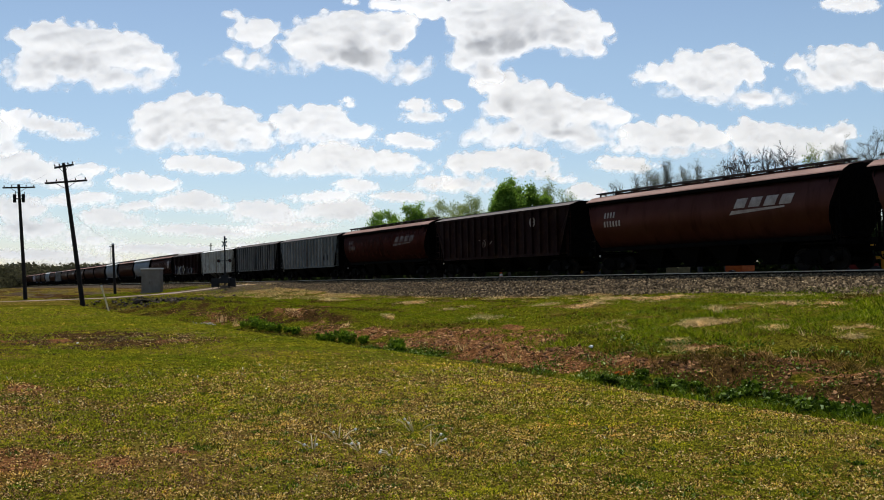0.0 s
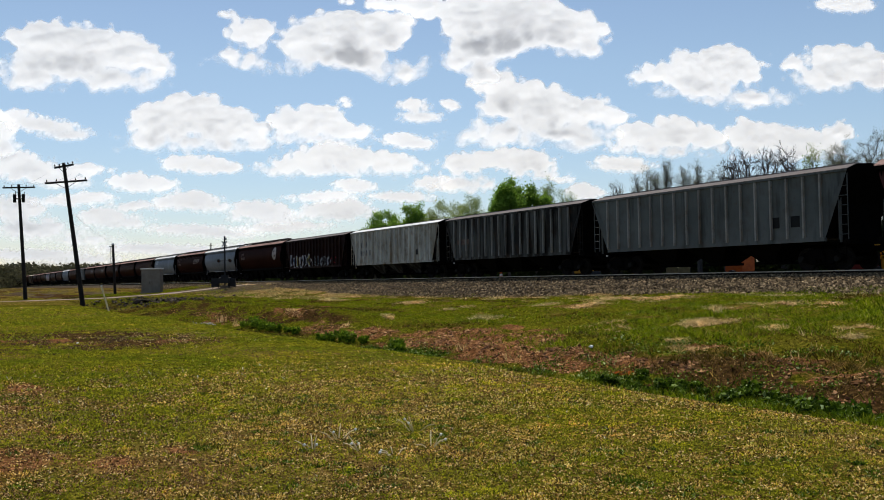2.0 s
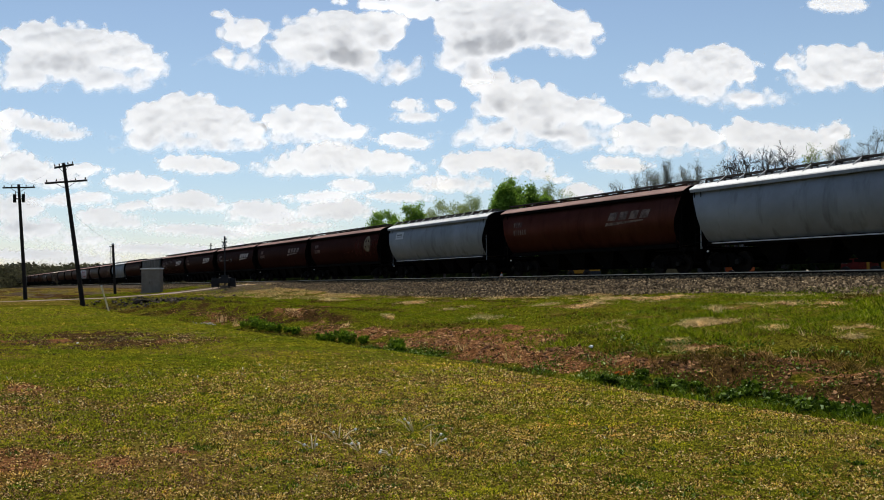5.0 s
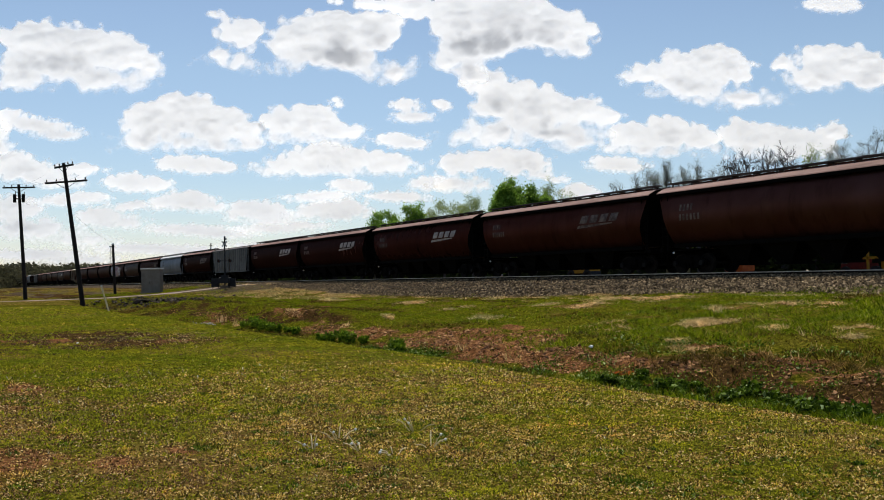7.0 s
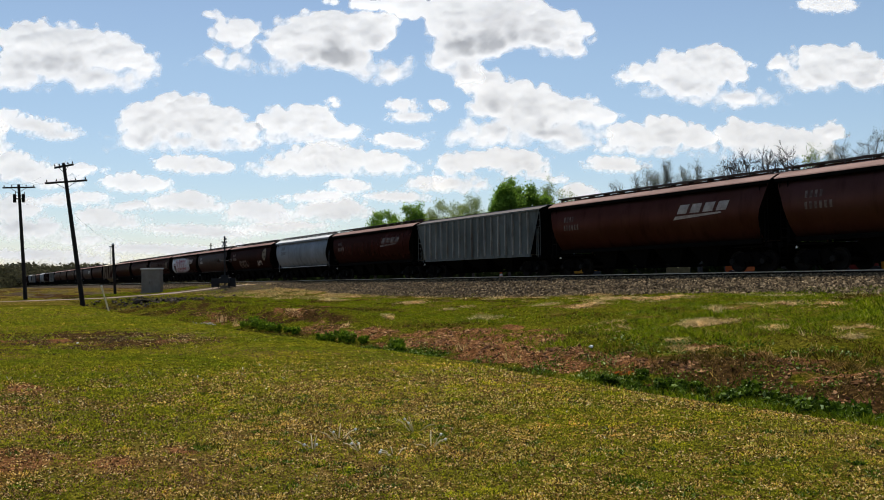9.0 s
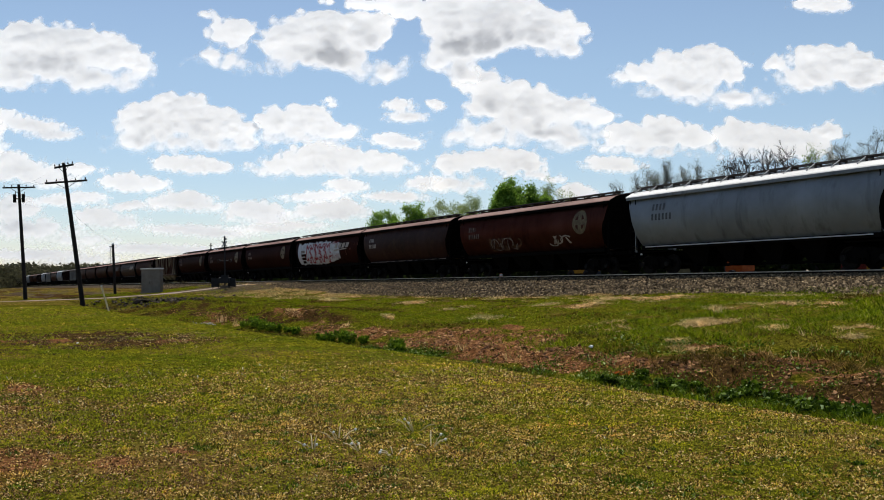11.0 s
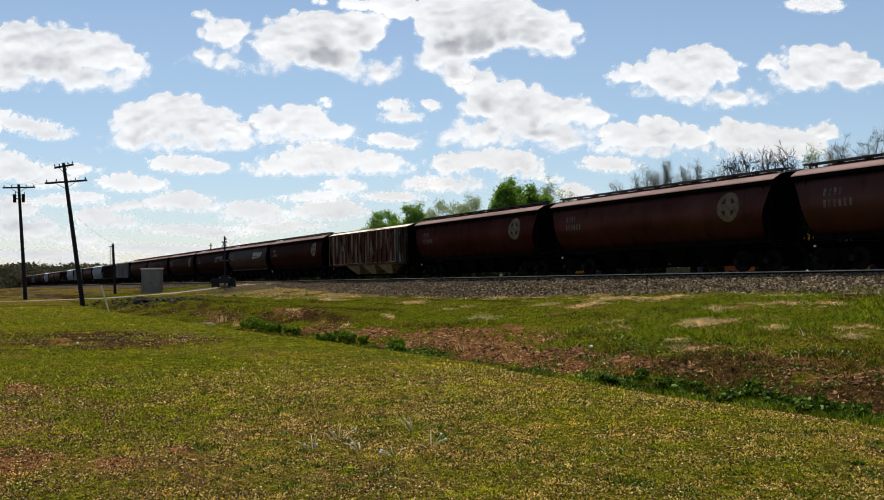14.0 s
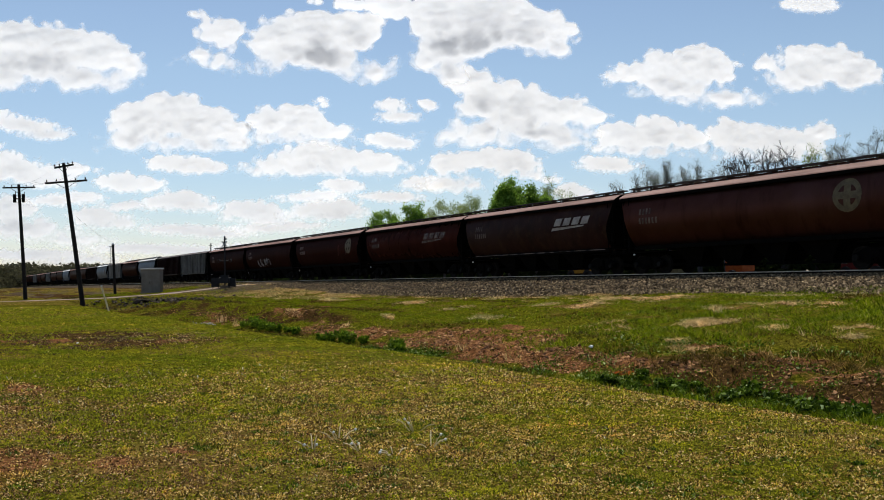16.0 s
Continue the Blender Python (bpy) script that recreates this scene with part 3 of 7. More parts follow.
            b = bmesh.new()
            x = s * (half - 0.55)
            tube(b, [(x, y * 1.3, 1.1), (x, y * 1.3, 3.0), (s * (half - 0.25), y * 1.3, 3.82)], 0.05, 6)
            part("end_post", b, UNDER if "brown" in mat.name else mat, car)
    b = bmesh.new()
    tube(b, [(half - 2.3, 0.55, 1.55), (half - 1.4, 0.55, 1.55)], 0.22, 10)
    box(b, half - 1.2, half - 0.9, 0.3, 0.75, 1.15, 1.7)
    part("brake_reservoir", b, UNDER, car)


def roof_gear(car, length, z, mat, board=None):
    """Hatches along the middle, walkways on both sides of them, with their brackets."""
    half = length / 2 - 0.5
    b = bmesh.new()
    n = 5
    for i in range(n):
        x0 = -half + 0.6 + (2 * half - 1.2) * i / n
        x1 = x0 + (2 * half - 1.2) / n - 0.1
        box(b, x0, x1, -0.28, 0.28, z - 0.1, z + 0.10)
    part("hatch_cover", b, mat, car)
    for y in (-0.66, 0.66):
        b = bmesh.new()
        box(b, -half - 0.35, half + 0.35, y - 0.22, y + 0.22, z + 0.10, z + 0.155)
        k = 13
        for i in range(k):
            x = -half + 2 * half * i / (k - 1)
            box(b, x - 0.04, x + 0.04, y - 0.2, y + 0.2, z + 0.05, z + 0.11)
            for dy in (-0.18, 0.18):
                box(b, x - 0.035, x + 0.035, y + dy - 0.03, y + dy + 0.03, z - 0.18, z + 0.06)
        part("running_board", b, board or BOARD, car)
        if mat is GREY_PALE and y < 0:
            for i in range(k):
                x = -half + 2 * half * i / (k - 1)
                b = bmesh.new()
                tube(b, [(x, y - 0.2, z + 0.13), (x - 0.15, y - 0.55, z - 0.16)], 0.022, 5)
                part("bracket", b, PLATE_GREY, car)


def curved_cut(z):
    return float(np.interp(z, [1.3, 2.2, 3.05, 3.73, 4.3], [0.85, 0.72, 0.48, 0.10, 0.05]))


def ribbed_cut(z):
    return float(np.interp(z, [1.3, 2.5, 3.54, 3.73, 4.3], [1.15, 1.1, 0.1, 0.03, 0.0]))


def curved_hopper(length, mat, label):
    car = empty("hopper_car", label, "freight car", "cars of the passing train")
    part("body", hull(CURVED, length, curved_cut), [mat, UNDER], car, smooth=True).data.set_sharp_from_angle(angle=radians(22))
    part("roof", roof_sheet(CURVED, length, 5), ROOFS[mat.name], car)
    # eave lip near-black on all but pale cars: its shade is painted
    for y in (-1, 1):
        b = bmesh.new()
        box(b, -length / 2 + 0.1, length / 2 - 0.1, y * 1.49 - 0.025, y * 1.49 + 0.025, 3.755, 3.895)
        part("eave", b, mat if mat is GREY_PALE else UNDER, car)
    underframe(car, length, mat, 4, 1.38, curved_cut)
    roof_gear(car, length, 4.27, mat)
    for s in (-1, 1):
        # near ladder darkened to match the painted shade of the car's end
        ladder(car, s * (length / 2 - 0.5) - 0.2, -1.42, 1.2, 3.82, UNDER)
        ladder(car, s * (length / 2 - 0.5) - 0.2, 1.42, 1.2, 3.82, mat)
    return car


def ribbed_hopper(length, mat, label, ribs=17):
    car = empty("hopper_car", label, "freight car", "cars of the passing train")
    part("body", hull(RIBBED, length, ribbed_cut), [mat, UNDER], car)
    for y in (-1, 1):
        for i in range(ribs):
            x = (i / (ribs - 1) - 0.5) * (length - 2.6)
            b = bmesh.new()
            w = 0.026 if mat is WHITE_RUST else 0.035
            box(b, x - w, x + w, min(y * 1.45, y * 1.58), max(y * 1.45, y * 1.58), 1.32 if abs(x) < length / 2 - 1.2 else 3.25, 3.84)
            part("rib", b, RIBS.get(mat.name, mat), car)
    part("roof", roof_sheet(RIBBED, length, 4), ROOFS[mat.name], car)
    underframe(car, length, mat, 3, 1.32, ribbed_cut)
    roof_gear(car, length, 4.07, mat, PALE_BOARD)
    for s in (-1, 1):
        # added black screen: stands in for the darkness behind the end ladder
        b = bmesh.new()
        x = s * (length / 2 - 0.68)
        box(b, x - 0.05, x + 0.05, -1.25, 1.25, 1.1, 3.3)
        part("end_bulkhead", b, UNDER, car)
        if mat is WHITE_RUST and s > 0:
            b = bmesh.new()
            box(b, x - 1.35, x + 0.45, -1.49, -1.465, 1.2, 3.84)
            for u in (-1.3, -0.75, -0.2, 0.4):
                box(b, x + u - 0.03, x + u + 0.03, -1.55, -1.47, 1.2, 3.84)
            part("end_panel", b, END_GREY, car, "flaking grey end panel")
        ladder(car, s * (length / 2 - 0.3) - 0.2, -1.46, 1.2, 3.82, mat)
        ladder(car, s * (length / 2 - 0.3) - 0.2, 1.46, 1.2, 3.82, mat)
    return car


# Distance of each car's rear end behind the first one's, and its kind.
REAR = [-17.5, 0.0, 17.6, 35.1, 52.3, 69.0, 86.2, 103.4, 120.9, 137.1, 153.9, 170.8, 188.5, 205.5, 222.9, 240.6, 257.2, 274.1, 291.2,
        307.4, 325.1, 341.5, 358.3, 375.9, 393.2, 410.8, 428.3, 445.9, 462.2, 478.9, 496.3, 513.7, 530.3, 547.5, 564.5, 581.2, 598.5]
KIND = "BB" + "RBGDWRBLBLBBBBBGBLBABBBBPBOBBBBDRLBG"
KIND += "LRBBLBBDBBGBBBLBR"
while len(REAR) < len(KIND):
    REAR.append(REAR[-1] + 17.3)
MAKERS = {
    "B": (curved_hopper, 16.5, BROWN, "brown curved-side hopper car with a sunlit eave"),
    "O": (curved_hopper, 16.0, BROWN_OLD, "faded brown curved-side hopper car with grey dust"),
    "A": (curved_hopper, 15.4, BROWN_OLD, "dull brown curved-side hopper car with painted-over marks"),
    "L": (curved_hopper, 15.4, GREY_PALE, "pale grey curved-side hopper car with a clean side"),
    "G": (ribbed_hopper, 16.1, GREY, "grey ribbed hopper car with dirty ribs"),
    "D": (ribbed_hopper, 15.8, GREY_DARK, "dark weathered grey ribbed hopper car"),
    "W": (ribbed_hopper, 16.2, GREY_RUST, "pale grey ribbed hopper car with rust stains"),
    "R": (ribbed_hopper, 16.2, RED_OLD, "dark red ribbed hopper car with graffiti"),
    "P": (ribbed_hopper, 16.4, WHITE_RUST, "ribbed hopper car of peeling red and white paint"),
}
masters, cars = {}, []
for rear, kind in zip(REAR, KIND):
    maker, size, mat, text = MAKERS[kind]
    if kind in masters:
        car = copy_thing(masters[kind], Matrix.Identity(4))
    else:
        car = masters[kind] = maker(size, mat, text)
    cars.append((car, rear, size))

# Where the rear end of the first car stands, second by second.
TRAIN_AT = [(0.0, -40.8), (0.5, -25.95), (1.0, -16.1), (1.5, -1.3), (2.0, 12.1), (2.5, 26.9), (3.0, 42.0), (3.5, 57.6), (4.0, 67.9), (4.2, 75.5),
            (6.3, 133.5), (6.5, 136.6), (7.0, 153.4), (7.5, 167.3), (8.0, 182.1), (8.5, 197.9), (9.0, 212.8), (9.2, 216.6), (11.3, 277.0),
            (11.5, 281.0), (12.0, 295.9), (12.5, 310.5), (13.0, 324.5), (13.5, 334.2), (14.0, 349.0), (14.5, 363.7), (15.0, 377.4), (15.5, 392.3), (16.0, 407.9)]


# ---- poles ----
def utility_pole(x, y, tall, lean_x, lean_y, arms, label):
    """A leaning wooden pole with crossarms; arms: (height, half length, turn, drop at one end)."""
    pole = empty("utility_pole", label, "utility pole", "poles along the road")
    pole.location = (x, y, height(x, y) - 0.1)
    b = bmesh.new()
    tube(b, [(lean_x * h, lean_y * h, tall * h) for h in (0, 0.25, 0.5, 0.75, 1.0)], [0.19, 0.175, 0.16, 0.145, 0.125], 10)
    part("shaft", b, WOOD, pole)
    for at, half, turn, tilt in arms:
        h = at / tall
        b = bmesh.new()
        m = Matrix.Translation((lean_x * h, lean_y * h, at)) @ pose(0, 0, 0, 0, tilt, turn)
        box(b, -half, half, -0.06, 0.06, -0.07, 0.07, m)
        arm = part("crossarm", b, WOOD, pole)
        for s in (-0.92, -0.45, 0.45, 0.92):
            b = bmesh.new()
            tube(b, [m @ Vector((half * s, 0, 0.07)), m @ Vector((half * s, 0, 0.16)), m @ Vector((half * s, 0, 0.26))], [0.02, 0.055, 0.035], 7)
            part("insulator", b, INSULATOR, arm)
        for s in (-1, 1):
            b = bmesh.new()
            tube(b, [m @ Vector((half * 0.5 * s, -0.07, -0.05)), m @ Vector((0, -0.14, -0.55))], 0.022, 5)
            part("brace", b, WOOD, arm)
    return pole


INSULATOR = surface("brown_insulator", (0.10, 0.07, 0.06), (0.05, 0.04, 0.035), 0.25, relief=0)
# The picture's right-hand way, for things that stand square to the view.
ASIDE = math.degrees(math.atan2(0.881, 0.474))
utility_pole(-75.7, 9.4, 11.2, -0.55, -1.3, [(10.95, 0.75, ASIDE, -9), (9.75, 1.62, ASIDE, -3)], "leaning dark wooden utility pole with two crossarms")
utility_pole(-97.5, 6.9, 11.2, -0.25, -0.55, [(10.9, 1.55, ASIDE, 0)], "dark wooden utility pole with a pair of transformers")


# ---- trees ----
def leaf_material(name, dark, light):
    m, n, l, p = material(name)
    g = n.new("ShaderNodeNewGeometry")
    c = ramp(n, l, g.outputs["Random Per Island"], (0.0, dark), (1.0, light))
    l.new(c, p.inputs["Base Color"])
    p.inputs["Roughness"].default_value, p.inputs["Specular IOR Level"].default_value = 0.7, 0.08
    tr = n.new("ShaderNodeBsdfTranslucent")
    l.new(c, tr.inputs[0])
    mix = n.new("ShaderNodeMixShader")
    mix.inputs[0].default_value = 0.55
    l.new(p.outputs[0], mix.inputs[1])
    l.new(tr.outputs[0], mix.inputs[2])
    l.new(mix.outputs[0], n["Material Output"].inputs[0])
    return m


LEAF_GREEN = leaf_material("spring_leaves", (0.07, 0.15, 0.015), (0.26, 0.42, 0.06))
LEAF_PALE = leaf_material("pale_young_leaves", (0.12, 0.17, 0.04), (0.33, 0.40, 0.13))
LEAF_DULL = leaf_material("greyish_buds", (0.10, 0.105, 0.065), (0.25, 0.245, 0.15))
LEAF_BELT = leaf_material("dark_belt_leaves", (0.012, 0.02, 0.006), (0.04, 0.06, 0.015))
BARK_DARK = surface("dark_bark", (0.095, 0.088, 0.08), (0.05, 0.046, 0.043), 0.9, scale=5, stretch=(2, 2, 0.4))
BARK = surface("grey_bark", (0.11, 0.095, 0.085), (0.05, 0.043, 0.038), 0.9, scale=5, stretch=(2, 2, 0.4))


def leaves(name, centres, sizes, mat, parent, seed=1, up=0.3):
    """Small bent leaf clumps, each of two triangles."""
    rng = np.random.default_rng(seed)
    k = len(centres)
    a = rng.normal(0, 1, (k, 3))
    a /= np.linalg.norm(a, axis=1, keepdims=True)
    b = np.cross(a, rng.normal(0, 1, (k, 3)) + (0, 0, up))
    b /= np.linalg.norm(b, axis=1, keepdims=True)
    s = np.asarray(sizes)[:, None]
    c = np.asarray(centres)
    n = np.cross(a, b)
    v = np.stack([c - a * s, c + b * s * 0.5 + n * s * 0.2, c + a * s, c - b * s * 0.5 + n * s * 0.2], 1)
    f = np.array([(0, 1, 2, 3)]) + 4 * np.arange(k)[:, None]
    return raw(name, v.reshape(-1, 3), f, mat, parent)


# ---- grass and weeds ----
def blade_material(name, stops, clear=0.4, low=(0.55, 0.75, 0.5), high=(1.5, 1.2, 1.1)):
    m, n, l, p = material(name)
    g = n.new("ShaderNodeNewGeometry")
    c = ramp(n, l, g.outputs["Random Per Island"], *stops)
    patch = noise_node(n, l, 0.55, 4)
    c = blend(n, l, 0.6, c, ramp(n, l, patch, (0.35, low), (0.65, high)), "MULTIPLY")
    c = blend(n, l, 0.8, c, ramp(n, l, noise_node(n, l, 3.2, 3), (0.34, (0.5, 0.55, 0.5)), (0.66, (1.55, 1.5, 1.3))), "MULTIPLY")
    l.new(c, p.inputs["Base Color"])
    p.inputs["Roughness"].default_value, p.inputs["Specular IOR Level"].default_value = 0.7, 0.04
    tr, mix = n.new("ShaderNodeBsdfTranslucent"), n.new("ShaderNodeMixShader")
    l.new(c, tr.inputs[0])
    mix.inputs[0].default_value = clear
    l.new(p.outputs[0], mix.inputs[1])
    l.new(tr.outputs[0], mix.inputs[2])
    l.new(mix.outputs[0], n["Material Output"].inputs[0])
    return m


LAWN = blade_material("lawn_blades", [(0.0, (0.008, 0.013, 0.0005)), (0.25, (0.065, 0.088, 0.002)), (0.55, (0.37, 0.385, 0.010)), (0.88, (0.60, 0.57, 0.032)), (1.0, (0.66, 0.58, 0.12))], 0.55)
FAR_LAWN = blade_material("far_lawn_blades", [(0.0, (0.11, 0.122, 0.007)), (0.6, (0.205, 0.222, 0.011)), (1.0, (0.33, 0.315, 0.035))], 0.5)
RANK = blade_material("rank_grass", [(0.0, (0.012, 0.026, 0.001)), (0.5, (0.105, 0.150, 0.003)), (0.92, (0.23, 0.27, 0.010)), (1.0, (0.38, 0.33, 0.11))], 0.45, (0.75, 0.85, 0.7), (1.25, 1.15, 1.1))
FAR_BANK = blade_material("far_bank_blades", [(0.0, (0.07, 0.095, 0.002)), (0.7, (0.155, 0.185, 0.004)), (1.0, (0.27, 0.26, 0.02))], 0.45, (0.75, 0.85, 0.7), (1.25, 1.15, 1.1))
SERE = blade_material("sere_grass", [(0.0, (0.006, 0.005, 0.001)), (0.4, (0.048, 0.036, 0.004)), (0.85, (0.13, 0.088, 0.016)), (1.0, (0.27, 0.18, 0.07))], 0.3)
THATCH = blade_material("lawn_thatch", [(0.0, (0.02, 0.010, 0.002)), (0.3, (0.13, 0.078, 0.014)), (0.65, (0.58, 0.375, 0.085)), (0.9, (0.86, 0.64, 0.22)), (1.0, (0.98, 0.86, 0.48))], 0.5)
DEAD = blade_material("dead_lawn_blades", [(0.0, (0.014, 0.008, 0.004)), (0.35, (0.080, 0.042, 0.021)), (0.75, (0.30, 0.175, 0.095)), (1.0, (0.70, 0.52, 0.36))], 0.4)
TAN_GRASS = blade_material("tan_grass", [(0.0, (0.09, 0.062, 0.022)), (0.6, (0.36, 0.26, 0.11)), (1.0, (0.70, 0.54, 0.30))], 0.5)
STRAW = blade_material("dry_straw", [(0.0, (0.05, 0.03, 0.015)), (0.35, (0.36, 0.24, 0.12)), (0.75, (0.68, 0.50, 0.28)), (1.0, (0.95, 0.78, 0.52))], 0.5)
# The palest stop paints bright highlights on a few leaves.
WEED = blade_material("ditch_weeds", [(0.0, (0.006, 0.017, 0.003)), (0.6, (0.062, 0.108, 0.006)), (0.9, (0.15, 0.22, 0.02)), (1.0, (0.55, 0.62, 0.34))], 0.4, (0.7, 0.8, 0.7), (1.2, 1.2, 1.1))


WEED_FRESH = blade_material("fresh_ditch_weeds", [(0.0, (0.02, 0.045, 0.003)), (0.6, (0.095, 0.165, 0.008)), (1.0, (0.26, 0.34, 0.035))], 0.5, (0.7, 0.8, 0.7), (1.2, 1.2, 1.1))


def blades(name, x, y, tall, wide, mat, seed, label, category, bend=0.6, least=0.1):
    """Leaning grass blades, one tapering triangle each."""
    rng = np.random.default_rng(seed)
    k = len(x)
    z = ground_height(x, y) - 0.005
    ang, lean = rng.uniform(0, 6.283, k), rng.uniform(least, 1.0, k) * bend
    side = np.stack([np.cos(ang), np.sin(ang), np.zeros(k)], -1) * (wide / 2)[:, None]
    tilt = rng.uniform(0, 6.283, k)
    tip = np.stack([np.cos(tilt) * lean, np.sin(tilt) * lean, np.ones(k)], -1) * tall[:, None]
    foot = np.stack([x, y, z], -1)
    v = np.stack([foot - side, foot + side, foot + tip], 1).reshape(-1, 3)
    ob = raw(name, v, np.arange(3 * k).reshape(-1, 3), mat)
    return tagged(ob, label, category, kind="stuff")


rng = np.random.default_rng(12)
k = 820000
r = 4.6 * np.exp(rng.random(k) * math.log(15))
heading = radians(180 - 28.27) + rng.uniform(-0.55, 0.52, k)
x, y = r * np.cos(heading), r * np.sin(heading)
keep = (y < 9.15 + 0.25 * rng.normal(0, 1, k)) & (rng.random(k) > np.maximum(bare_soil(x, y), mud_and_lip_shade(x, y)) * 0.93)
clump = 0.55 * fractal(x / 0.075, y / 0.075, 17, 2) + 0.45 * fractal(x / 0.19, y / 0.19, 18, 2)
keep &= clump + rng.normal(0, 0.04, k) + 0.10 * smooth(r, 9, 24) - 0.04 * smooth(y, 3.5, 1.5) - 0.10 * smooth(fractal(x / 0.8, y / 0.55, 19, 3), 0.50, 0.64) * smooth(r, 15, 8) > 0.42
clump = clump[keep]
x, y, r = x[keep], y[keep], r[keep]
grow = (r / 6.0) ** 0.8
thatch = smooth(0.45 * fractal(x / 2.2, y / 1.6, 51, 3) + 0.55 * fractal(x / 0.5, y / 0.4, 52, 3) + rng.normal(0, 0.05, len(x)) + 0.08 * smooth(r, 13, 6.5) + 0.12 * smooth(y, 2.5, 5), 0.47, 0.58) > rng.random(len(x)) * 1.1
tall, wide = rng.uniform(0.008, 0.018, len(x)) * grow ** 0.7 * (0.6 + 1.0 * smooth(clump, 0.42, 0.75)), rng.uniform(0.008, 0.018, len(x)) * grow
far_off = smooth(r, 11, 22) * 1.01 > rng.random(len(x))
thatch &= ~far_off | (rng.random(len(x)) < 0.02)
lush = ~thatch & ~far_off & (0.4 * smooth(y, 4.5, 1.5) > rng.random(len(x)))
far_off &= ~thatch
dead = ~far_off & (0.8 * smooth(y, 5.6, 2.0) * smooth(fractal(x / 0.55, y / 0.4, 53, 3), 0.38, 0.52) > rng.random(len(x)))
thatch, lush = thatch & ~dead, lush & ~dead
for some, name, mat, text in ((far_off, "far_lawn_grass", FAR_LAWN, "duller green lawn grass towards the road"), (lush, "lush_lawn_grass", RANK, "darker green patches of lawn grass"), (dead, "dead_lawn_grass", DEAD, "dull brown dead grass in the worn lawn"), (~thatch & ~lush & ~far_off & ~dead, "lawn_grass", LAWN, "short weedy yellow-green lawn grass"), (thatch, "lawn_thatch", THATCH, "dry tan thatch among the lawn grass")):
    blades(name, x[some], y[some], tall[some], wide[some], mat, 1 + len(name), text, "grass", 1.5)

k = 400000
bx = -4 - 125 * rng.random(k) ** 1.6
by = rng.uniform(9.7, 28.9, k)
patch = fractal(bx / 1.4, by / 1.0, 91, 4)
keep = (rng.random(k) > np.maximum(bare_soil(bx, by) * 0.8, mud_and_lip_shade(bx, by) * 0.35)) & (patch + rng.normal(0, 0.1, k) > 0.36) & (np.abs(bx - ROAD_X) > 4.5) & (rng.random(k) > 0.8 * smooth(by, 22, 26) * smooth(-bx, 30, 37))
bx, by, patch = bx[keep], by[keep], patch[keep]
far = np.clip(np.hypot(bx, by) / 16, 0.8, 4)
tall, wide = rng.uniform(0.025, 0.07, len(bx)) * (0.5 + patch) * far ** 0.25 * (1 + 1.1 * smooth(bx, -27, -16) * smooth(patch, 0.35, 0.6)), rng.uniform(0.010, 0.024, len(bx)) * far ** 0.8
wet_bank = smooth(bx, -18, -13) * smooth(by, 18.5, 14.0)
sere = smooth(fractal(bx / 2.6, by / 1.3, 131, 4) + (0.18 * smooth(by, 17.0, 13.0) + 0.42 * wet_bank) + 0.20 * smooth(-bx, 30, 42) * (0.35 + 0.65 * smooth(by, 21, 25)) - 0.10 + rng.normal(0, 0.05, len(bx)), 0.52, 0.66) > rng.random(len(bx))
remote = smooth(-bx, 22, 34) > rng.random(len(bx))
for some, name, mat, text in ((~sere & remote, "far_bank_grass", FAR_BANK, "even green grass on the bank towards the road"), (~sere & ~remote, "bank_grass", RANK, "rank green grass on the ditch bank"), (sere, "sere_grass", SERE, "brown sere grass on the ditch bank")):
    blades(name, bx[some], by[some], tall[some], wide[some], mat, 2 + len(name), text, "grass", 1.8)

# pale dead straw: along the foot of the ballast and in tufts on the bank
k = 60000
sx = -6 - 100 * rng.random(k) ** 1.5
sy = rng.uniform(26.3, 28.5, k)
keep = fractal(sx / 1.8, sy / 0.8, 101, 3) > 0.68
sx, sy = sx[keep], sy[keep]
blades("dead_straw", sx, sy, rng.uniform(0.03, 0.12, len(sx)), rng.uniform(0.014, 0.035, len(sx)), STRAW, 3, "tangled pale dead straw on the bank", "straw", 3.0)


def tuft(x, y, size, count, mat, label, category, seed, name="grass_tuft", flat=1.0):
    g = np.random.default_rng(seed)
    px, py = x + g.normal(0, size * 0.35, count), y + g.normal(0, size * 0.25, count)
    ob = blades(name, px, py, g.uniform(0.4, 1.0, count) * size, g.uniform(0.02, 0.045, count) * min(1.0, size + 0.35), mat, seed, label, category, flat)
    return ob


def weed(x, y, size, seed, mat):
    """A broad-leaved weed: stalks with rising leaves."""
    g = np.random.default_rng(seed)
    w = empty("ditch_weed", "dark green broad-leaved weed in the ditch", "weed", "weeds along the ditch")
    w.location = (x, y, height(x, y))
    for i in range(7):
        a = g.uniform(0, 6.28)
        b = bmesh.new()
        tube(b, [(0, 0, -0.03), (math.cos(a) * size * 0.3, math.sin(a) * size * 0.3, size * 0.55), (math.cos(a) * size * 0.55, math.sin(a) * size * 0.55, size * g.uniform(0.7, 1.0))], [0.012, 0.009, 0.004], 4, False)
        part("stalk", b, mat, w)
    k = 240
    a, h = g.uniform(0, 6.28, k), g.random(k) ** 0.7
    reach = (0.35 + 0.9 * h * (1 - 0.5 * h)) * g.random(k) ** 0.4
    c = np.stack([np.cos(a) * size * reach, np.sin(a) * size * 0.8 * reach, h * size * g.uniform(0.6, 1.1, k)], -1)
    leaves("foliage", c, g.uniform(0.03, 0.095, k) * (0.5 + size), mat, w, seed, 1.0)


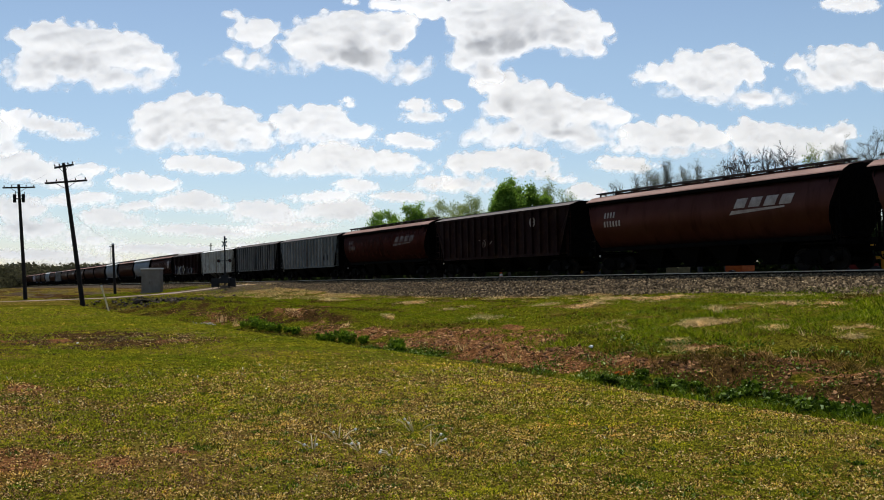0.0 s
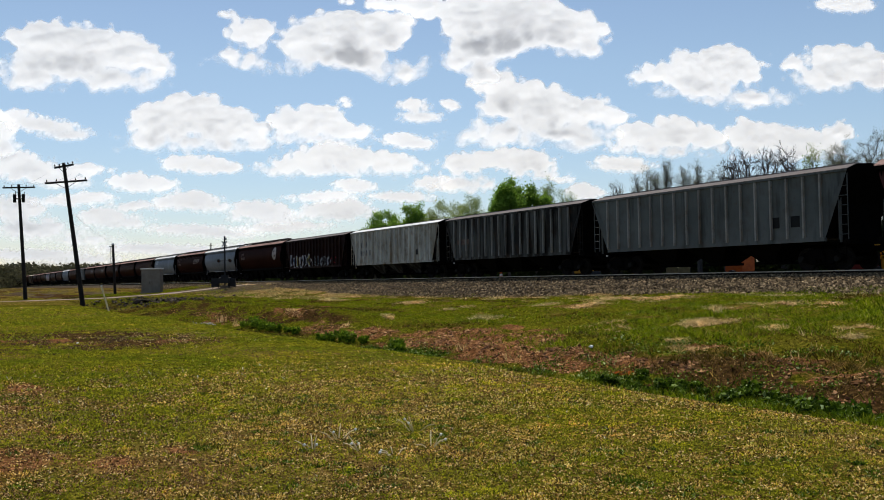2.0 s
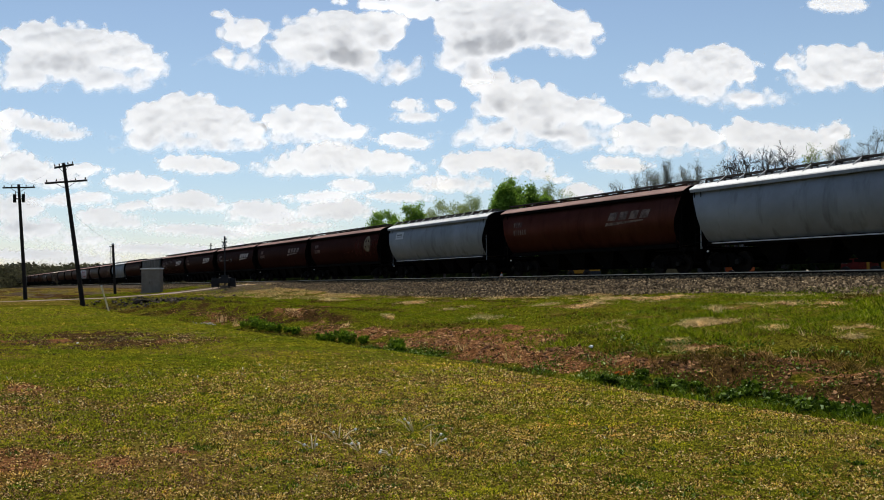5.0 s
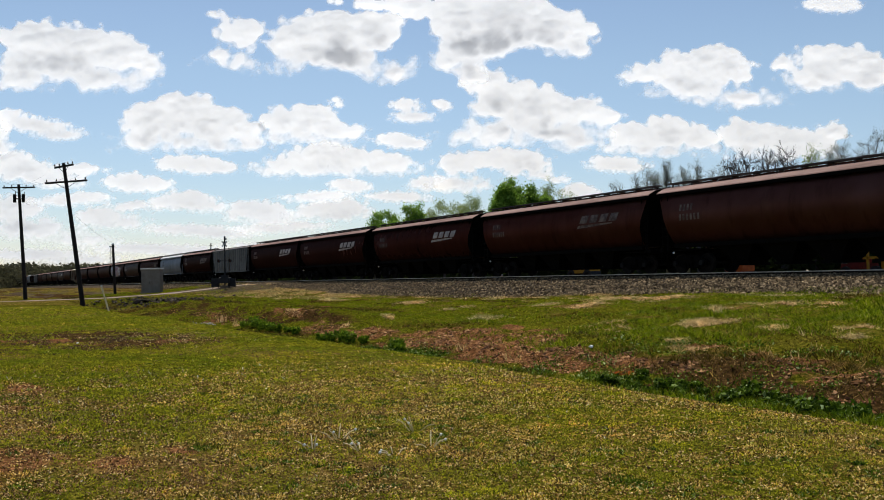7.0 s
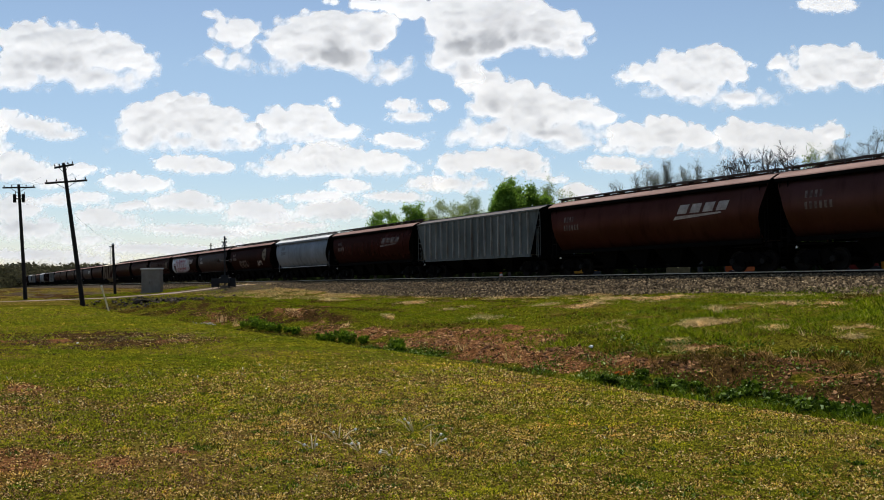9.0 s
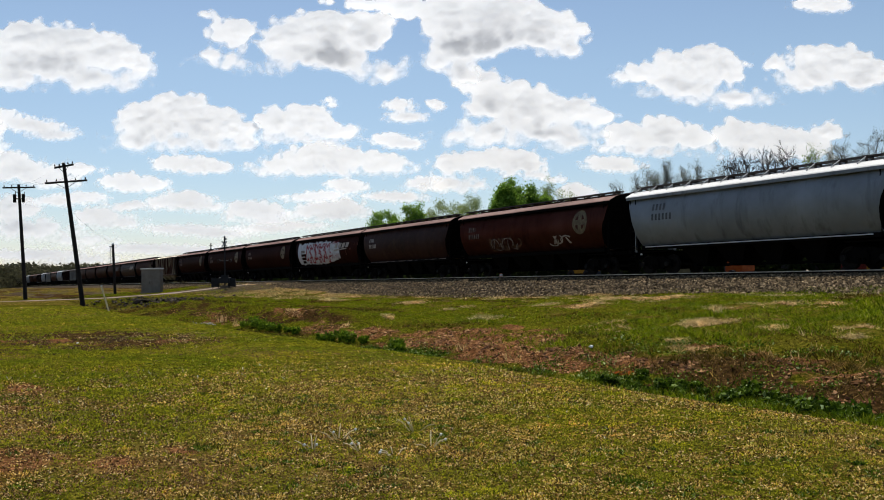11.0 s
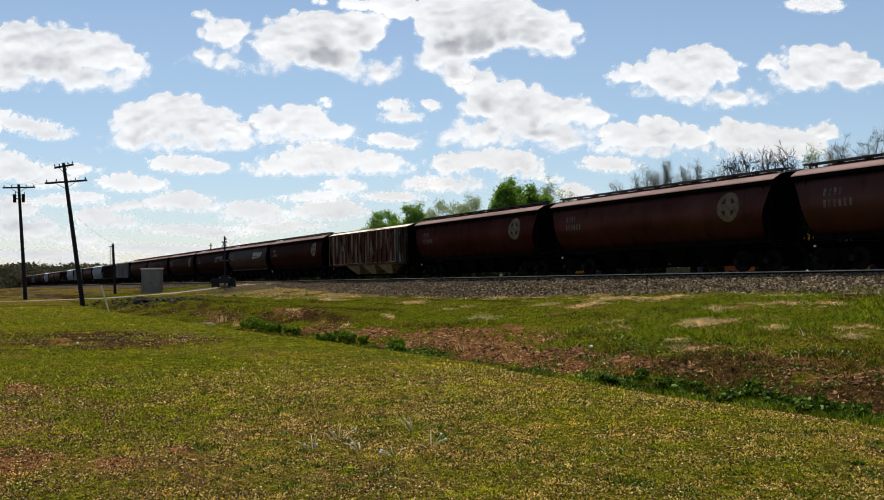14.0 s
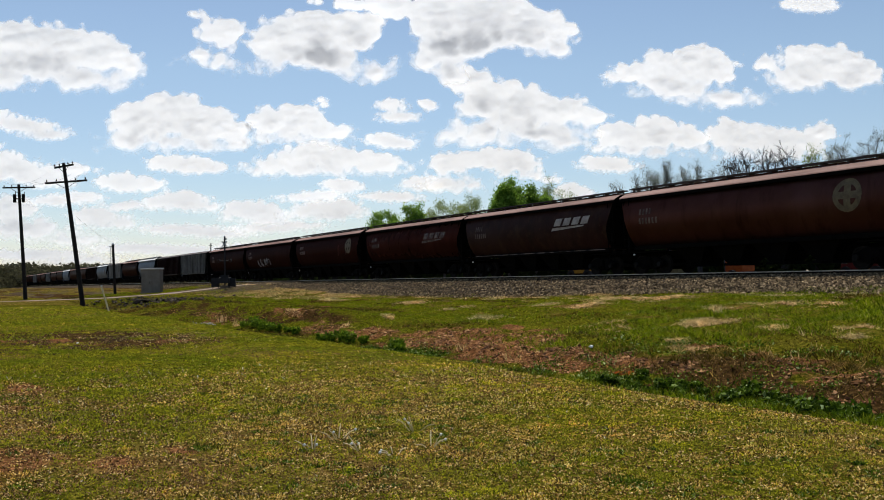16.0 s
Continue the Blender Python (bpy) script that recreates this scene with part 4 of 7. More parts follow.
WEEDS = [(-41.0, 11.9, 0.8), (-39.9, 12.0, 1.0), (-38.9, 12.0, 1.1), (-38.0, 12.1, 0.95), (-37.2, 12.2, 0.8), (-35.4, 12.0, 0.6), (-34.4, 12.0, 0.7), (-30.8, 11.7, 0.75), (-29.9, 11.7, 0.85), (-29.2, 11.8, 0.9), (-28.5, 11.8, 0.85), (-27.8, 12.0, 0.6), (-24.6, 11.7, 0.8), (-24.2, 11.6, 0.55)]
for i, (wx, wy, s) in enumerate(WEEDS):
    weed(wx, wy, s * 0.42, 200 + i, WEED_FRESH)
for i in range(58):
    t = rng.random() ** 0.8
    weed(-15.0 + 9.5 * t + rng.normal(0, 0.12), 11.65 + 0.24 * rng.normal(0, 1) - 0.1 * t, rng.uniform(0.13, 0.25), 260 + i, WEED)


def straw_mat(x, y, rx, ry, count, seed):
    """A flattened mat of dead straw."""
    g = np.random.default_rng(seed)
    count *= 4
    px, py = x + g.normal(0, rx * 0.42, count), y + g.normal(0, ry * 0.42, count)
    rag = fractal(px / 0.5, py / 0.3, seed, 3) + g.normal(0, 0.05, count) > 0.50
    px, py = px[rag], py[rag]
    k = len(px)
    hump = np.exp(-(((px - x) / rx) ** 2 + ((py - y) / ry) ** 2) * 2)
    blades("straw_mat", px, py, g.uniform(0.02, 0.07, k) + 0.09 * hump * g.random(k), g.uniform(0.012, 0.028, k), STRAW, seed, "flattened mat of pale dead straw", "straw", 3.0, 0.3)


straw_mat(-30.2, 25.0, 2.7, 1.3, 3000, 900)
straw_mat(-28.2, 25.5, 0.9, 1.2, 600, 921)
straw_mat(-28.7, 21.7, 0.78, 1.10, 531, 901)
straw_mat(-21.5, 24.2, 1.50, 1.20, 1200, 902)
straw_mat(-22.3, 22.0, 0.5, 0.6, 200, 922)
straw_mat(-19.2, 23.8, 0.54, 1.09, 363, 903)
straw_mat(-18.8, 18.0, 0.85, 1.20, 800, 904)
straw_mat(-28.3, 16.9, 0.72, 1.10, 491, 905)
straw_mat(-31.2, 21.6, 0.52, 0.97, 309, 906)
straw_mat(-20.7, 16.5, 1.00, 0.73, 454, 907)
straw_mat(-16.0, 17.7, 0.49, 0.25, 160, 908)
straw_mat(-14.3, 18.4, 0.42, 0.95, 300, 909)
straw_mat(-15.4, 14.3, 0.6, 0.22, 140, 923)
straw_mat(-13.3, 17.0, 0.32, 0.40, 160, 910)
straw_mat(-41.2, 20.5, 0.75, 1.10, 514, 911)
straw_mat(-53.0, 20.9, 1.85, 1.10, 1264, 912)
straw_mat(-60.6, 20.4, 1.21, 1.10, 823, 913)
straw_mat(-40.4, 14.0, 1.15, 0.25, 179, 914)
straw_mat(-33.2, 15.4, 0.60, 0.25, 160, 915)
straw_mat(-32.7, 13.5, 0.77, 0.28, 160, 916)
straw_mat(-16.5, 15.1, 0.36, 0.25, 160, 917)
straw_mat(-34.7, 19.9, 0.44, 0.45, 160, 918)
straw_mat(-34.2, 18.7, 0.26, 0.56, 160, 919)
straw_mat(-29.4, 12.8, 0.70, 0.25, 160, 920)
tuft(-20.6, 20.4, 0.32, 30, STRAW, "upright clump of pale dead stalks", "straw", 930, "straw_tuft", 0.7)
tuft(-13.9, 16.3, 0.30, 9, STRAW, "upright clump of pale dead stalks", "straw", 931, "straw_tuft", 0.7)
tuft(-12.6, 15.1, 0.28, 9, STRAW, "upright clump of pale dead stalks", "straw", 932, "straw_tuft", 0.7)
tuft(-12.4, 14.1, 0.28, 9, STRAW, "upright clump of pale dead stalks", "straw", 933, "straw_tuft", 0.7)
tuft(-19.4, 12.3, 0.30, 12, STRAW, "upright clump of pale dead stalks", "straw", 934, "straw_tuft", 0.7)
tuft(-22.3, 12.5, 0.32, 14, STRAW, "upright clump of pale dead stalks", "straw", 935, "straw_tuft", 0.7)
tuft(-13.4, 16.9, 0.28, 8, STRAW, "upright clump of pale dead stalks", "straw", 936, "straw_tuft", 0.7)
tuft(-13.2, 14.4, 0.28, 8, STRAW, "upright clump of pale dead stalks", "straw", 937, "straw_tuft", 0.7)
tuft(-22.8, 18.9, 0.20, 10, STRAW, "upright clump of pale dead stalks", "straw", 938, "straw_tuft", 0.7)
tuft(-46.5, 12.3, 0.55, 40, STRAW, "upright clump of pale dead stalks", "straw", 946, "straw_tuft", 0.7)
tuft(-42.6, 12.0, 0.5, 40, STRAW, "upright clump of pale dead stalks", "straw", 947, "straw_tuft", 0.7)
# broken ledges and crumbs of red earth on the worn bank
k = 16000
ex = -6 - 36 * rng.random(k) ** 1.2
ey = rng.normal(12.9, 0.9, k)
keep = (bare_soil(ex, ey) > 0.5) & (ey > 11.5) & (fractal(ex / 0.7, ey / 0.25, 37, 3) > 0.48)
ex, ey = ex[keep], ey[keep]
LEDGE = island_stone("earth_ledges", [(0.0, (0.035, 0.014, 0.006)), (0.5, (0.15, 0.066, 0.021)), (1.0, (0.42, 0.235, 0.10))])
scatter("earth_ledges", LEDGE, np.stack([ex, ey, ground_height(ex, ey) - 0.005], -1), 0.02 + 0.06 * rng.random(len(ex)) ** 2, "broken flat ledges of dry red earth", "earth", flat=0.5, stretch=1.6)
k = 22000
ex = -5 - 55 * rng.random(k) ** 1.4
ey = rng.normal(12.8, 1.1, k)
keep = (bare_soil(ex, ey) > 0.35) & (ey > 10.6)
ex, ey = ex[keep], ey[keep]
CLOD = island_stone("earth_clods", [(0.0, (0.03, 0.012, 0.004)), (0.5, (0.16, 0.066, 0.024)), (1.0, (0.50, 0.27, 0.13))])
scatter("earth_clods", CLOD, np.stack([ex, ey, ground_height(ex, ey)], -1), 0.012 + 0.05 * rng.random(len(ex)) ** 3, "crumbled clods of red earth", "earth")
k = 1600
ex = -5 - 60 * rng.random(k) ** 1.4
ey = rng.normal(12.3, 1.3, k)
blades("bank_litter", ex, ey, rng.uniform(0.02, 0.10, k), rng.uniform(0.008, 0.02, k), THATCH, 77, "dead stalks strewn over the ditch bank", "straw", 3.0)
for i, (gx0, gy0, gs) in enumerate([(-10.95, 5.03, 0.35), (-5.7, 4.7, 0.3), (-14.6, 0.9, 0.5), (-14.9, 0.5, 0.4), (-9.0, 2.2, 0.2)]):
    g = np.random.default_rng(960 + i)
    cx, cy = gx0 + g.normal(0, gs * 0.5, 420), gy0 + g.normal(0, gs * 0.35, 420)
    blades("green_tuft", cx, cy, g.uniform(0.015, 0.04, 420), g.uniform(0.010, 0.02, 420), WEED, 970 + i, "dark green tuft of clover in the lawn", "grass", 1.2)


# lush grass in the damp bottom of the ditch, thicker away from the road
k = 34000
dx = -7 - 31 * rng.random(k) ** 1.3
dy = 11.0 + 0.38 * rng.normal(0, 1, k) + 0.25 * smooth(dx, -16, -12)
keep = fractal(dx / 0.7, dy / 0.5, 141, 3) + 0.12 * smooth(dx, -17, -13) > 0.585
dx, dy = dx[keep], dy[keep]
wet = smooth(dx, -17, -13)
blades("ditch_grass", dx, dy, rng.uniform(0.03, 0.15, len(dx)) * (0.7 + 0.7 * wet), rng.uniform(0.010, 0.026, len(dx)), RANK, 142, "lush dark green grass in the damp ditch", "grass", 1.6)

# low broad leaves along the foot of the bank and scattered over its damp lower slope
k = 26000
dx = -7 - 19 * rng.random(k) ** 1.1
dy = 11.55 + 0.30 * rng.normal(0, 1, k)
low_leaf = fractal(dx / 0.8, dy / 0.45, 143, 3) + rng.normal(0, 0.04, k) > 0.47
k2 = 9000
ux, uy = -8 - 10 * rng.random(k2), rng.uniform(12.0, 15.2, k2)
slope_leaf = fractal(ux / 0.7, uy / 0.4, 144, 3) + rng.normal(0, 0.03, k2) > 0.57
cx, cy = np.concatenate([dx[low_leaf], ux[slope_leaf]]), np.concatenate([dy[low_leaf], uy[slope_leaf]])
c = np.stack([cx, cy, ground_height(cx, cy) + 0.01 + 0.10 * rng.random(len(cx)) ** 1.5], -1)
ob = leaves("ditch_clover", c, rng.uniform(0.012, 0.045, len(cx)), WEED, None, 145, 1.5)
tagged(ob, "low dark green broad-leaved plants in the damp ditch", "clover", kind="stuff")
k = 900
sx, sy = -8 - 12 * rng.random(k), rng.uniform(11.6, 15.0, k)
blades("bleached_bits", sx, sy, rng.uniform(0.015, 0.05, k), rng.uniform(0.012, 0.03, k), STRAW, 146, "bleached bits of dead plants on the bank", "litter", 2.5)

# low dark rosettes, bright flecks and tiny yellow flowers in the lawn
k = 420
rr = 5.0 * np.exp(rng.random(k) * math.log(4.5))
hh = radians(180 - 28.27) + rng.uniform(-0.5, 0.48, k)
cx, cy = rr * np.cos(hh), rr * np.sin(hh)
keep = (cy < 8.0) & (fractal(cx / 2.5, cy / 2.0, 151, 3) > 0.47)
cx, cy = cx[keep], cy[keep]
m = 55
px = (cx[:, None] + rng.normal(0, 1, (len(cx), m)) * rng.uniform(0.02, 0.09, (len(cx), 1))).ravel()
py = (cy[:, None] + rng.normal(0, 1, (len(cx), m)) * rng.uniform(0.02, 0.07, (len(cx), 1))).ravel()
blades("lawn_rosettes", px, py, rng.uniform(0.015, 0.04, len(px)), rng.uniform(0.012, 0.026, len(px)), WEED, 152, "low dark green weed rosettes in the lawn", "weed", 1.6)
FLECK = blade_material("bleached_flecks", [(0.0, (0.40, 0.34, 0.24)), (1.0, (0.95, 0.92, 0.85))], 0.3, (0.9, 0.9, 0.9), (1.1, 1.1, 1.1))
BLOOM = blade_material("yellow_petals", [(0.0, (0.55, 0.42, 0.02)), (1.0, (0.95, 0.80, 0.08))], 0.3, (0.9, 0.9, 0.9), (1.1, 1.1, 1.1))
for name, mat, k, text, kindly in (("lawn_flecks", FLECK, 500, "bleached dead leaves and seed fluff in the lawn", "litter"), ("yellow_flowers", BLOOM, 400, "tiny yellow flowers in the lawn", "flowers")):
    rr = 5.0 * np.exp(rng.random(k) * math.log(3.6))
    hh = radians(180 - 28.27) + rng.uniform(-0.5, 0.48, k)
    fx, fy = rr * np.cos(hh), rr * np.sin(hh)
    keep = fy < 8.6
    fx, fy, size = fx[keep], fy[keep], np.clip(rr[keep] / 7, 0.8, 3)
    blades(name, fx, fy, rng.uniform(0.012, 0.026, len(fx)) * size, rng.uniform(0.008, 0.016, len(fx)) * size, mat, 160 + k, text, kindly, 1.5)
k = 80000
sx = -31 - 55 * rng.random(k) ** 1.2
sy = 28.4 - 8.0 * rng.random(k) ** 1.5
keep = (fractal(sx / 3.0, sy / 1.4, 103, 4) > 0.41 + 0.3 * smooth(-sx, 64, 54)) & (np.abs(sx - ROAD_X) > 5)
sx, sy = sx[keep], sy[keep]
blades("dry_verge", sx, sy, rng.uniform(0.05, 0.13, len(sx)), rng.uniform(0.03, 0.07, len(sx)), TAN_GRASS, 104, "dry tan grass along the foot of the ballast", "straw", 2.2)

# trampled straw and dark clods on the dried puddle
k = 2600
sx, sy = rng.normal(-28.0, 2.4, k), rng.normal(4.8, 1.9, k)
keep = fractal(sx / 0.9, sy / 0.5, 105, 3) > 0.52
sx, sy = sx[keep], sy[keep]
blades("trampled_straw", sx, sy, rng.uniform(0.015, 0.05, len(sx)), rng.uniform(0.015, 0.035, len(sx)), STRAW, 106, "trampled straw on the dried puddle", "straw", 3.0)
k = 5000
sx, sy = rng.normal(-28.2, 2.4, k), rng.normal(3.8, 2.2, k)
keep = fractal(sx / 0.8, sy / 0.6, 107, 3) > 0.5
sx, sy = sx[keep], sy[keep]
DARK_CLOD = island_stone("dark_clods", [(0.0, (0.014, 0.007, 0.003)), (0.6, (0.055, 0.027, 0.011)), (1.0, (0.17, 0.095, 0.042))])
scatter("dark_clods", DARK_CLOD, np.stack([sx, sy, ground_height(sx, sy) + 0.005], -1), 0.01 + 0.03 * rng.random(len(sx)) ** 2, "dark clods of dried mud", "earth")

# crumbs of soil, dead leaf bits and small round leaves between the blades of the near lawn
k = 90000
rr = 4.7 * np.exp(rng.random(k) * math.log(3.6))
hh = radians(180 - 28.27) + rng.uniform(-0.53, 0.50, k)
fx, fy = rr * np.cos(hh), rr * np.sin(hh)
bare = fractal(fx / 0.6, fy / 0.45, 181, 3) + 0.05 * smooth(rr, 12, 6)
leafy = (bare + rng.normal(0, 0.06, k) < 0.50) & (fy < 8.7)
leafy &= bare_soil(fx, fy) < 0.3
crumbs = ~leafy & (fy < 8.7) & (rng.random(k) < 0.75)
CRUMB = island_stone("lawn_crumbs", [(0.0, (0.020, 0.009, 0.002)), (0.4, (0.14, 0.070, 0.016)), (0.8, (0.60, 0.37, 0.10)), (1.0, (0.92, 0.70, 0.34))])
c = np.stack([fx, fy, ground_height(fx, fy) + 0.006], -1)
scatter("lawn_crumbs", CRUMB, c[crumbs], rng.uniform(0.005, 0.011, k)[crumbs] * (rr[crumbs] / 6) ** 0.8, "crumbs of dry soil and bleached leaf bits in the lawn", "earth")
LAWN_LEAF = leaf_material("small_lawn_leaves", (0.014, 0.022, 0.001), (0.42, 0.41, 0.02))
c[:, 2] += rng.uniform(0.0, 0.022, k) * rr / 6
ob = leaves("lawn_leaves", c[leafy], rng.uniform(0.006, 0.013, k)[leafy] * (rr[leafy] / 6) ** 0.8, LAWN_LEAF, None, 182, 1.5)
tagged(ob, "small round clover leaves among the lawn grass", "clover", kind="stuff")


# ---- marks on the cars ----
def mark(car, name, profile, quads, mat, label=""):
    """Flat marks that follow the near side; quads: corner lists of (x, z)."""
    b = bmesh.new()
    for q in quads:
        b.faces.new([b.verts.new((x, -side_y(profile, z) - 0.012, z)) for x, z in q])
    return part(name, b, mat, car, label)


def slanted(x, z, w, h, lean=0.0):
    """An upright bar cut in bands, so that it follows the curve."""
    k = max(1, round(h / 0.1))
    return [[(x + lean * i / k, z + h * i / k), (x + w + lean * i / k, z + h * i / k), (x + w + lean * (i + 1) / k, z + h * (i + 1) / k), (x + lean * (i + 1) / k, z + h * (i + 1) / k)] for i in range(k)]


def logo(car, x, z, s, mat, profile=CURVED):
    """Four leaning blocks over a long stroke."""
    q = []
    for i in range(4):
        q += slanted(x + i * 0.80 * s, z, 0.60 * s, 0.40 * s, 0.17 * s)
    q += [[(x - 0.25 * s, z - 0.26 * s), (x + 2.7 * s, z - 0.12 * s), (x + 2.7 * s, z - 0.05 * s), (x - 0.1 * s, z - 0.10 * s)]]
    mark(car, "logo", profile, q, mat)


def emblem(car, x, z, r, mat, profile=CURVED):
    """A solid round badge with four openings about a broad cross."""
    q = []
    for i in range(24):
        a, b = 2 * math.pi * i / 24, 2 * math.pi * (i + 1) / 24
        for c0, c1 in ((0.66, 0.83), (0.83, 1.0)):
            q.append([(x + c * r * math.cos(t), z + c * r * math.sin(t)) for c, t in ((c0, a), (c1, a), (c1, b), (c0, b))])
    for i in range(6):
        u = -0.66 * r + 0.22 * r * i
        wide = 0.66 * r if i in (2, 3) else 0.24 * r
        q.append([(x - wide, z + u), (x + wide, z + u), (x + wide, z + u + 0.22 * r), (x - wide, z + u + 0.22 * r)])
    mark(car, "emblem", profile, q, mat)


def number(car, x, z, mat, profile=CURVED, s=1.0, plate=None):
    """Two rows of plain bars in place of the car's marks."""
    if plate:
        mark(car, "plate", profile, slanted(x - 0.15, z - 0.1, 1.3, 0.55), plate)
        q = slanted(x, z + 0.04, 0.9, 0.26)
    if plate:
        return mark(car, "number_bar", profile, q, mat)
    for row, k in ((0, 4), (1, 6)):
        for i in range(k):
            mark(car, "number_bar", profile, slanted(x + i * 0.24 * s, z - row * 0.46 * s, 0.13 * s, 0.30 * s), mat)


def lift(ob, by):
    for v in ob.data.vertices:
        v.co.y -= by


def graffiti(car, x0, x1, z0, z1, mats, seed, profile, blobs, back=None):
    """Sprayed strokes: looping outlines in several colours."""
    rnd = random.Random(seed)
    for j, mat in enumerate(mats):
        for i in range(blobs):
            q = []
            cx, cz = x0 + (x1 - x0) * (i + rnd.uniform(0.2, 0.8)) / blobs, (z0 + z1) / 2 + rnd.uniform(-0.15, 0.15) * (z1 - z0)
            a0, sweep = rnd.uniform(0, 6.28), rnd.uniform(2.2, 5.5) * rnd.choice((-1, 1))
            rx, rz, w = (x1 - x0) / blobs * rnd.uniform(0.35, 0.75), (z1 - z0) * rnd.uniform(0.28, 0.52), rnd.uniform(0.06, 0.13)
            for k in range(9):
                a, b = a0 + sweep * k / 9, a0 + sweep * (k + 1) / 9
                q.append([(cx + (rx + o) * math.cos(t), min(z1, max(z0, cz + (rz + o) * math.sin(t)))) for o, t in ((0, a), (w, a), (w, b), (0, b))])
            q += slanted(cx + rnd.uniform(-0.4, 0.3), z0 + rnd.uniform(0, 0.3), rnd.uniform(0.08, 0.28), (z1 - z0) * rnd.uniform(0.4, 0.8), rnd.uniform(-0.35, 0.35))
            for v in mark(car, "graffiti_letter", profile, q, mat).data.vertices:
                v.co.y -= 0.004 * j
    if back:
        q = []
        for i in range(blobs * 3):
            u = x0 + (x1 - x0) * i / (blobs * 3)
            q += slanted(u, z0 + rnd.uniform(0, 0.25), (x1 - x0) / (blobs * 3), (z1 - z0) - rnd.uniform(0.25, 0.4))
        ob = mark(car, "graffiti_ground", profile, q, back)
        for v in ob.data.vertices:
            v.co.y += 0.005


def sprayed(name, c):
    return surface(name, c, tuple(v * 0.7 for v in c), 0.6, relief=0, gloss=0.1)


SPRAY_WHITE, SPRAY_RED, SPRAY_BLUE = sprayed("white_spray", (0.60, 0.60, 0.62)), sprayed("red_spray", (0.30, 0.02, 0.03)), sprayed("blue_spray", (0.03, 0.05, 0.10))
SPRAY_DULL = sprayed("dull_silver_spray", (0.16, 0.17, 0.18))
SPRAY_YELLOW, SPRAY_SILVER, SPRAY_TAN = sprayed("yellow_spray", (0.30, 0.24, 0.05)), sprayed("silver_spray", (0.33, 0.34, 0.37)), sprayed("tan_spray", (0.10, 0.05, 0.03))
TAN_MARK = surface("faded_tan_mark", (0.17, 0.13, 0.07), (0.09, 0.06, 0.035), 0.7, relief=0)
FAINT = surface("faded_lettering", (0.16, 0.115, 0.092), (0.07, 0.042, 0.034), 0.7, relief=0, lo=0.4, hi=0.6)
# Tan colour; on car sills it paints light along the edge.
PALE_TAN = surface("tan_and_edge_light", (0.17, 0.13, 0.115), (0.008, 0.005, 0.004), 0.8, relief=0, scale=0.6, lo=0.46, hi=0.56)
WHITE_PLATE = surface("white_plate", (0.75, 0.75, 0.72), (0.6, 0.6, 0.58), 0.4, relief=0)

with_logo = {1, 3, 10, 13, 14, 15, 16, 18, 22, 28, 29, 36, 41, 45}
with_emblem = {8, 12, 20, 23, 24, 25, 27, 30, 38, 43}
for i, (car, rear, size) in enumerate(cars):
    kind, h = KIND[i], size / 2
    flat = kind in "GDWRP"
    prof = RIBBED if flat else CURVED
    if i in with_logo:
        logo(car, 2.6, 2.8, 1.05, LETTER if i in (1, 14, 15, 16, 22, 28) else FAINT)
    if i in with_emblem:
        emblem(car, h - 2.6, 2.9, 0.66, TAN_MARK if i != 8 else LETTER)
    if kind in "BOA" and i != 22:
        number(car, -h + 1.7, 2.95, LETTER if i in (1, 21) else FAINT)
    if kind in "LAOP":
        # L, A, O: light on the sill edge painted as a pale strip
        e = bmesh.new()
        out = 1.52 if kind == "P" else 1.28
        box(e, -h + 1.2, h - 1.2, -out, -out + 0.06, 1.32, 1.37)
        part("sill_edge", e, PLATE_GREY if kind == "L" else PALE_RIB if kind == "P" else PALE_TAN, car)
    # white disc added to paint the bright glint near the rear truck
    e = bmesh.new()
    tube(e, [(-h + 1.15, -1.46, 0.98), (-h + 1.15, -1.52, 0.98)], 0.05, 8)
    part("marker_disc", e, WHITE_PLATE, car)
    e = bmesh.new()
    tube(e, [(h - 0.35, -0.7, 2.3), (h - 0.30, -0.7, 2.3)], 0.24, 12)
    tube(e, [(h - 1.2, -0.7, 2.3), (h - 0.3, -0.7, 2.3)], 0.025, 5)
    part("hand_brake", e, UNDER, car)
BLACK_MARK = surface("black_placard", (0.006, 0.006, 0.007), (0.01, 0.01, 0.01), 0.7, relief=0)
number(cars[6][0], -5.9, 2.62, LETTER_DARK, RIBBED, 1.45)
mark(cars[6][0], "placard", RIBBED, slanted(4.4, 1.75, 0.3, 0.4), BLACK_MARK)
number(cars[11][0], -5.9, 3.1, LETTER_DARK, CURVED, 1.0, PLATE_GREY)
number(cars[19][0], -5.6, 3.1, LETTER_DARK, CURVED, 1.05)
for px_ in (4.15, 5.2):
    mark(cars[4][0], "placard", RIBBED, slanted(px_, 1.8, 0.47, 0.46), BLACK_MARK)
for px_ in (-5.4, -4.72):
    lift(mark(cars[26][0], "placard", RIBBED, slanted(px_, 2.5, 0.56, 0.42), SPRAY_DULL), 0.002)
    for k_ in range(2):
        lift(mark(cars[26][0], "graffiti_tag", RIBBED, slanted(px_ + 0.08 + 0.24 * k_, 2.56, 0.09, 0.29, 0.1 * k_), SPRAY_BLUE), 0.008)
mark(cars[5][0], "placard", RIBBED, slanted(-6.3, 2.2, 1.6, 0.36), FAINT)
emblem(cars[2][0], 4.2, 3.2, 0.3, LETTER, RIBBED)
graffiti(cars[2][0], -2.0, -0.5, 1.9, 2.4, [FAINT], 3, RIBBED, 2)


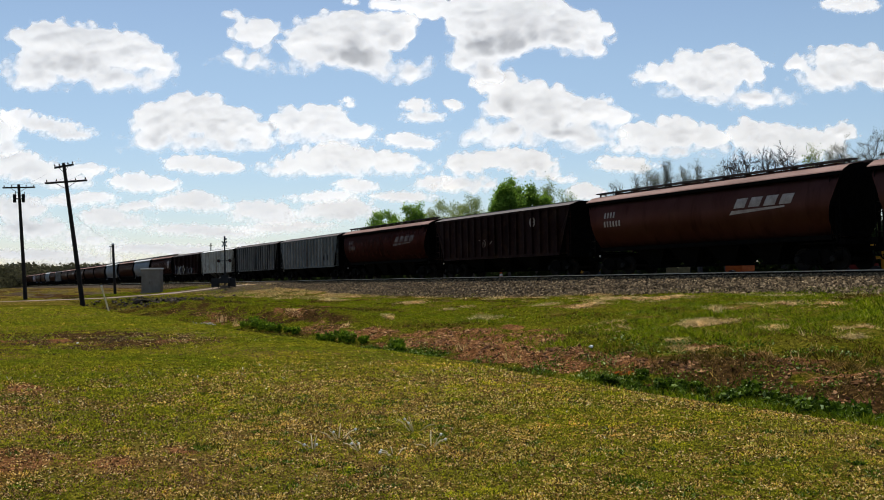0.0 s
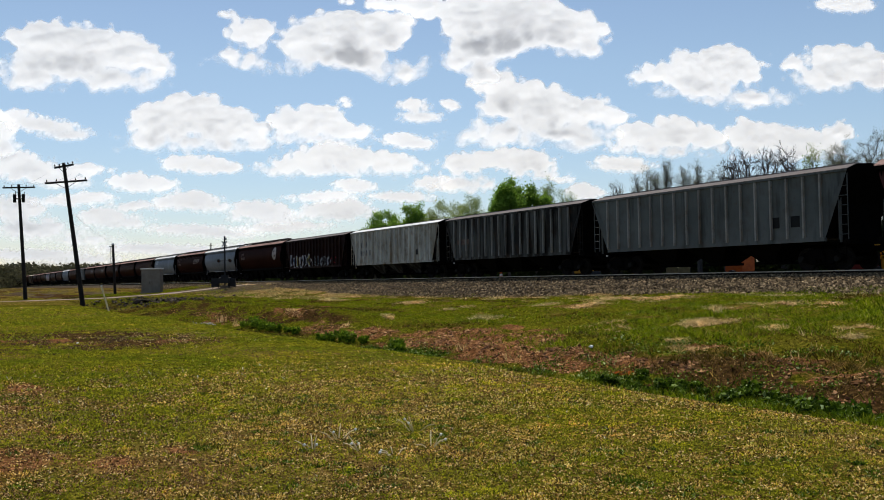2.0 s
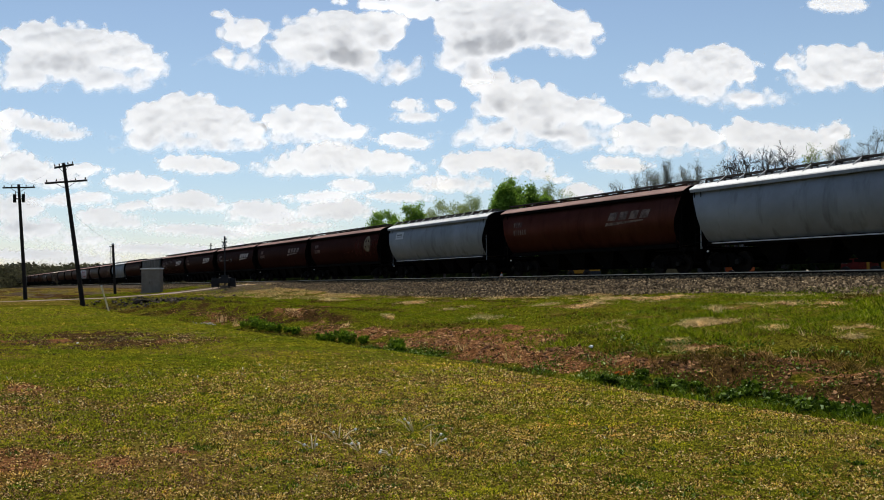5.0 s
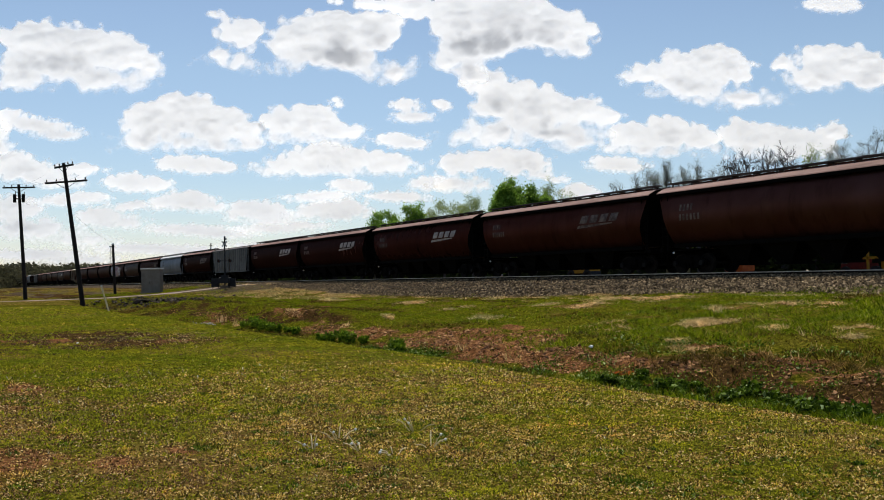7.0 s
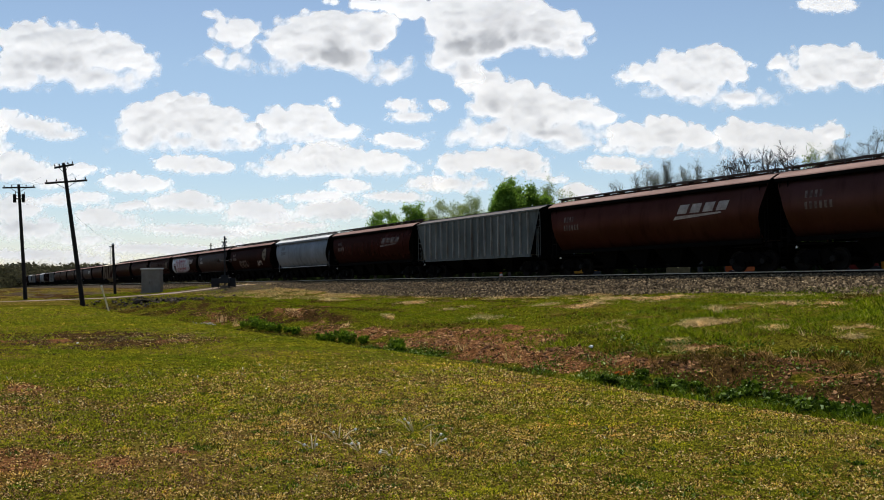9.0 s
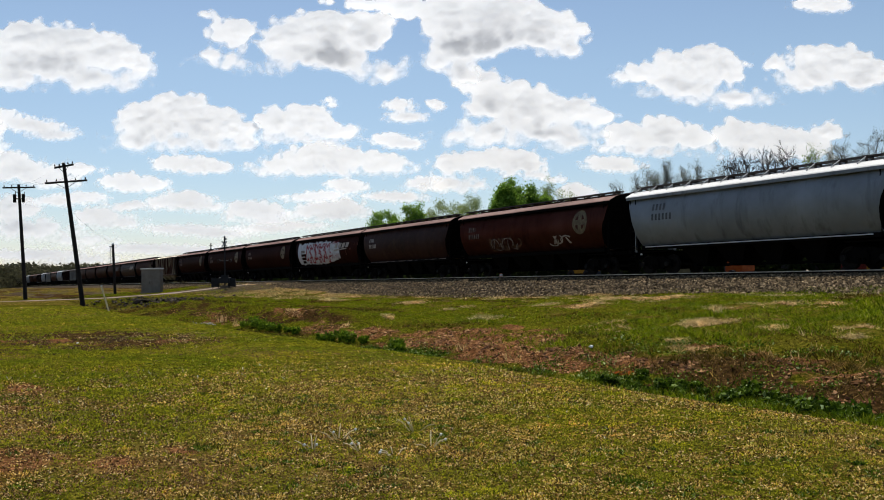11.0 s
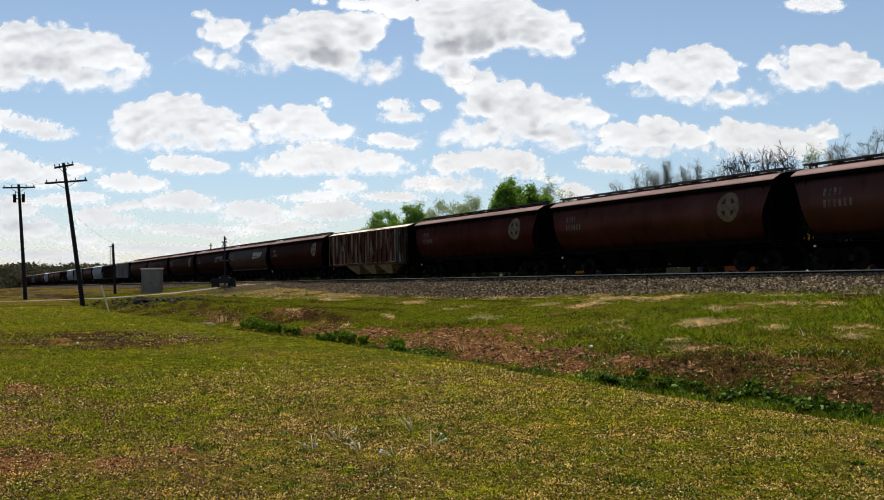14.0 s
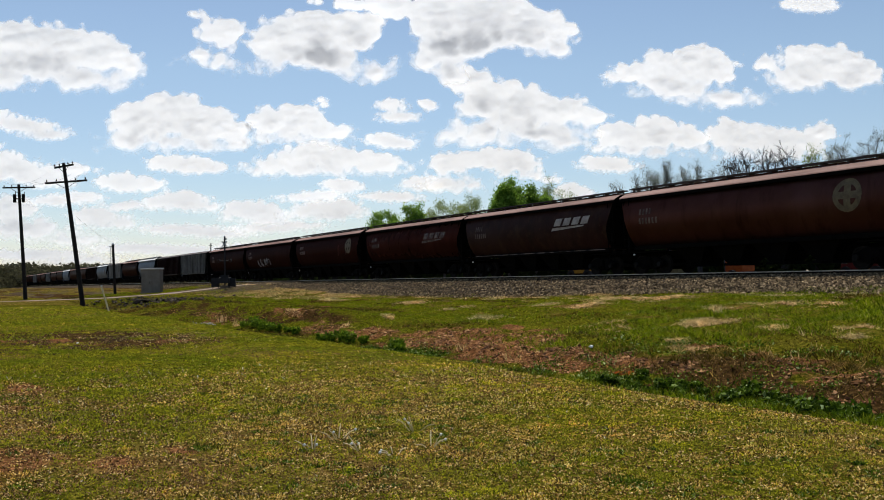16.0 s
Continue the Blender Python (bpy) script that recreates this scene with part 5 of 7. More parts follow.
def tangled(corners, rnd):
    """A jagged closed shape within the unit square, that stands for a sprayed sign nobody can read."""
    pts = []
    for i in range(corners):
        a = 2 * math.pi * (i + rnd.uniform(-0.3, 0.3)) / corners
        r = 0.30 if i % 3 == 1 else rnd.uniform(0.48, 0.68)
        pts.append((min(1.08, max(-0.08, 0.5 + r * math.cos(a))), min(1.0, max(0.0, 0.5 + 1.1 * r * math.sin(a)))))
    return pts


def stroke(points, wide, closed=True):
    """A painted line along the points, cut short enough to follow the curve of a car's side."""
    q = []
    for (ax, az), (bx_, bz) in zip(points, points[1:] + points[:1] if closed else points[1:]):
        d = math.hypot(bx_ - ax, bz - az) or 1.0
        nx_, nz = -(bz - az) / d * wide / 2, (bx_ - ax) / d * wide / 2
        ex, ez = (bx_ - ax) / d * wide * 0.4, (bz - az) / d * wide * 0.4
        ax, az, bx_, bz = ax - ex, az - ez, bx_ + ex, bz + ez
        k = max(1, round(d / 0.25))
        for i in range(k):
            u, v = i / k, (i + 1) / k
            x0, z0, x1, z1 = ax + (bx_ - ax) * u, az + (bz - az) * u, ax + (bx_ - ax) * v, az + (bz - az) * v
            q.append([(x0 + nx_, z0 + nz), (x0 - nx_, z0 - nz), (x1 - nx_, z1 - nz), (x1 + nx_, z1 + nz)])
    return q


def bubble_word(car, x0, x1, z0, z1, corners, fills, edge, seed):
    """Fat sprayed letters that overlap: each a pale outline round a filled body with a darker heart."""
    rnd = random.Random(seed)
    step = (x1 - x0) / len(corners)
    for i, (g, fill) in enumerate(zip(corners, fills)):
        lean = rnd.uniform(-0.2, 0.25)
        tall, foot = (z1 - z0) * rnd.uniform(0.86, 1.0), z0 + rnd.uniform(0.0, 0.1)
        pts = [(x0 + step * (i - 0.15 + 1.3 * u) + lean * v, foot + tall * v) for u, v in tangled(g, rnd)]
        mx, mz = sum(p[0] for p in pts) / len(pts), sum(p[1] for p in pts) / len(pts)
        lift(mark(car, "graffiti_fill", RIBBED, [pts], fill), 0.004 + 0.006 * i)
        heart = [(mx + (u - mx) * 0.45 + 0.05, mz + (v - mz) * 0.5) for u, v in pts]
        lift(mark(car, "graffiti_heart", RIBBED, [heart], SPRAY_DARK), 0.006 + 0.006 * i)
        lift(mark(car, "graffiti_outline", RIBBED, stroke(pts, rnd.uniform(0.07, 0.12)), edge), 0.008 + 0.006 * i)


SPRAY_DARK = sprayed("black_spray", (0.012, 0.012, 0.016))
bubble_word(cars[7][0], -6.9, -0.7, 1.30, 2.45, (9, 12, 8, 12, 9, 11), (SPRAY_SILVER, SPRAY_BLUE, SPRAY_YELLOW, SPRAY_SILVER, SPRAY_DARK, SPRAY_YELLOW), SPRAY_WHITE, 5)
bubble_word(cars[7][0], -0.4, 4.2, 1.30, 2.15, (9, 12, 11, 9, 12), (SPRAY_DARK, SPRAY_DARK, SPRAY_SILVER, SPRAY_DARK, SPRAY_SILVER), SPRAY_DULL, 6)
graffiti(cars[7][0], 4.4, 5.6, 1.5, 2.1, [SPRAY_RED], 7, RIBBED, 2)


def wild_letters(car, x0, x1, z0, z1, corners, seed):
    """A large sprayed piece: a rolled pale ground with a worn rim, red block letters outlined twice, and spikes between them."""
    rnd = random.Random(seed)
    k = 44
    for i in range(k):
        a, w = x0 - 2.35 + (x1 - x0 + 4.6) * i / k, (x1 - x0 + 4.6) / k
        thin = 0.0 if i < k * 0.66 else (i - k * 0.66) / k * 1.2
        lift(mark(car, "graffiti_ground", CURVED, slanted(a, z0 - rnd.uniform(0.02, 0.14) + thin, w, z1 - z0 + rnd.uniform(0.05, 0.22) - 1.6 * thin), SPRAY_WHITE), 0.012)
    step = (x1 - x0) / len(corners)
    for i, g in enumerate(corners):
        lean = rnd.uniform(-0.15, 0.15)
        pts = [(x0 + step * (i - 0.15 + 1.3 * u) + lean * v, z0 + (z1 - z0) * (0.05 + 0.88 * v)) for u, v in tangled(g, rnd)]
        lift(mark(car, "graffiti_letter", CURVED, stroke(pts, 0.13), SPRAY_RED), 0.022)
        mx, mz = sum(p[0] for p in pts) / len(pts), sum(p[1] for p in pts) / len(pts)
        echo = [(mx + (u - mx) * 0.70, mz + (v - mz) * 0.74) for u, v in pts]
        lift(mark(car, "graffiti_echo", CURVED, stroke(echo, 0.05), SPRAY_RED), 0.024)
        for j in range(5):
            u, v = pts[rnd.randrange(len(pts))]
            spike = [(u, v), (u + rnd.uniform(-0.4, 0.4), min(z1 + 0.1, max(z0, v + rnd.uniform(-0.35, 0.35))))]
            lift(mark(car, "graffiti_spike", CURVED, stroke(spike, 0.07, False), SPRAY_RED), 0.026)
    for i in range(7):
        u = x1 + 0.35 + 0.26 * i
        lift(mark(car, "graffiti_tag", CURVED, stroke([(u, z0 + 0.35), (u + rnd.uniform(-0.1, 0.2), z0 + rnd.uniform(0.6, 0.85))], 0.06, False), SPRAY_RED), 0.024)
    for i in range(5):
        u = x1 + 0.5 + 0.3 * i
        lift(mark(car, "graffiti_tag", CURVED, stroke([(u, z1 - 0.25), (u + 0.1, z1), (u + 0.2, z1 - 0.22)], 0.06, False), SPRAY_RED), 0.024)
    for i, w in enumerate((1.0, 1.25, 1.1, 0.8)):
        lift(mark(car, "number_patch", CURVED, slanted(-6.15, 2.62 - 0.33 * i, w, 0.24), BROWN), 0.028)
    for i in range(4):
        lift(mark(car, "number_bar", CURVED, slanted(-6.05 + 0.27 * i, 2.66, 0.17, 0.16), LETTER), 0.034)


wild_letters(cars[22][0], -4.8, 1.4, 1.58, 3.45, (15, 12, 15, 12, 15), 8)
for part_ob in cars[22][0].children:
    if part_ob.name.startswith("logo"):
        lift(part_ob, 0.04)
graffiti(cars[20][0], -4.0, -0.8, 1.6, 2.4, [SPRAY_TAN, FAINT], 9, CURVED, 4)
graffiti(cars[20][0], 2.6, 4.6, 1.7, 2.3, [LETTER], 10, CURVED, 3)
graffiti(cars[31][0], -3.0, 1.0, 1.6, 2.4, [FAINT, SPRAY_SILVER], 11, CURVED, 5)
graffiti(cars[34][0], -3.0, 2.0, 1.6, 2.4, [FAINT], 12, RIBBED, 5)


# ---- crossing ----
ROAD = surface("pale_gravel_road", (0.27, 0.215, 0.165), (0.19, 0.15, 0.115), 0.95, scale=0.8, fine=18, gloss=0.0)
for y0, y1, name in ((-60, 29.4, "road"), (35.4, 75, "far_road")):
    ys = np.linspace(y0, y1, 40)
    off = 3.0 * np.sin(np.clip((12 - ys) / 72, 0, 1) * 1.2)
    xs = np.linspace(-2.4, 2.4, 7)
    X = ROAD_X + off[:, None] + xs[None]
    Y = np.repeat(ys[:, None], 7, 1)
    Z = ground_height(X, Y) + 0.03 - 0.02 * np.abs(xs[None])
    ids = np.arange(X.size).reshape(X.shape)
    q = np.stack([ids[:-1, :-1], ids[:-1, 1:], ids[1:, 1:], ids[1:, :-1]], -1).reshape(-1, 4)
    tagged(raw(name, np.stack([X, Y, Z], -1).reshape(-1, 3), q, ROAD, smooth=True), "narrow pale gravel road to the crossing", "road", kind="structure")
for i in range(4):
    b = bmesh.new()
    y0 = TRACK_Y + (-2.6, -0.62, 0.02, 0.82)[i]
    box(b, ROAD_X - 2.6, ROAD_X + 2.6, y0, y0 + (1.75, 0.6, 0.6, 1.75)[i], RAIL_Z - 0.2, RAIL_Z - 0.01)
    part("crossing_panel", b, ROAD, track)

BLACK_PAINT = surface("black_signal_paint", (0.02, 0.02, 0.022), (0.012, 0.012, 0.012), 0.6)
RED_LENS = surface("dark_red_lens", (0.025, 0.004, 0.004), (0.02, 0.003, 0.003), 0.2, relief=0)


CROSSBUCK = surface("weathered_crossbuck", (0.30, 0.33, 0.35), (0.18, 0.2, 0.21), 0.7, relief=0)


def crossing_signal(x, y, face):
    """A mast with crossbuck, a pair of hooded lamps, a bell and a gate machine."""
    s = empty("crossing_signal", "grey crossing signal mast with crossbuck and dark lamps", "crossing signal", "signals at the crossing")
    s.matrix_basis = pose(x, y, height(x, y) - 0.03, 0, 0, face)
    b = bmesh.new()
    tube(b, [(0, 0, 0), (0, 0, 5.0)], 0.075, 10)
    tube(b, [(0, 0, 4.98), (0, 0, 5.06)], [0.1, 0.05], 10)
    part("mast", b, BLACK_PAINT, s)
    b = bmesh.new()
    box(b, -0.4, 0.4, -0.4, 0.4, -0.2, 0.25)
    part("foundation", b, ROAD, s)
    for a in (45, -45):
        b = bmesh.new()
        box(b, -0.36, 0.36, -0.01, 0.01, -0.06, 0.06, Matrix.Translation((0, -0.1 - 0.012 * (a > 0), 4.3)) @ pose(0, 0, 0, 0, a, 0))
        part("crossbuck_board", b, CROSSBUCK, s)
    b = bmesh.new()
    tube(b, [(-0.55, -0.1, 2.65), (0.55, -0.1, 2.65)], 0.03, 6)
    part("lamp_arm", b, BLACK_PAINT, s)
    for u in (-0.55, 0.55):
        b = bmesh.new()
        tube(b, [(u, -0.12, 2.65), (u, -0.15, 2.65)], 0.17, 16)
        tube(b, [(u, -0.02, 2.65), (u, -0.13, 2.65)], [0.1, 0.15], 12)
        for k in range(9):
            a0, a1 = math.pi * (k / 9) - 0.1, math.pi * ((k + 1) / 9) - 0.1
            b.faces.new([b.verts.new((u + 0.16 * math.cos(t), yy, 2.65 + 0.16 * math.sin(t))) for t, yy in ((a0, -0.15), (a1, -0.15), (a1, -0.38), (a0, -0.38))])
        lamp = part("lamp", b, BLACK_PAINT, s)
        b = bmesh.new()
        tube(b, [(u, -0.152, 2.65), (u, -0.165, 2.65)], 0.14, 14)
        part("lens", b, RED_LENS, lamp)
    b = bmesh.new()
    box(b, -0.35, 0.35, -0.3, 0.3, 0.5, 1.25)
    tube(b, [(-0.6, 0, 0.95), (0.6, 0, 0.95)], 0.09, 8)
    bmesh.ops.bevel(b, geom=b.edges[:8], offset=0.03, segments=1)
    part("gate_machine", b, BLACK_PAINT, s)
    b = bmesh.new()
    box(b, 0.5, 0.62, -0.9, 0.4, 0.6, 0.75)
    box(b, -0.62, -0.5, -0.9, 0.4, 0.6, 0.75)
    box(b, -0.7, 0.7, -1.15, -0.85, 0.45, 0.9)
    part("counterweight", b, BLACK_PAINT, s)
    for u in (-1.15, 0.45):
        b = bmesh.new()
        box(b, u, u + 0.7, -0.75, -0.3, 0.12, 0.95)
        bmesh.ops.bevel(b, geom=b.edges[:], offset=0.03, segments=1)
        for v in (u + 0.08, u + 0.62):
            tube(b, [(v, -0.5, -0.2), (v, -0.5, 0.15)], 0.04, 6)
        part("junction_box", b, BLACK_PAINT, s)
    b = bmesh.new()
    tube(b, [(0, 0, 4.75), (0.14, 0, 4.8), (0.2, 0, 4.82)], [0.03, 0.13, 0.05], 10)
    part("bell", b, GALV, s)
    return s


crossing_signal(-89.9, 24.2, ASIDE)
crossing_signal(-97.5, 39.5, ASIDE + 12)

cab = empty("equipment_cabinet", "grey metal railway equipment cabinet on a plinth", "cabinet")
cab.matrix_basis = pose(-99.8, 19.2, height(-99.8, 19.2), 0, 0, ASIDE + 4)
b = bmesh.new()
box(b, -0.95, 0.95, -0.7, 0.7, 0.12, 2.47)
bmesh.ops.bevel(b, geom=b.edges[:], offset=0.03, segments=2)
CABINET = surface("weathered_cabinet_paint", (0.21, 0.185, 0.155), (0.15, 0.13, 0.105), 0.6, 0.0, scale=2, relief=0.03)
part("housing", b, CABINET, cab)
b = bmesh.new()
box(b, -1.03, 1.03, -0.8, 0.8, 2.47, 2.62)
part("roof", b, WHITE_PLATE, cab, "bright white metal roof")
for u in (-0.98, 0.02):
    b = bmesh.new()
    box(b, u + 0.06, u + 0.90, -0.725, -0.7, 0.2, 2.38)
    d = part("door", b, CABINET, cab)
    b = bmesh.new()
    tube(b, [(u + (0.85 if u < 0 else 0.12), -0.75, 1.0), (u + (0.85 if u < 0 else 0.12), -0.75, 1.25)], 0.02, 6)
    part("handle", b, BLACK_PAINT, d)
b = bmesh.new()
box(b, -1.05, 1.05, -0.75, 0.75, -0.5, 0.12)
part("plinth", b, ROAD, cab)

post = empty("steel_post", "tall dark post beside the road", "post")
post.location = (-107, 16.6, height(-107, 16.6))
b = bmesh.new()
tube(b, [(0, 0, -0.1), (-0.08, -0.2, 5.5)], [0.16, 0.13], 10)
part("shaft", b, WOOD, post)
b = bmesh.new()
tube(b, [(-0.08, -0.2, 5.45), (-0.08, -0.2, 5.62)], [0.17, 0.12], 10)
part("cap", b, GALV, post)

post = empty("steel_post", "slim pale post behind the track", "post")
post.location = (-291.2, 44, height(-291.2, 44))
b = bmesh.new()
tube(b, [(0, 0, -0.1), (0, 0, 11.66)], [0.13, 0.11], 8)
part("shaft", b, GALV, post)
b = bmesh.new()
box(b, -0.42, 0.42, -0.12, 0.12, 11.51, 11.71, pose(0, 0, 0, 0, 0, ASIDE))
part("cap", b, BLACK_PAINT, post)

stake = empty("marker_stake", "thin leaning pale marker stake in the grass", "stake")
stake.location = (-61.0, 9.1, height(-61, 9.1))
b = bmesh.new()
tube(b, [(0, 0, -0.1), (-0.2, -0.42, 1.58)], 0.05, 7)
part("rod", b, surface("pale_yellow_paint", (0.80, 0.70, 0.42), (0.6, 0.5, 0.3), 0.6), stake)
b = bmesh.new()
tube(b, [(-0.2, -0.42, 1.58), (-0.205, -0.43, 1.64)], 0.062, 7)
part("cap", b, WHITE_PLATE, stake)

far_pole = empty("utility_pole", "distant wooden utility pole with one short crossarm", "utility pole", "poles along the road")
far_pole.location = (-184.9, 47, 1.2)
b = bmesh.new()
tube(b, [(0, 0, -0.3), (0, 0, 8.25)], [0.15, 0.11], 8)
part("shaft", b, WOOD, far_pole)
b = bmesh.new()
box(b, -0.3, 0.3, -0.06, 0.06, 7.75, 7.87, pose(0, 0, 0, 0, 0, ASIDE))
part("crossarm", b, WOOD, far_pole)

# transformers on the further pole
for u in (-0.42, 0.42):
    m = Matrix.Translation((-97.5 - 0.22, 6.9 - 0.49, height(-97.5, 6.9))) @ pose(0, 0, 0, 0, 0, ASIDE)
    can = empty("transformer", "grey pole-mounted transformer can", "transformer", "transformers on the pole")
    can.matrix_basis = m @ Matrix.Translation((u, -0.1, 9.35))
    b = bmesh.new()
    tube(b, [(0, 0, 0), (0, 0, 0.05), (0, 0, 0.75), (0, 0, 0.82)], [0.13, 0.16, 0.16, 0.08], 12)
    part("tank", b, GREY_DARK, can)
    b = bmesh.new()
    tube(b, [(0.08, 0, 0.8), (0.1, 0, 1.02)], 0.035, 6)
    part("bushing", b, INSULATOR, can)
    b = bmesh.new()
    box(b, min(0, -u), max(0, -u), -0.04, 0.04, 0.3, 0.4)
    part("bracket", b, WOOD, can)


def cable(points, sag, label):
    b = bmesh.new()
    for p, q in zip(points, points[1:]):
        p, q = Vector(p), Vector(q)
        path = [p.lerp(q, t) - Vector((0, 0, sag * 4 * t * (1 - t))) for t in (i / 14 for i in range(15))]
        tube(b, path, 0.008, 4)
    tagged(part("cable", b, BLACK_PAINT), label, "cable", "overhead cables")


for s in (-1.4, 0.6, 1.4):
    dx, dy = 0.474 * s, 0.881 * s
    cable([(-97.7 + dx, 6.4 + dy, 11.6), (-76.2 + dx, 8.2 + dy, 10.2)], 0.5, "thin sagging overhead cable between poles")
cable([(-75.9, 8.9, 6.9), (-107.1, 16.4, 6.15)], 0.2, "thin overhead cable to a distant pole")

# dark stones at the culvert
DARK_STONE = surface("dark_wet_stone", (0.13, 0.095, 0.060), (0.009, 0.0062, 0.004), 0.9, scale=3.5, lo=0.38, hi=0.55)
rng = np.random.default_rng(31)
k = 460
rx_ = -87 + 16 * rng.random(k) ** 1.2
ry_ = 14.6 + 0.10 * (rx_ + 87) + rng.normal(0, 1.5, k)
scatter("culvert_stones", DARK_STONE, np.stack([rx_, ry_, ground_height(rx_, ry_) + rng.uniform(0.0, 0.18, k)], -1), rng.uniform(0.05, 0.19, k), "pile of dark broken stones at a culvert", "stones")

pipe = empty("culvert_pipe", "dark corrugated culvert pipe under the road", "pipe")
pipe.location = (-77.9, 14.3, height(-77.9, 14.3) - 0.28)
b = bmesh.new()
ring = [(-2.2 + 0.1 * i, 0, 0) for i in range(23)]
tube(b, ring, [0.56 + 0.02 * (i % 2) for i in range(23)], 16, caps=False)
tube(b, ring, [0.51 + 0.02 * (i % 2) for i in range(23)], 16, caps=False)
part("barrel", b, UNDER, pipe)
b = bmesh.new()
for i in range(20):
    a0, a1 = 2 * math.pi * i / 20, 2 * math.pi * (i + 1) / 20
    b.faces.new([b.verts.new((0.005, r * math.cos(t), r * math.sin(t))) for r, t in ((0.51, a0), (0.58, a0), (0.58, a1), (0.51, a1))])
part("rim", b, BEARING, pipe)

# ---- machines parked behind the track ----
YELLOW = surface("yellow_machine_paint", (0.50, 0.27, 0.02), (0.35, 0.17, 0.015), 0.5)
ORANGE = surface("orange_machine_paint", (0.50, 0.10, 0.01), (0.33, 0.06, 0.008), 0.5)
REDM = surface("red_machine_paint", (0.13, 0.012, 0.008), (0.07, 0.006, 0.005), 0.7)
OLIVE = surface("olive_tarpaulin", (0.17, 0.15, 0.07), (0.1, 0.09, 0.045), 0.8)


def on_land(name, label, category, x, y, turn=0.0):
    ob = empty(name, label, category)
    ob.matrix_basis = pose(x, y, height(x, y), 0, 0, turn)
    return ob


def wheel_part(parent, x, y, r, w):
    b = bmesh.new()
    tube(b, [(x, y - w / 2, r), (x, y + w / 2, r)], r, 14)
    bmesh.ops.bevel(b, geom=[e for e in b.edges if len(e.link_faces) == 2 and e.calc_face_angle(0) > 1.2], offset=r * 0.15, segments=2)
    t = part("wheel", b, BLACK_PAINT, parent)
    b = bmesh.new()
    tube(b, [(x, y - w / 2 - 0.02, r), (x, y + w / 2 + 0.02, r)], r * 0.5, 10)
    part("hub", b, BEARING, t)


m = on_land("compact_roller", "small yellow compaction roller parked behind the track", "roller", -54.5, 41.0)
b = bmesh.new()
box(b, -1.3, 1.3, -0.45, 0.45, 0.6, 1.05)
box(b, -0.2, 1.25, -0.42, 0.42, 1.05, 1.5)
bmesh.ops.bevel(b, geom=b.edges[:], offset=0.05, segments=2)
part("chassis", b, YELLOW, m)
for u in (-0.95, 0.95):
    wheel_part(m, u, 0, 0.46, 0.95)
b = bmesh.new()
tube(b, [(-0.2, -0.4, 0.95), (-0.2, -0.4, 1.5), (-0.2, 0.4, 1.5), (-0.2, 0.4, 0.95)], 0.03, 6)
part("rail", b, BLACK_PAINT, m)

m = on_land("generator_trailer", "orange generator box on a small trailer", "trailer", -39.5, 41.0)
b = bmesh.new()
box(b, -0.65, 0.65, -0.5, 0.5, 0.5, 1.45)
bmesh.ops.bevel(b, geom=b.edges[:], offset=0.06, segments=2)
part("housing", b, ORANGE, m)
wheel_part(m, 0.0, -0.62, 0.3, 0.2), wheel_part(m, 0.0, 0.62, 0.3, 0.2)
b = bmesh.new()
box(b, 0.6, 1.5, -0.05, 0.05, 0.42, 0.5)
part("drawbar", b, BLACK_PAINT, m)

m = on_land("tarpaulin_stack", "low stack under an olive tarpaulin", "stack", -44.7, 41.0)
b = bmesh.new()
box(b, -0.55, 0.55, -0.5, 0.5, 0.0, 0.95)
bmesh.ops.bevel(b, geom=b.edges[:], offset=0.12, segments=3)
part("cover", b, OLIVE, m)
b = bmesh.new()
tube(b, [(-0.57, -0.52, 0.5), (0.57, -0.52, 0.5)], 0.02, 5)
part("rope", b, LETTER, m)

m = on_land("ballast_machine", "red and yellow track machine parked behind the track", "machine", -31.2, 41.0)
b = bmesh.new()
box(b, -0.9, 0.4, -0.6, 0.6, 0.5, 0.8)
box(b, -0.6, 0.1, -0.5, 0.5, 0.8, 1.05)
bmesh.ops.bevel(b, geom=b.edges[:], offset=0.05, segments=2)
part("engine_hood", b, REDM, m)
b = bmesh.new()
for u in (0.6, 1.5):
    box(b, u, u + 0.1, -0.6, -0.5, 0.3, 1.7), box(b, u, u + 0.1, 0.5, 0.6, 0.3, 1.7)
box(b, 0.4, 1.8, -0.6, 0.6, 1.0, 1.12), box(b, 0.4, 1.8, -0.6, 0.6, 1.66, 1.75)
part("work_frame", b, YELLOW, m)
for u in (-0.6, 1.1):
    wheel_part(m, u, -0.55, 0.33, 0.2), wheel_part(m, u, 0.55, 0.33, 0.2)

m = on_land("track_gantry", "long yellow lifting gantry parked behind the track", "gantry", -38.3, 44.0)
deck = 4.27 - height(-38.3, 44.0)
for w, z in ((0.13, deck), (0.08, deck - 0.7)):
    b = bmesh.new()
    box(b, -4.6, 4.6, -w, w, z - w, z + w)
    part("beam", b, YELLOW, m)
for i in range(9):
    b = bmesh.new()
    u = -4.3 + 0.96 * i
    tube(b, [(u, 0, deck - 0.05), (u + 0.96, 0, deck - 0.68)], 0.05, 6)
    part("brace", b, YELLOW, m)
for u in (-4.1, 4.1):
    for y in (-0.9, 0.9):
        b = bmesh.new()
        tube(b, [(u, 0, deck - 0.1), (u, y, 0.0)], [0.09, 0.12], 8)
        part("leg", b, BLACK_PAINT, m)
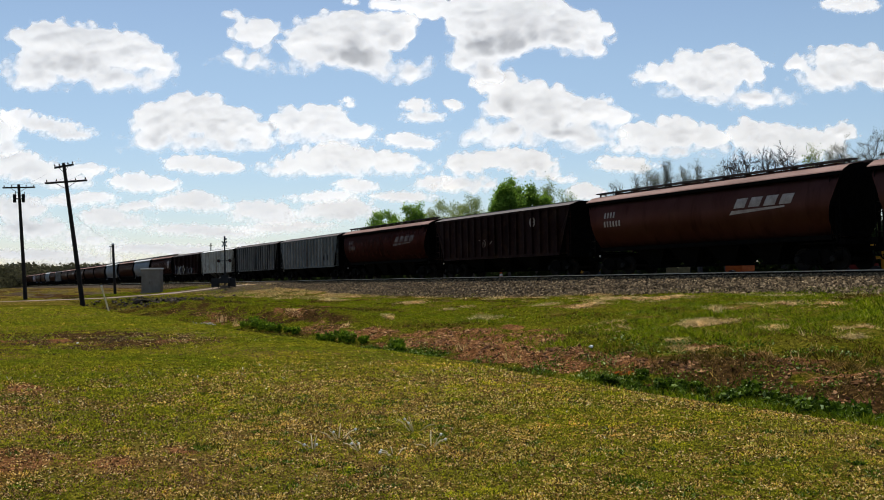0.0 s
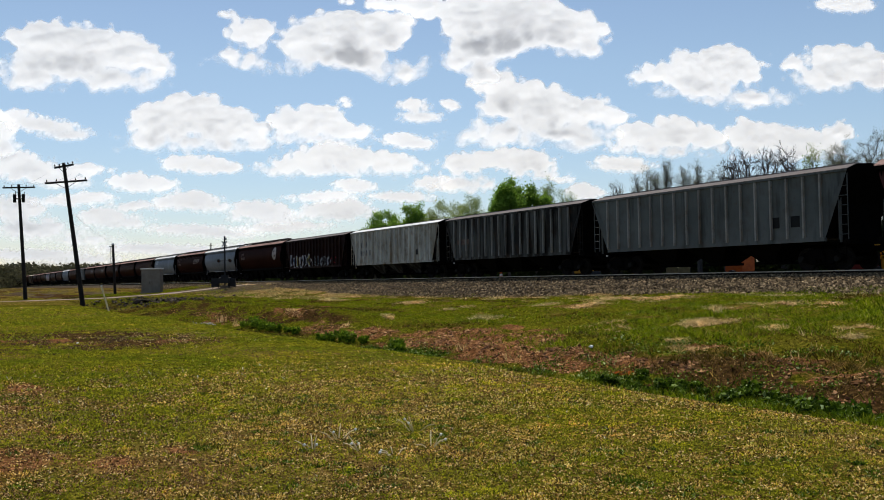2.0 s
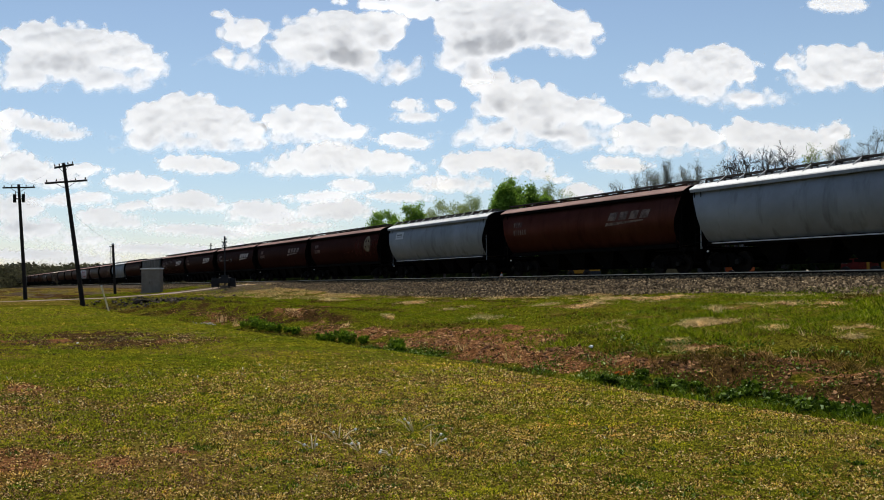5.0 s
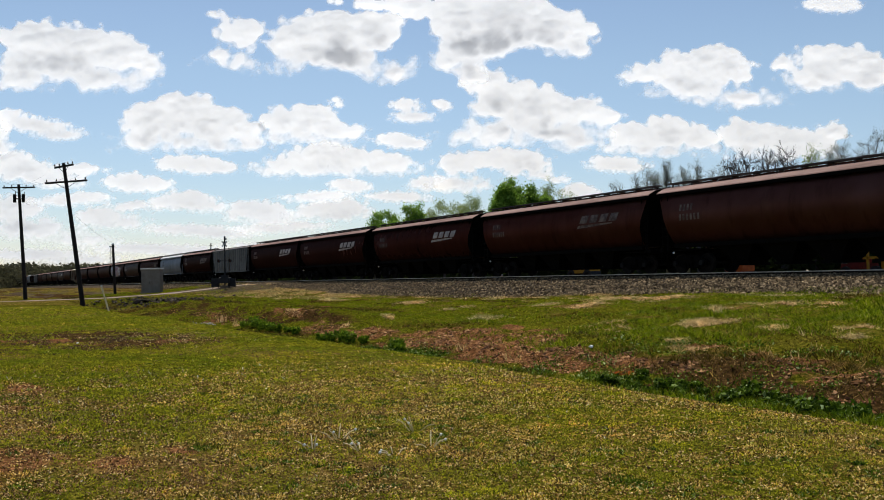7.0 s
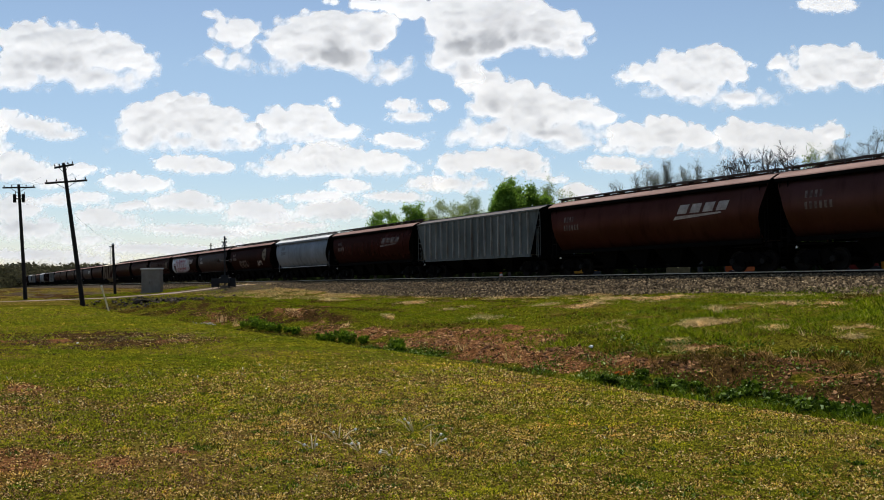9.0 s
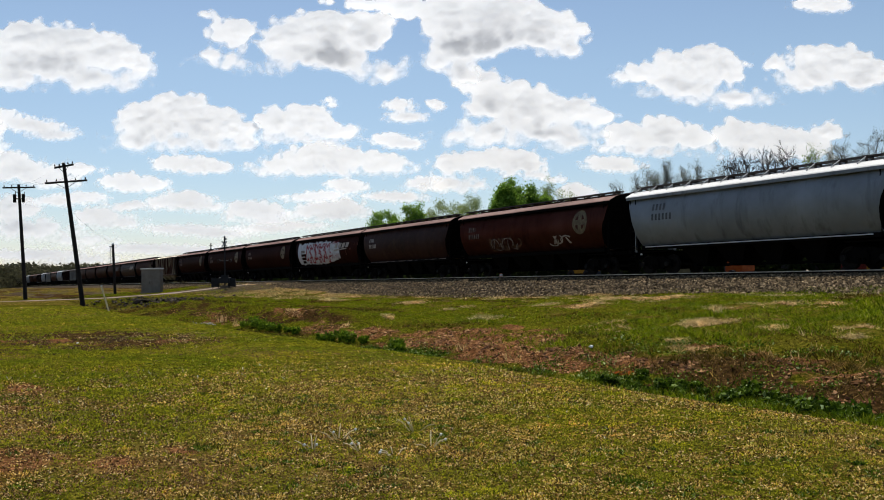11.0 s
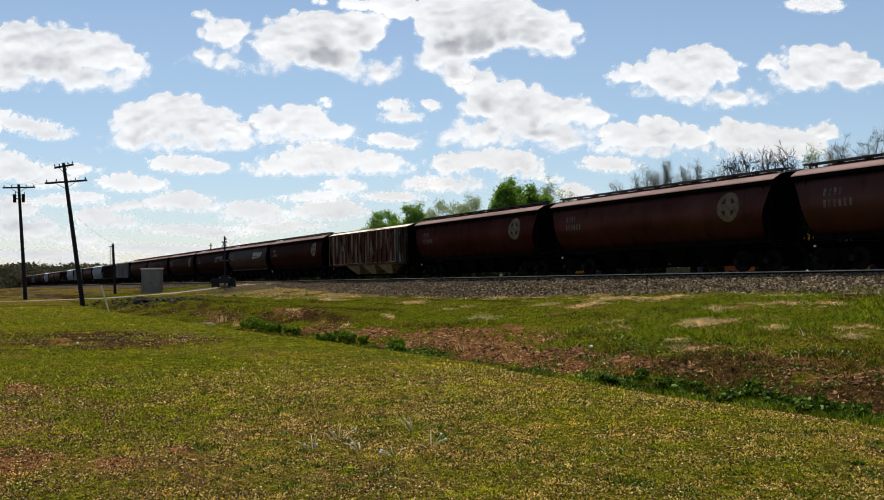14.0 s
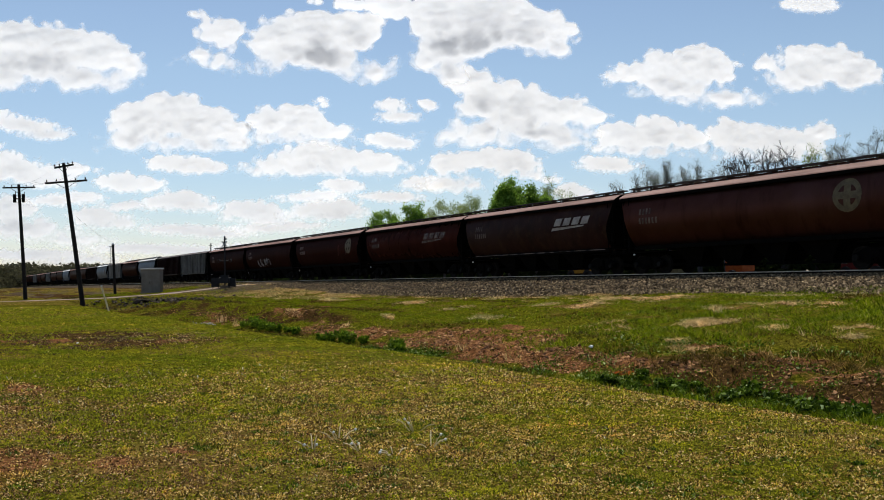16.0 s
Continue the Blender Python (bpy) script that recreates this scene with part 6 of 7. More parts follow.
for cx, cy in ((-65.9, 41.0),):
    m = on_land("traffic_cone", "orange traffic cone with a pale band", "cone", cx, cy)
    b = bmesh.new()
    tube(b, [(0, 0, 0.03), (0, 0, 1.05)], [0.2, 0.06], 12)
    part("body", b, ORANGE, m)
    b = bmesh.new()
    box(b, -0.22, 0.22, -0.22, 0.22, 0.0, 0.035)
    part("foot", b, BLACK_PAINT, m)
    b = bmesh.new()
    tube(b, [(0, 0, 0.55), (0, 0, 0.72)], [0.134, 0.111], 12)
    part("band", b, WHITE_PLATE, m)
m = on_land("timber_stack", "low stack of tan sleepers", "timber", -67.6, 41.5)
for j in range(2):
    for i in range(4):
        b = bmesh.new()
        box(b, -2.4, 2.4, -0.6 + 0.3 * i, -0.34 + 0.3 * i, 0.02 + 0.22 * j, 0.23 + 0.22 * j)
        part("beam", b, PALE_TAN, m)

# ---- litter and dead stalks on the lawn ----
for lx, ly, s in ((-17.73, 13.49, 0.06), (-9.9, 0.25, 0.022), (-27.0, 3.2, 0.035)):
    m = empty("litter", "crumpled scrap of white paper in the grass", "litter", "scraps of litter")
    m.location = (lx, ly, height(lx, ly) + 0.02)
    b = bmesh.new()
    bmesh.ops.create_icosphere(b, subdivisions=2, radius=s)
    for v in b.verts:
        v.co *= random.uniform(0.6, 1.25)
        v.co.z *= 0.7
    part("scrap", b, WHITE_PLATE, m)


def stalks(x, y, seed):
    """Dead dandelion stalks with pale seed heads."""
    rnd = random.Random(seed)
    s = empty("dead_stalks", "dry pale weed stalks with fluffy seed heads", "weed", "dry weeds on the lawn")
    s.location = (x, y, height(x, y))
    for i in range(5):
        a, r, h = rnd.uniform(0, 6.28), rnd.uniform(0.05, 0.24), rnd.uniform(0.04, 0.15)
        b = bmesh.new()
        p = Vector((math.cos(a) * r * 0.3, math.sin(a) * r * 0.3, 0))
        q = Vector((math.cos(a) * r, math.sin(a) * r, h))
        tube(b, [p, (p + q) / 2 + Vector((0, 0, 0.02)), q], [0.0055, 0.0055, 0.004], 5)
        st = part("stalk", b, STRAW_STICK, s)
        if i % 2:
            b = bmesh.new()
            bmesh.ops.create_icosphere(b, subdivisions=1, radius=0.015, matrix=Matrix.Translation(q))
            part("seed_head", b, WHITE_PLATE, st)


STALK_SPOTS = [(-8.74, 3.48), (-8.1, 3.45), (-7.72, 3.62), (-7.94, 4.11), (-8.35, 3.07), (-8.76, 4.35)]
STRAW_STICK = surface("dry_stalk", (0.75, 0.63, 0.42), (0.5, 0.40, 0.24), 0.8)
for i, (lx, ly) in enumerate(STALK_SPOTS):
    stalks(lx, ly, 500 + i)


def tree(x, y, tall, wide, leaf, count, label, seed, leaf_size=0.16, low=0.3):
    """A tapered trunk that forks into limbs and twigs, with leaf clumps about the twig ends."""
    rnd = random.Random(seed)
    t = empty("tree", label, "tree", "trees behind the track")
    t.location = (x, y, height(x, y) - 0.1)
    b = bmesh.new()
    bare = not count
    # where the twigs end: an uneven crown round the trunk
    ends, mid, lobes = [], tall * (0.72 if bare else 0.64), [(rnd.uniform(0, 6.28), rnd.uniform(0.55, 1.0)) for _ in range(6)]
    while len(ends) < (300 if bare else 260 if leaf is LEAF_DULL else 110):
        q = Vector((rnd.uniform(-1, 1), rnd.uniform(-1, 1), rnd.uniform(-0.9, 1)))
        if q.length < 0.3 or (q.x * q.x + q.y * q.y) ** 1.5 + abs(q.z) ** 3 > 1:
            continue
        ang = math.atan2(q.y, q.x)
        dent = sum(h * max(0.0, math.cos(ang - a)) ** 3 for a, h in lobes) / 1.6
        q *= min(1.0, 0.62 + 0.38 * dent) * rnd.uniform(0.85, 1.0)
        ends.append(Vector((q.x * wide, q.y * wide, mid + q.z * (tall - mid))))
    top = max(q.z for q in ends)
    reach = sorted(math.hypot(q.x, q.y) for q in ends)[int(len(ends) * 0.95)]
    ends = [Vector((q.x * wide / reach, q.y * wide / reach, mid + (q.z - mid) * (tall - mid) / (top - mid))) for q in ends]
    tips = list(ends)
    thin = 0.016 if bare else 0.012

    def branch(p, d, goals, level):
        """One limb towards the middle of its goals; there it forks in two."""
        centre = sum(goals, Vector()) / len(goals)
        lone = len(goals) == 1
        q = goals[0] if lone else p + (centre - p) * (rnd.uniform(0.3, 0.5) if level else 0.55)
        span = (q - p).length
        path, radii = [p], [thin * len(goals) ** 0.52]
        for i in range(1, 5):
            u = i / 4
            w = p.lerp(q, u) + d * span * 0.28 * u * (1 - u)
            path.append(w + Vector((rnd.uniform(-1, 1), rnd.uniform(-1, 1), rnd.uniform(-1, 1))) * span * 0.035)
            radii.append(thin * len(goals) ** 0.52 * (1 - 0.3 * u))
        tube(b, path, radii, 7 if len(goals) > 30 else 4, caps=False)
        d = (path[-1] - path[-2]).normalized()
        if lone:
            for i in range(4 if bare else 2):
                s = path[rnd.randint(1, 4)]
                e = s + (d + Vector((rnd.uniform(-1, 1), rnd.uniform(-1, 1), rnd.uniform(-0.3, 1))) * 0.8).normalized() * rnd.uniform(0.25, 0.6)
                tube(b, [s, e], [thin * 0.8, thin * 0.5], 3, caps=False)
            return
        axis = Vector((rnd.uniform(-1, 1), rnd.uniform(-1, 1), rnd.uniform(-0.7, 0.7))).normalized()
        goals.sort(key=lambda g: (g - centre).dot(axis))
        k = min(len(goals) - 1, max(1, round(len(goals) * rnd.uniform(0.32, 0.68))))
        branch(path[-1], d, goals[:k], level + 1)
        branch(path[-1], d, goals[k:], level + 1)

    branch(Vector((0, 0, 0)), Vector((0, 0, 1)), ends, 0)
    part("trunk", b, BARK_DARK if leaf is LEAF_DULL else BARK, t)
    if count:
        rng = np.random.default_rng(seed)
        tip = np.array(tips)
        tip = tip[tip[:, 2] > tall * low]
        c = tip[rng.integers(0, len(tip), count)] + rng.normal(0, 0.15 if leaf is LEAF_DULL else 0.24, (count, 3)) * (1, 1, 0.9)
        leaves("crown", c, rng.uniform(0.6, 1.3, count) * leaf_size, leaf, t, seed)
    return t


def along(px, depth):
    """The spot on the ground at that depth from the eye, px of the picture's half width to the right of its middle."""
    half = math.tan(radians(25.5))
    f, r = Vector((-0.8807, 0.4736)), Vector((0.4736, 0.8807))
    q = f * depth + r * depth * px * half
    return q.x, q.y


for i, (px, depth, tall, wide, leaf, count, text) in enumerate((
        (-0.107, 92, 7.5, 2.62, LEAF_GREEN, 5200, "leafy green tree in fresh spring leaf"),
        (-0.151, 93, 5.8, 1.5, LEAF_GREEN, 2600, "leafy green tree in fresh spring leaf"),
        (-0.062, 92, 7.9, 1.1, LEAF_GREEN, 1700, "leafy green tree in fresh spring leaf"),
        (0.005, 88, 7.6, 1.93, LEAF_PALE, 2300, "thin tree with pale young leaves"),
        (0.071, 86, 7.8, 1.98, LEAF_PALE, 2500, "thin tree with pale young leaves"),
        (0.154, 82, 8.9, 1.62, LEAF_GREEN, 7500, "large leafy green tree"),
        (0.212, 83, 8.4, 1.18, LEAF_GREEN, 3200, "slender green tree with gaps in its crown"),
        (0.240, 84, 9.2, 0.64, LEAF_PALE, 800, "slender tree with sparse pale leaves"),
        (0.281, 82, 7.9, 1.17, LEAF_PALE, 900, "thin tree with sparse pale leaves"),
        (0.401, 78, 8.1, 0.64, LEAF_DULL, 500, "small bare tree with opening buds"),
        (0.444, 77, 8.5, 0.46, LEAF_DULL, 700, "small bare tree with opening buds"),
        (0.480, 76, 9.1, 1.00, LEAF_DULL, 2600, "slim tree with greyish buds"),
        (0.514, 74, 9.3, 0.41, LEAF_DULL, 800, "slim upright tree with greyish buds"),
        (0.554, 73, 8.8, 0.72, LEAF_DULL, 1500, "slim tree with greyish buds"),
        (0.583, 72, 8.9, 0.43, LEAF_DULL, 1200, "slim upright tree with greyish buds"),
        (0.612, 72, 8.4, 0.71, LEAF_DULL, 1000, "slim tree with greyish buds"),
        (0.645, 70, 8.5, 0.77, LEAF_DULL, 1200, "slim tree with greyish buds"),
        (0.680, 69, 9.35, 1.5, LEAF_DULL, 0, "bare tree with thin upright twigs"),
        (0.775, 68, 9.75, 1.9, LEAF_DULL, 0, "spreading bare tree with thin twigs"),
        (0.846, 66, 9.0, 0.80, LEAF_PALE, 700, "small tree with a few pale young leaves"),
        (0.907, 65, 9.6, 1.07, LEAF_DULL, 2600, "tree with dense greyish buds"),
        (0.974, 64, 9.7, 1.26, LEAF_DULL, 1500, "spreading tree with greyish buds"))):
    x, y = along(px, depth)
    dull = leaf is LEAF_DULL
    tree(x, y, tall, wide, leaf, count * (7 if dull else 5), text, i + 1, 0.034 if dull else 0.075 if leaf is LEAF_PALE else 0.10)

# added dark leaf belt, unseen itself, that hides bright sky below the cars
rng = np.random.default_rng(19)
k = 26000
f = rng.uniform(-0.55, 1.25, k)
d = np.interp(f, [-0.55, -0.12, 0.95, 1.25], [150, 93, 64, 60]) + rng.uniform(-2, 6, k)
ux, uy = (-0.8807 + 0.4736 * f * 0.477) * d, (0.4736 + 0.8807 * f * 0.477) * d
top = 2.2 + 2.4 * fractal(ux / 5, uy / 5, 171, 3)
dark_belt = leaves("undergrowth", np.stack([ux, uy, ground_height(ux, uy) + top * rng.random(k) ** 0.8], -1), rng.uniform(0.18, 0.42, k), LEAF_BELT, None, 5)
tagged(dark_belt, "added dark leaf belt below the trees, hides the sky under the cars", "undergrowth", kind="stuff")

# far woods
rng = np.random.default_rng(9)
k = 100000
wx = np.concatenate([rng.uniform(-620, -430, k // 2), rng.uniform(-640, -200, k // 2)])
wy = np.where(np.arange(k) < k // 2, rng.uniform(20, 150, k), rng.uniform(140, 190, k))
top = 7.5 + 5 * fractal(wx / 11, wy / 11, 71, 4)
far_leaf = leaf_material("far_woodland_leaves", (0.034, 0.034, 0.018), (0.088, 0.085, 0.046))
woods = leaves("far_woods", np.stack([wx, wy, 0.4 + top * rng.random(k) ** 0.6], -1), rng.uniform(0.45, 1.1, k), far_leaf, None, 3)
tagged(woods, "distant belt of scrubby spring woodland", "woods", kind="stuff")


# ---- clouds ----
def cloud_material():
    """Lets the sun through; the self-shade of thick cloud is painted grey, by depth."""
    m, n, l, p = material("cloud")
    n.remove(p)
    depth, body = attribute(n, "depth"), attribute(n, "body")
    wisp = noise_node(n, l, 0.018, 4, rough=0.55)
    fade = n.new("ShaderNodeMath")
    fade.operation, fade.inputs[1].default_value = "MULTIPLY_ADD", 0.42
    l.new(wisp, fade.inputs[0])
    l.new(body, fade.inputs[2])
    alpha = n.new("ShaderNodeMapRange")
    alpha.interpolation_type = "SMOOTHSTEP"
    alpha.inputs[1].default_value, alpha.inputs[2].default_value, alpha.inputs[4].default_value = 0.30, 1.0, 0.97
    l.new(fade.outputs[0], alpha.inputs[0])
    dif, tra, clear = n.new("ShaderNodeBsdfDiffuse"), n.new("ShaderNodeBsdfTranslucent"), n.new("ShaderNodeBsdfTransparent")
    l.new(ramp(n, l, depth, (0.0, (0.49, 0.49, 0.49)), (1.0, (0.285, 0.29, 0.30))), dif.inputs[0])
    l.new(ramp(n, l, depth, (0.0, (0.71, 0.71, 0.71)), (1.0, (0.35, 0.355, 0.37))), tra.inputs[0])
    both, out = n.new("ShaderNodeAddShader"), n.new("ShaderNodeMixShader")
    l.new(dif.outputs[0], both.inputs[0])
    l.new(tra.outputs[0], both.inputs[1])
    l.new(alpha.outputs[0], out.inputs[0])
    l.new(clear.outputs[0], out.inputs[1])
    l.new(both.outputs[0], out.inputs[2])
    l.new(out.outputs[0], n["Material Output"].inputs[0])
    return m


CLOUD = cloud_material()
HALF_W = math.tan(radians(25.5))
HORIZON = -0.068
clouds = []


def puffs(x, y, seed):
    """Rounded cells, 0 in the middle of each and about 1 in the creases between them."""
    xi, yi = np.floor(x).astype(np.int64), np.floor(y).astype(np.int64)
    least = np.full(x.shape, 9.0)
    for dx in (-1, 0, 1):
        for dy in (-1, 0, 1):
            k = ((xi + dx) * 374761393 + (yi + dy) * 668265263 + seed * 974711) & 0x7FFFFFFF
            k = ((k ^ (k >> 13)) * 1274126177) & 0x7FFFFFFF
            cx, cy = xi + dx + (k & 0xFFF) / 4095.0, yi + dy + ((k >> 12) & 0xFFF) / 4095.0
            least = np.minimum(least, np.hypot(x - cx, y - cy))
    return np.clip(least, 0, 1)


def patches(mask):
    """The joined patches of a grid's marked cells, as lists of cell numbers, largest first."""
    rows, cols = mask.shape
    left, found = set(np.flatnonzero(mask).tolist()), []
    while left:
        todo, patch = [left.pop()], []
        while todo:
            c = todo.pop()
            patch.append(c)
            for d in (c - cols, c + cols, c - 1 if c % cols else -1, c + 1 if (c + 1) % cols else -1):
                if d in left:
                    left.remove(d)
                    todo.append(d)
        found.append(patch)
    found.sort(key=len, reverse=True)
    return found[:1] + [p for p in found[1:] if len(p) > 40]


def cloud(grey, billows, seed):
    """A cumulus cloud of billows (x, y, rx, ry), in thousandths of the view's half width from its middle; grey:
    strength of its painted shade.
    """
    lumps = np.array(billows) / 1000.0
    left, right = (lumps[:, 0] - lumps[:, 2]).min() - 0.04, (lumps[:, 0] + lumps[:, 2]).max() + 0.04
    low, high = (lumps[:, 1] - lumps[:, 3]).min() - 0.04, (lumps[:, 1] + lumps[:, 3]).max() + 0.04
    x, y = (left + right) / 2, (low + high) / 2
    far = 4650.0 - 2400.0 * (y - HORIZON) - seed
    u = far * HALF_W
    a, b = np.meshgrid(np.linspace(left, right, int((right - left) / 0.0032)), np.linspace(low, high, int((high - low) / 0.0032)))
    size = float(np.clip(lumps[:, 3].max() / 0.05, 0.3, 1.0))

    def inside(a, b, detail):
        """How deep within the cloud a spot lies: positive inside, rounded bumps at its rim."""
        wa = a + (fractal(a * 9 + seed, b * 9, seed, 3) - 0.5) * 0.035 * size
        wb = b + (fractal(a * 9 + 77, b * 9 + seed, seed + 9, 3) - 0.5) * 0.025 * size
        total = 0.0
        for bx, by, rx, ry in lumps:
            below = wb < by
            d = np.hypot((wa - bx) / rx, (wb - by) / (ry * np.where(below, 0.9, 1.0)))
            total = total + np.exp(np.clip((1 - d) * min(rx, ry), -0.2, 0.2) * 110)
        deep = np.log(total) / 110 - 0.0075 * size
        k = 1.0 / size
        if detail == 0:
            return deep
        deep = deep + size * (0.022 * (0.5 - puffs(wa * 16 * k, wb * 20 * k, seed)) + 0.014 * (0.5 - puffs(wa * 38 * k, wb * 44 * k, seed + 1)))
        if detail == 2:
            deep = deep + size * 0.012 * (fractal(a * 60 * k, b * 75 * k, seed + 5, 4, 0.6) - 0.5)
        return deep

    deep = inside(a, b, 2)
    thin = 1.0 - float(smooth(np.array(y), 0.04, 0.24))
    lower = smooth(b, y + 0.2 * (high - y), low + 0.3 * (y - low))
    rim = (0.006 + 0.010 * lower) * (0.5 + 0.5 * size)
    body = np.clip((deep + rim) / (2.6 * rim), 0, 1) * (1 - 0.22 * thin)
    # cloud found above a spot darkens it: self-shade painted into the colour
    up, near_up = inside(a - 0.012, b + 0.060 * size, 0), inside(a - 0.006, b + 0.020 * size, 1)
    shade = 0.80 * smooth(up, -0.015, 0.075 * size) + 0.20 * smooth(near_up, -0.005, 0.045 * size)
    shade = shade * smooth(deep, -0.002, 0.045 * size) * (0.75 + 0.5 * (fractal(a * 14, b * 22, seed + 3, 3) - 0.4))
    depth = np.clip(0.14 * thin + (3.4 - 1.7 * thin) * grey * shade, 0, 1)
    relief = smooth(deep, -0.01, 0.08)
    verts = np.stack([(a - x) * u, (b - y) * u, relief * 0.006 * u], -1)
    ids = np.arange(a.size).reshape(a.shape)
    q = np.stack([ids[:-1, :-1], ids[:-1, 1:], ids[1:, 1:], ids[1:, :-1]], -1).reshape(-1, 4)
    keep = (inside(a, b, 1) + 0.012 * size + rim).ravel()[q].max(axis=1) > 0
    ob = None
    for cells in patches(keep.reshape(a.shape[0] - 1, a.shape[1] - 1)):
        used, faces = np.unique(q[cells], return_inverse=True)
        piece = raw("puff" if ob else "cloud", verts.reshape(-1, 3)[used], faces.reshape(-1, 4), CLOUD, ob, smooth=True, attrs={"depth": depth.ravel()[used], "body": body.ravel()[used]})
        ob = ob or piece
    tagged(ob, "large white cumulus cloud with a grey base" if grey > 0.5 and len(billows) > 3 else "small white fair-weather cloud with ragged edges", "cloud", "drifting clouds")
    clouds.append((ob, x, y, -0.0046 * (y - HORIZON) / 0.5, far))


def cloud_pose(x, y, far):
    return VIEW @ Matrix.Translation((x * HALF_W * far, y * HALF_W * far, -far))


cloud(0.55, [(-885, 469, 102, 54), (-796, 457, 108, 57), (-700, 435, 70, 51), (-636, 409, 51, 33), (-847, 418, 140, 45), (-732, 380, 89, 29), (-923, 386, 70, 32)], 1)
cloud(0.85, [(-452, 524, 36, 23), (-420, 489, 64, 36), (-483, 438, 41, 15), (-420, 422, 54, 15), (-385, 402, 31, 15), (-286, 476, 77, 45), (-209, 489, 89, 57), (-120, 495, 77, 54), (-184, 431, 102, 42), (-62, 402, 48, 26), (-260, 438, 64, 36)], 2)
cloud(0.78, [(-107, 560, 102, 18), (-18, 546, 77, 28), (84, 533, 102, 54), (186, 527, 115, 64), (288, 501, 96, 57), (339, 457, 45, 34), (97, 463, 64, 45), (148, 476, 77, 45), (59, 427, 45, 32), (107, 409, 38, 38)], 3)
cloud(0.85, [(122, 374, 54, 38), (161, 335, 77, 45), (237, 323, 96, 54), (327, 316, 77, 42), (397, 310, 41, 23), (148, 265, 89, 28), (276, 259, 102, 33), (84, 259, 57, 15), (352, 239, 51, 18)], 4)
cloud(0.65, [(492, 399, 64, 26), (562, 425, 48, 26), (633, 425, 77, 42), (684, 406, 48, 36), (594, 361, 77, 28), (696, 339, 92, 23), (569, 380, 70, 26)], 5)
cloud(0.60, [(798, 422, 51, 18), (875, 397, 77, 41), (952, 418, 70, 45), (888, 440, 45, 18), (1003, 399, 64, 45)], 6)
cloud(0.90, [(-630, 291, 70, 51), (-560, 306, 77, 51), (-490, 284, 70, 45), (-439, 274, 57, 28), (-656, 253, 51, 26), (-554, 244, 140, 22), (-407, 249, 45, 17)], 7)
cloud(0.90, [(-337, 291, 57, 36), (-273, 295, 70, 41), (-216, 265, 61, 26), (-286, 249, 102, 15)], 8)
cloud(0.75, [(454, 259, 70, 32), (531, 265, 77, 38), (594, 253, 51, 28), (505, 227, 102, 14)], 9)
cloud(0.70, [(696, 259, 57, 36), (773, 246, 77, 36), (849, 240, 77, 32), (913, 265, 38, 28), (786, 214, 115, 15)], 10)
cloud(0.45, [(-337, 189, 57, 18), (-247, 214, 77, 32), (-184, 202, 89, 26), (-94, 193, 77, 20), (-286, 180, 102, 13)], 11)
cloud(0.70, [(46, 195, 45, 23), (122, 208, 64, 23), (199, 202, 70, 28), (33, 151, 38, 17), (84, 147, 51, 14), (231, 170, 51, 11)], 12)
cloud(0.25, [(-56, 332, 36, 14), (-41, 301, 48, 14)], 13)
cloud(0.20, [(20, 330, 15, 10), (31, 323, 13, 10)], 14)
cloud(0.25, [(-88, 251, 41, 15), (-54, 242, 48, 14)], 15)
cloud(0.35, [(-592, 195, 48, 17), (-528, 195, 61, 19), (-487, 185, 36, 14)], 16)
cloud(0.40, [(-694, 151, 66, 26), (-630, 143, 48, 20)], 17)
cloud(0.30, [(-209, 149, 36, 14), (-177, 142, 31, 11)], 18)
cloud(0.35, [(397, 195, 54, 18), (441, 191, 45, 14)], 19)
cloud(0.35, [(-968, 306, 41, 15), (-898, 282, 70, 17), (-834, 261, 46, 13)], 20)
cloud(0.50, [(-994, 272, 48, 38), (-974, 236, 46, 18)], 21)
